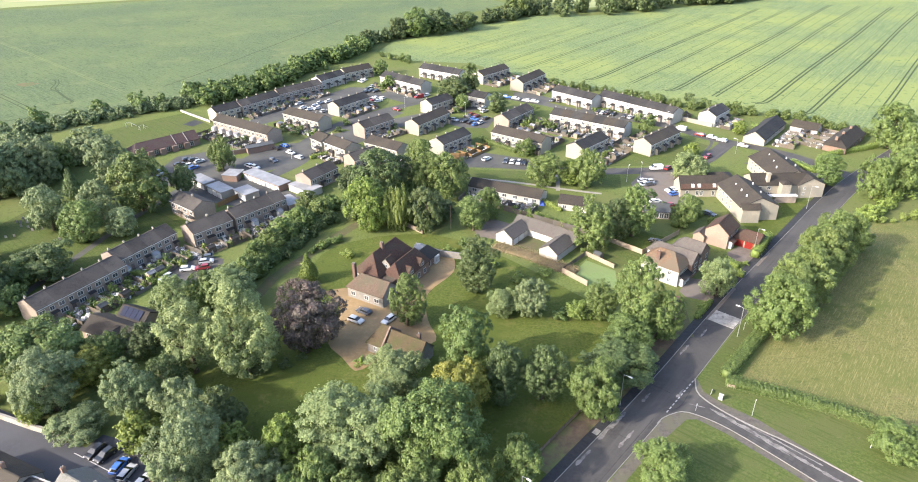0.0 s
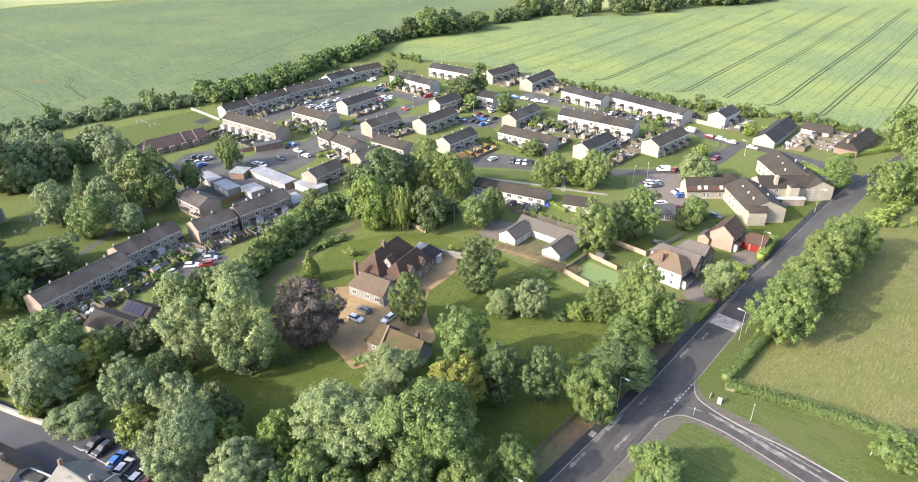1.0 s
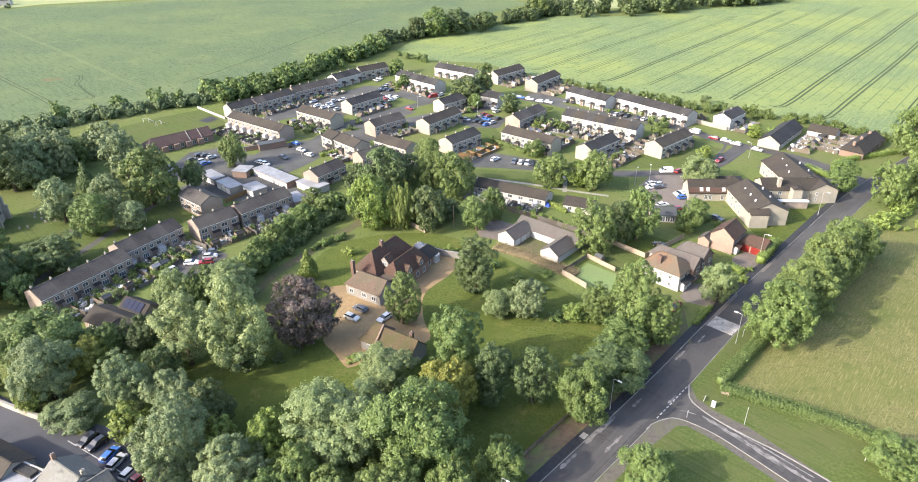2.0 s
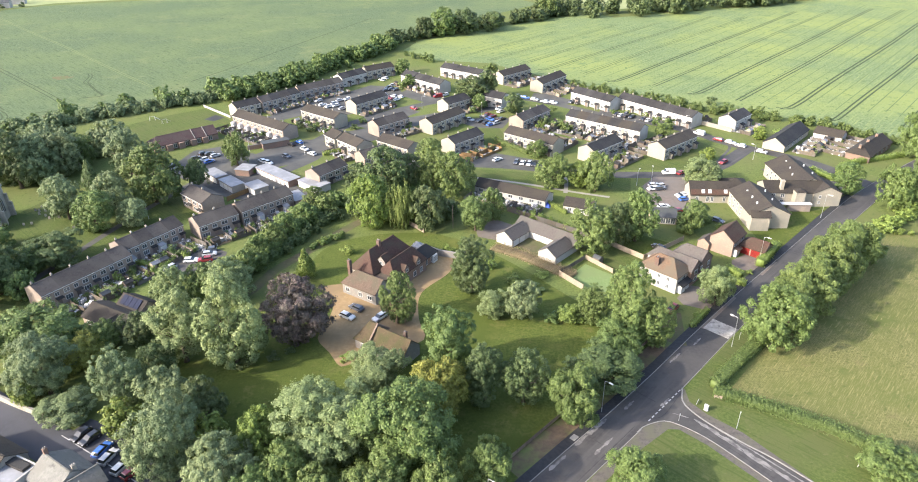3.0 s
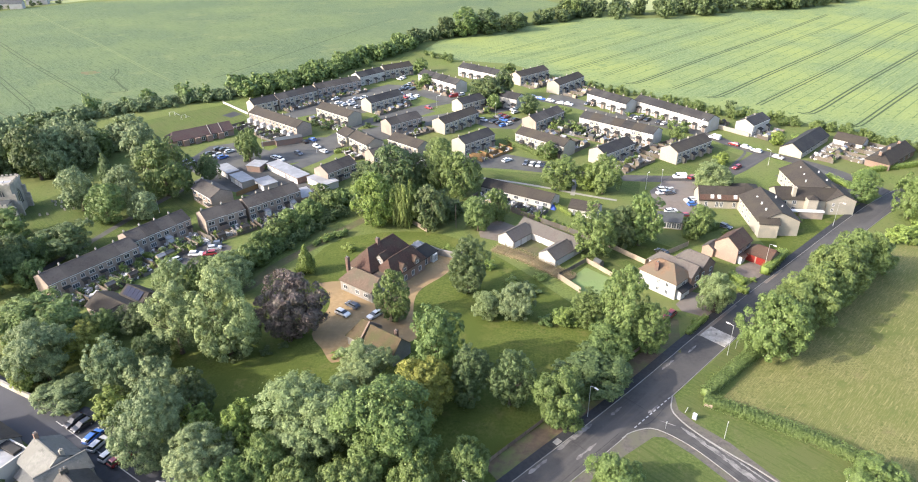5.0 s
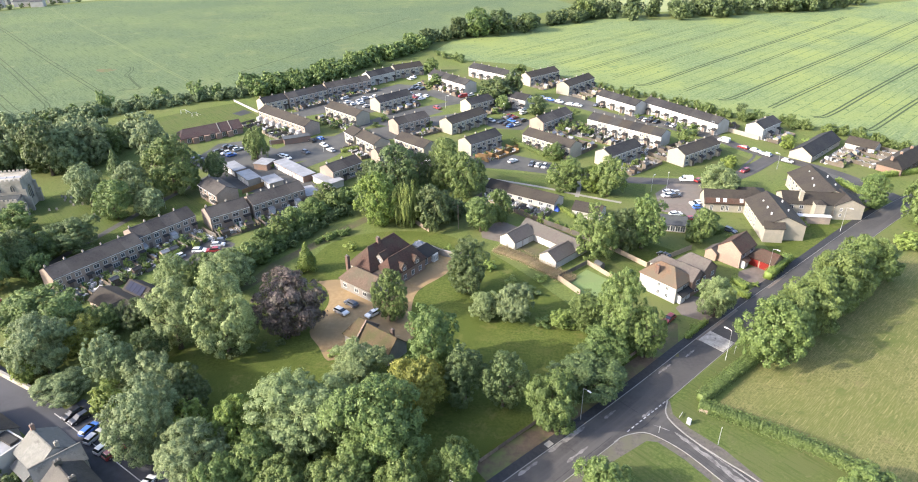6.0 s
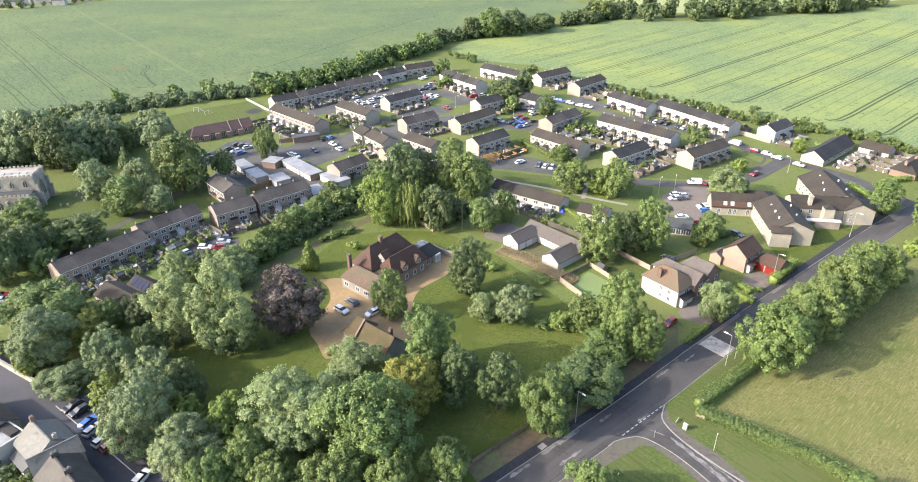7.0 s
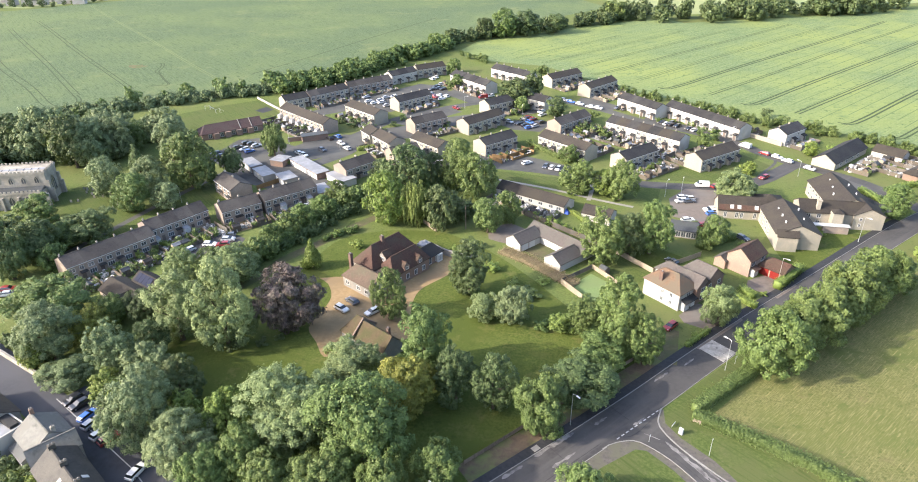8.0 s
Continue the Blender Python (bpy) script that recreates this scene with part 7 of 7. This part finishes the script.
thin_post("telegraph_pole", "tall brown timber telegraph pole", "pole", -4.7, 183.4, 8.2, 0.13, "pole_wood")
thin_post("mast_post", "pale short post on the verge", "post", 58.3, 99.3, 4.5, 0.06, "steel", (0.25, 0.3, "upvc"))
thin_post("road_sign", "small white road sign on a post", "road sign", 67.6, 128.6, 2.2, 0.05, "steel", (0.8, 0.6, "upvc"))
thin_post("road_sign", "small white road sign at the junction corner", "road sign", 47.4, 100.9, 1.9, 0.05, "steel", (0.35, 0.5, "upvc"))
thin_post("marker_post", "low white marker post on the verge", "post", 77.5, 90.6, 2.6, 0.06, "upvc")
cb = tagged(new("utility_cabinet"), "pale grey roadside utility cabinet on a slab", "cabinet")
cb.matrix_basis = place(53.6, 104.2, -38, 0, 0.72, 0.9, 1.0)
part("cabinet_body", Geo().box(-0.55, -0.25, 0.12, 0.55, 0.25, 1.35), M["grey_paint"], cb)
part("cabinet_cap", Geo().box(-0.6, -0.3, 1.35, 0.6, 0.3, 1.42), M["grey_paint"], cb)
part("plinth", Geo().box(-0.65, -0.35, 0, 0.65, 0.35, 0.12), M["kerb"], cb)
nb = tagged(new("name_board"), "low white board on two short legs", "sign")
nb.matrix_basis = place(52.4, 106.2, 60)
part("board", Geo().box(-0.75, -0.03, 0.35, 0.75, 0.03, 0.65), M["upvc"], nb)
for s in (-0.6, 0.6):
    part("leg", Geo().box(s - 0.04, 0.035, 0, s + 0.04, 0.1, 0.5), M["steel"], nb)
bn = tagged(new("bench"), "small pale bench by the hedge", "bench")
bn.matrix_basis = place(57.0, 107.8, -28)
part("seat", Geo().box(-0.8, -0.2, 0.42, 0.8, 0.2, 0.48), M["fence_pale"], bn)
part("backrest", Geo().box(-0.8, 0.17, 0.5, 0.8, 0.22, 0.85), M["fence_pale"], bn)
for s in (-0.65, 0.65):
    part("leg", Geo().box(s - 0.05, -0.18, 0, s + 0.05, 0.18, 0.42), M["fence_pale"], bn)

# ---- fences, walls, garden things ----
PANELS = {}


def fence(x0, y0, x1, y1, h=1.7, material="fence_wood", label="weathered close-boarded timber garden fence", group="garden fences", posts=True):
    """A fence of panels between posts."""
    a, b = Vector((x0, y0)), Vector((x1, y1))
    L = (b - a).length
    n = max(1, round(L / (2.4 if posts else 4.6)))
    if (h, material) not in PANELS:
        pg = Geo()
        # overlapping boards: one zigzag face of vertical steps
        xs = [-0.5 + i / 6 for i in range(7)]
        front = [(x, s * 0.012 - 0.02) for i, (a, b) in enumerate(zip(xs, xs[1:])) for x, s in ((a, i % 2), (b, i % 2))]
        pg.prism(front + [(0.5, 0.02), (-0.5, 0.02)], 0.08, h)
        PANELS[h, material] = (pg.mesh("panel", M[material]), Geo().box(-0.05, -0.05, 0, 0.05, 0.05, h + 0.08).mesh("post", M[material]))
    panel, post = PANELS[h, material]
    root = tagged(new("fence"), label, "fence", group)
    root.matrix_basis = place(x0, y0, math.degrees(math.atan2(b.y - a.y, b.x - a.x)))
    for i in range(n):
        ob = part("panel", panel, None, root)
        ob.matrix_basis = place(L * (i + 0.5) / n, 0, 0, 0, L / n - 0.1)
        if posts:
            part("post", post, None, root).matrix_basis = place(L * i / n, 0)
    part("post", post, None, root).matrix_basis = place(L, 0)
    return root


def build_shed(material, roof, label):
    def build():
        root = tagged(new("garden_shed"), label, "shed")
        part("wall", gable_wall(2.4, 1.8, 1.9, 2.4), M[material], root)
        part("roof", pitched_roof(2.4, 1.8, 1.9, 2.4, over=0.15, thick=0.05), M[roof], root)
        door(root, pose(0, -0.9, 0), 0.4, 0.75, 1.7, "fence_wood")
        return root
    return Kind(build)


SHEDS = [build_shed("shed_wood", "roof_dark", "small dark timber garden shed with felt roof"), build_shed("fence_wood", "roof_slate", "brown timber garden shed with grey roof"),
         build_shed("fence_pale", "roof_felt", "pale garden shed with light roof")]
BUSH_V, BUSH_F = crown_arrays(99, "round", 420, 0.62, 9, 0.0)
BUSHES = {}


def bush(x, y, h, r, leafy="leaf_h", label="leafy green garden shrub"):
    if leafy not in BUSHES:
        def build():
            root = tagged(part("shrub", array_mesh("shrub", BUSH_V, BUSH_F, M[leafy]), None), label, "shrub")
            return root
        BUSHES[leafy] = Kind(build)
    return BUSHES[leafy].put(place(x, y, (x * 77) % 360, 0, r / 5, r / 5, h / 10), group="garden shrubs")


def build_table():
    root = tagged(new("garden_table"), "round pale garden table", "table")
    part("tabletop", Geo().tube([(0, 0, 0.70), (0, 0, 0.75)], [0.6, 0.6], 12), M["upvc"], root)
    part("leg", Geo().tube([(0, 0, 0), (0, 0, 0.70)], [0.06, 0.05], 6), M["steel"], root)
    part("foot", Geo().tube([(0, 0, 0), (0, 0, 0.04)], [0.35, 0.33], 10), M["steel"], root)
    return root


TABLES = Kind(build_table)


def build_bin(material, label):
    def build():
        root = tagged(new("wheeled_bin"), label, "bin")
        part("bin_body", frustum(-0.24, -0.3, 0.3, 0.24, 0.25, 0.3, 0.05, 1.0), M[material], root)
        part("lid", Geo().box(-0.33, -0.33, 1.0, 0.33, 0.33, 1.07), M[material], root)
        for s in (-1, 1):
            part("wheel", Geo().tube([(-0.24, s * 0.22, 0.1), (-0.24, s * 0.27, 0.1)], [0.1, 0.1], 8), M["tyre"], root)
        return root
    return Kind(build)


M["bin_green"] = surf("green_plastic", (0.03, 0.09, 0.04), (0.04, 0.11, 0.05), 3.0, rough=0.5)
M["bin_dark"] = surf("dark_grey_plastic", (0.03, 0.03, 0.034), (0.04, 0.04, 0.045), 3.0, rough=0.5)
BINS = [build_bin("bin_green", "green wheeled refuse bin"), build_bin("bin_dark", "dark grey wheeled refuse bin")]
PLOT_RNG = random.Random(41)
PLOT_N = [0]


def plots(x0, y0, x1, y1, n, side, depth, dense=1.0, walls="fence_wood", start=None):
    """Garden plots along a terrace whose ridge runs between two points; side -1 is the porch side, 1 the other."""
    a, b = Vector((x0, y0)), Vector((x1, y1))
    d = (b - a).normalized()
    nrm = Vector((d.y, -d.x)) * (1 if side < 0 else -1)
    w = (b - a).length / n
    s0 = (UNIT_D / 2 + 0.15) if start is None else start
    rng = PLOT_RNG

    def at(u, v):
        return a + d * u + nrm * (s0 + v)
    deg = math.degrees(math.atan2(d.y, d.x))
    odds = Geo()
    for i in range(32 * n):
        p = at(rng.uniform(0.3, n * w - 0.3), rng.uniform(0.6, depth - 0.4))
        s, h = rng.uniform(0.12, 0.5), rng.uniform(0.2, 1.2)
        turn = rng.uniform(0, 6.28)
        if i % 3 == 0:
            odds.tube([(p.x, p.y, 0.0), (p.x, p.y, h * 0.6)], [s * 0.7, s], 7)
        else:
            c, e = math.cos(turn) * s, math.sin(turn) * s
            k = rng.uniform(0.5, 2.2)
            odds.prism([(p.x - c * k + e, p.y - e * k - c), (p.x + c * k + e, p.y + e * k - c), (p.x + c * k - e, p.y + e * k + c), (p.x - c * k - e, p.y - e * k + c)], 0.0, h)
    tagged(part("garden_clutter", odds, M["clutter"]), "pots, boxes and odds and ends in terrace gardens", "garden clutter", kind="stuff")
    for i in range(n + 1):
        p, q = at(i * w, 0.05 if side > 0 else 2.2), at(i * w, depth)
        fence(p.x, p.y, q.x, q.y, 1.6, walls, posts=False)
    for i in range(n):
        u = i * w
        p, q = at(u + 0.1, depth), at(u + w - 0.1, depth)
        if side > 0 or i % 3:
            fence(p.x, p.y, q.x, q.y, 1.5 if side > 0 else 1.1, walls, posts=False)
        PLOT_N[0] += 1
        pave = rng.random()
        v1 = 3.2 if pave < 0.6 else depth - 0.2
        m = rng.choice(("paving", "court", "paving", "gravel", "court_red"))
        patch("patio", [tuple(at(u + 0.15, 0.1)), tuple(at(u + w - 0.15, 0.1)), tuple(at(u + w - 0.15, v1)), tuple(at(u + 0.15, v1))], 0.065, M[m], "paved garden patio behind a terrace", "patio")
        if rng.random() < 0.62 * dense:
            p = at(u + w * rng.uniform(0.25, 0.75), depth - 1.6)
            SHEDS[rng.randrange(3)].put(place(p.x, p.y, deg + rng.choice((0, 90, 180)), 0.0), group="garden sheds")
        for _ in range(rng.randrange(1, 4)):
            p = at(u + w * rng.uniform(0.1, 0.9), rng.uniform(2.5, depth - 0.6))
            r = rng.uniform(0.5, 1.2)
            bush(p.x, p.y, r * rng.uniform(1.6, 2.4), r, rng.choice(("leaf_h", "leaf_b", "leaf_y", "leaf_p")))
        if rng.random() < 0.4 * dense:
            p = at(u + w * rng.uniform(0.3, 0.7), 1.8)
            TABLES.put(place(p.x, p.y, 0, 0.065), group="garden tables")
        if rng.random() < 0.5 * dense:
            p = at(u + w * rng.uniform(0.1, 0.3), 0.9)
            BINS[rng.randrange(2)].put(place(p.x, p.y, deg, 0.065), group="wheeled bins")


for k in range(52):
    r = random.Random(200 + k)
    p = Vector((-111.0, 132.2)).lerp(Vector((-92.0, 174.0)), r.random()) + Vector((0.88, -0.475)) * r.uniform(6.5, 14.5)
    s = r.uniform(0.7, 1.6)
    bush(p.x, p.y, s * r.uniform(1.2, 2.0), s, r.choice(("leaf_h", "leaf_b", "leaf_h", "leaf_d", "leaf_p")))
bush(-81.2, 138.2, 3.4, 2.2, "leaf_p")
plots(-110.2, 133.7, -98.0, 156.2, 5, -1, 9)
plots(-101.1, 158.1, -91.4, 175.1, 4, -1, 10)
plots(-75.8, 185.0, -63.3, 199.7, 4, -1, 8)
plots(-85.2, 174.5, -76.4, 184.2, 2, -1, 7)
plots(-112.4, 286.1, -82.0, 265.3, 7, -1, 10)
plots(-110.7, 305.9, -97.1, 324.1, 4, -1, 7)
plots(-97.2, 326.3, -79.2, 345.3, 5, -1, 6)
plots(-63.6, 303.3, -50.9, 319.7, 4, -1, 6)
plots(-82.7, 295.4, -63.5, 281.6, 4, -1, 6)
plots(6.8, 358.2, 22.1, 375.0, 4, -1, 10)
plots(27.2, 341.7, 40.9, 361.0, 4, -1, 11)
plots(-46.7, 271.5, -35.0, 284.1, 3, -1, 8)
plots(-11.9, 249.9, -0.7, 263.1, 3, -1, 10, 0.7, "fence_new")
plots(16.0, 280.1, 28.6, 296.8, 4, -1, 9)
plots(13.2, 265.5, 32.9, 250.6, 5, 1, 11)
plots(40.7, 289.3, 69.9, 268.1, 7, -1, 11)
plots(43.1, 242.6, 55.8, 256.3, 3, -1, 10)
plots(71.0, 247.0, 86.9, 262.5, 4, 1, 9)
plots(108.2, 282.2, 118.0, 292.8, 2, -1, 7)
plots(-39.1, 254.7, -24.7, 244.2, 3, -1, 5)
plots(-55.8, 255.5, -45.3, 245.7, 2, -1, 6)
plots(-44.7, 361.2, -20.9, 339.4, 6, -1, 6)
plots(46.8, 327.9, 63.9, 310.1, 4, 1, 8)
plots(68.4, 317.4, 96.5, 286.5, 8, 1, 8)
plots(2.6, 214.6, 26.9, 202.8, 5, -1, 8, 1.0, "fence_wood", 3.7)
plots(122.0, 259.0, 137.6, 278.6, 4, -1, 9, 1.2, "fence_wood", 5.5)
plots(148.0, 247.0, 164.0, 264.0, 4, 1, 12, 1.2, "fence_wood", 5.0)
plots(-19.0, 304.7, -9.0, 315.5, 2, -1, 6)

fence(42.0, 175.4, 51.8, 165.8, 1.7, "fence_pale", "pale timber fence between gardens")
fence(27.1, 155.8, 32.9, 148.8, 1.8, "fence_pale", "pale larch fence panel run in long grass")
fence(35.3, 165.4, 42.0, 157.9, 1.5, "fence_pale", "pale timber fence round a green lawn")
fence(27.3, 156.4, 35.0, 165.2, 1.5, "fence_wood", "dark timber fence beside the garages")
fence(-85.5, 200.8, -80.2, 209.4, 1.8, "fence_new", "bright orange-brown new timber fence")
fence(-6.2, 246.3, -0.2, 245.4, 1.9, "fence_new", "red-brown timber fence round a corner plot")
fence(-0.2, 245.4, 9.4, 258.6, 1.9, "fence_new", "red-brown timber fence beside parking bays")
fence(-19.6, 185.6, -13.6, 179.9, 1.6, "fence_pale", "pale timber fence under the willow")
fence(53, 166, 58, 172.5, 1.7, "fence_wood", "timber fence behind the white house")
fence(51.8, 165.8, 66, 178, 1.7, "fence_pale", "pale timber fence behind detached houses")
fence(12.5, 196.5, 38, 178.5, 1.8, "fence_wood", "long timber fence behind the garages")
fence(35, 337.7, 38.7, 332.4, 1.7, "fence_pale", "pale timber fence beside the end terrace")
for k in range(3):
    a, b = Vector((13.2, 88.6)), Vector((48.8, 129.8))
    p, q = a.lerp(b, k / 3), a.lerp(b, (k + 0.96) / 3)
    fence(p.x, p.y, q.x, q.y, 1.1, "shed_wood", "low dark timber fence along the park edge", "park fence")


def wall_run(label, pts, h, thick, material):
    g = strip(Geo(), [Vector(p) for p in pts], thick / 2, thick / 2, h, h)
    root = tagged(part("boundary_wall", g, M[material]), label, "wall")
    part("coping", strip(Geo(), [Vector(p) for p in pts], thick / 2 + 0.06, thick / 2 + 0.06, h + 0.08, 0.075), M["kerb"], root)
    return root


wall_run("low warm stone wall along the lane", [(-130, 113.5), (-100.6, 101.2), (-88.6, 96.7), (-77.0, 92.9), (-75.5, 95.5)], 1.4, 0.4, "stone")
wall_run("white rendered wall at the recreation ground", [(-141.6, 312.2), (-120.9, 294.7)], 1.1, 0.25, "white")
wall_run("pale brick garden wall beside an end terrace", [(97.3, 291.8), (109.9, 279.2)], 1.8, 0.25, "cream")
wall_run("brick yard wall below the long terrace", [(-96.5, 251.3), (-83.2, 258.4)], 1.9, 0.25, "brick")
wall_run("old brick garden wall behind the big house", [(-15, 170.5), (-7, 165.5), (-1.5, 164), (1, 166)], 2.0, 0.3, "pink_brick")
patch("lawn_2", [(28.5, 153.5), (35.0, 162.6), (42.2, 156.6), (41.0, 147.5), (33.2, 149.0)], 0.05, M["turf"], "bright flat green garden lawn", "lawn")
patch("lawn_3", [(36, 172), (42, 175), (52, 165.5), (47, 158), (38, 163)], 0.045, M["verge"], "garden lawn behind the white house", "lawn")
patch("lawn_4", [(43, 177), (50, 184), (62, 176), (53, 168)], 0.045, M["lawn"], "shaded garden lawn behind the fence", "lawn")
tp = tagged(new("tarpaulin_heap"), "crumpled blue tarpaulin over garden things", "tarpaulin")
tp.matrix_basis = place(24.9, 202.2, -26)
part("sheet", frustum(-2.4, -1.5, 1.2, 2.0, 1.6, 0.7, 0.0, 1.3), M["tarpaulin"], tp)
part("sheet_fold", frustum(-1.0, -0.6, 2.2, 2.9, 1.9, 0.9, 0.0, 0.8), M["tarpaulin"], tp)
cv = tagged(new("summer_house"), "grey garden house with white glazed front", "house")
cv.matrix_basis = place(62.5, 192.0, -8)
part("wall", gable_wall(8.0, 6.0, 2.5, 4.2), M["buff"], cv)
part("roof", pitched_roof(8.0, 6.0, 2.5, 4.2), M["roof_slate"], cv)
for i in range(5):
    window(cv, pose(0, -3.0, 0), -3.0 + 1.5 * i, 0.3, 1.4, 1.9)
SHEDS[2].put(place(48.6, 184.3, -30), group="garden sheds")
SHEDS[1].put(place(38.5, 163.5, -45), group="garden sheds")
# headstones in the churchyard
STONE = Kind(lambda: (lambda root: (part("slab", Geo().box(-0.35, -0.07, 0, 0.35, 0.07, 0.75).prism([(-0.3, -0.07), (0.3, -0.07), (0.3, 0.07), (-0.3, 0.07)], 0.75, 0.95), M["stone"], root), root)[1])(tagged(new("headstone"), "weathered grey churchyard headstone", "headstone")))
for i in range(26):
    r = random.Random(i)
    STONE.put(place(-152 + 25 * r.random(), 178 + 18 * r.random(), 10 + 20 * r.random()), group="headstones")
# play equipment
for x, y, deg in ((-157.3, 289.8, 20), (-149.3, 285.7, 60)):
    pe = tagged(new("play_frame"), "white-painted climbing frame on mown grass", "play equipment")
    pe.matrix_basis = place(x, y, deg, 0, 0.75, 0.75, 0.75)
    for s in (-1.6, 1.6):
        for q in (-0.9, 0.9):
            part("leg", Geo().tube([(s, q, 0), (s, 0, 2.6)], [0.06, 0.06], 6), M["upvc"], pe)
    part("beam", Geo().tube([(-1.8, 0, 2.6), (1.8, 0, 2.6)], [0.07, 0.07], 6), M["upvc"], pe)
    part("slide", Geo().slab([(1.6, -0.3, 2.2), (1.6, 0.3, 2.2), (4.4, 0.3, 0.2), (4.4, -0.3, 0.2)], 0.08), M["upvc"], pe)
# shrubs and small plants in the park and front gardens
bush(-71.3, 71.6, 2.6, 2.2, "leaf_d")
bush(-69.7, 72.6, 2.2, 1.8, "leaf_b")
bush(-66.0, 71.1, 2.4, 2.0, "leaf_d")
bush(-67.6, 69.5, 2.4, 2.2, "leaf_b")
bush(-63.5, 69.6, 1.8, 1.6, "leaf_h")
bush(-47, 113, 1.6, 2.2, "leaf_d")
bush(-41, 116, 1.4, 1.8, "leaf_d")
bush(-38, 118.5, 1.2, 1.5, "leaf_d")
bush(24, 134, 2.2, 2.4, "leaf_b")
bush(-24, 116, 2.0, 1.8, "leaf_h")
bush(-5, 167, 2.5, 2.2, "leaf_h")
bush(0, 171, 3, 2.6, "leaf_b")
bush(20, 148, 2.4, 3.2, "leaf_d")
bush(15, 152, 2.0, 2.6, "leaf_h")
bush(7, 160, 2.4, 2.8, "leaf_h")
bush(22, 155, 1.6, 2.4, "leaf_h")
bush(-44, 172, 2.2, 2.0, "leaf_h")
bush(-35, 166, 2.6, 2.2, "leaf_h")
bush(60, 138, 1.0, 1.0, "leaf_h")
bush(69, 149, 1.2, 1.4, "leaf_d")
bush(80, 159.5, 1.0, 1.2, "leaf_h")
bush(74, 190, 2.2, 2.2, "leaf_b")
bush(79, 186, 1.8, 1.8, "leaf_y")
bush(-64, 121, 3.2, 2.8, "leaf_p")
bush(100, 214, 2.2, 2.0, "leaf_h")
bush(104, 198, 1.6, 1.4, "leaf_h")
bush(-74, 70, 3.4, 3.0, "leaf_d")
bush(-68, 67.5, 3.0, 2.8, "leaf_b")
bush(66, 196, 2.4, 2.4, "leaf_b")
bush(-66, 149, 4, 3, "leaf_b")
bush(-69, 152, 3, 3, "leaf_b")
bush(-60.5, 161, 3.5, 2.8, "leaf_d")
bush(-57.5, 171, 3.5, 2.8, "leaf_b")
bush(-53.5, 182, 3.5, 2.8, "leaf_b")
bush(-70, 140, 4, 3.4, "leaf_d")
# planting between the terraces
bush(-65.7, 270.9, 4, 3, "leaf_b")
bush(-76.4, 275.9, 3, 3, "leaf_d")
bush(-73.8, 279.8, 3, 2.5, "leaf_b")
bush(-82.6, 281.0, 3, 2.5, "leaf_d")
bush(-58.2, 267.2, 3, 2.4, "leaf_b")
bush(29.8, 286.2, 5, 3.5, "leaf_d")
bush(35.0, 283.8, 4.5, 3.2, "leaf_b")
bush(38.8, 279.7, 4, 3, "leaf_b")
bush(26.2, 280.8, 4, 2.6, "leaf_h")
bush(48.8, 282.8, 4, 2.5, "leaf_b")
bush(32.6, 302.8, 4, 3, "leaf_b")
bush(82.7, 282.2, 5, 3.6, "leaf_b")
bush(79.8, 287.8, 4, 2.8, "leaf_b")
bush(62.5, 304.9, 2.2, 1.8, "leaf_y")
bush(76.8, 300.3, 2.4, 1.8, "leaf_y")
bush(85.7, 291.9, 2.2, 1.7, "leaf_y")
bush(69.0, 304.1, 2, 1.6, "leaf_h")
bush(-4.0, 305.3, 3, 2.4, "leaf_b")
bush(-1.0, 311.5, 4, 2.8, "leaf_d")
bush(-24.7, 279.1, 2.5, 2.4, "leaf_b")
bush(-31.9, 281.3, 3, 2.6, "leaf_b")
bush(-39.1, 276.8, 3, 2.5, "leaf_h")
bush(7.2, 265.5, 2.2, 1.8, "leaf_h")
bush(-96.0, 267.7, 3, 2.2, "leaf_d")
bush(-44.9, 348.4, 4, 3, "leaf_b")
bush(-20.4, 318.5, 3.5, 2.5, "leaf_b")
bush(-54.9, 289.0, 3, 2.4, "leaf_b")
bush(-57.6, 278.9, 2.6, 2.2, "leaf_d")
bush(95.9, 321.9, 4, 3, "leaf_b")
bush(112.4, 319.9, 4, 3, "leaf_d")
bush(116.7, 310.0, 4, 3, "leaf_b")
bush(127.6, 273.9, 3.5, 2.6, "leaf_h")
bush(131.3, 268.0, 3, 2.4, "leaf_b")
bush(122.6, 280.0, 2.5, 2, "leaf_h")
hedge("hedge", [(7.4, 265.0), (14.0, 257.6), (20.4, 250.2)], 1.6, 1.7, "leaf_b", "clipped hedge in front of a cream terrace", 70, 51, 0.2)
hedge("hedge", [(-95.4, 156.6), (-86.6, 155.6), (-85.2, 161.8)], 1.2, 1.5, "leaf_h", "clipped box hedge round a terrace garden", 120, 52, 0.14)
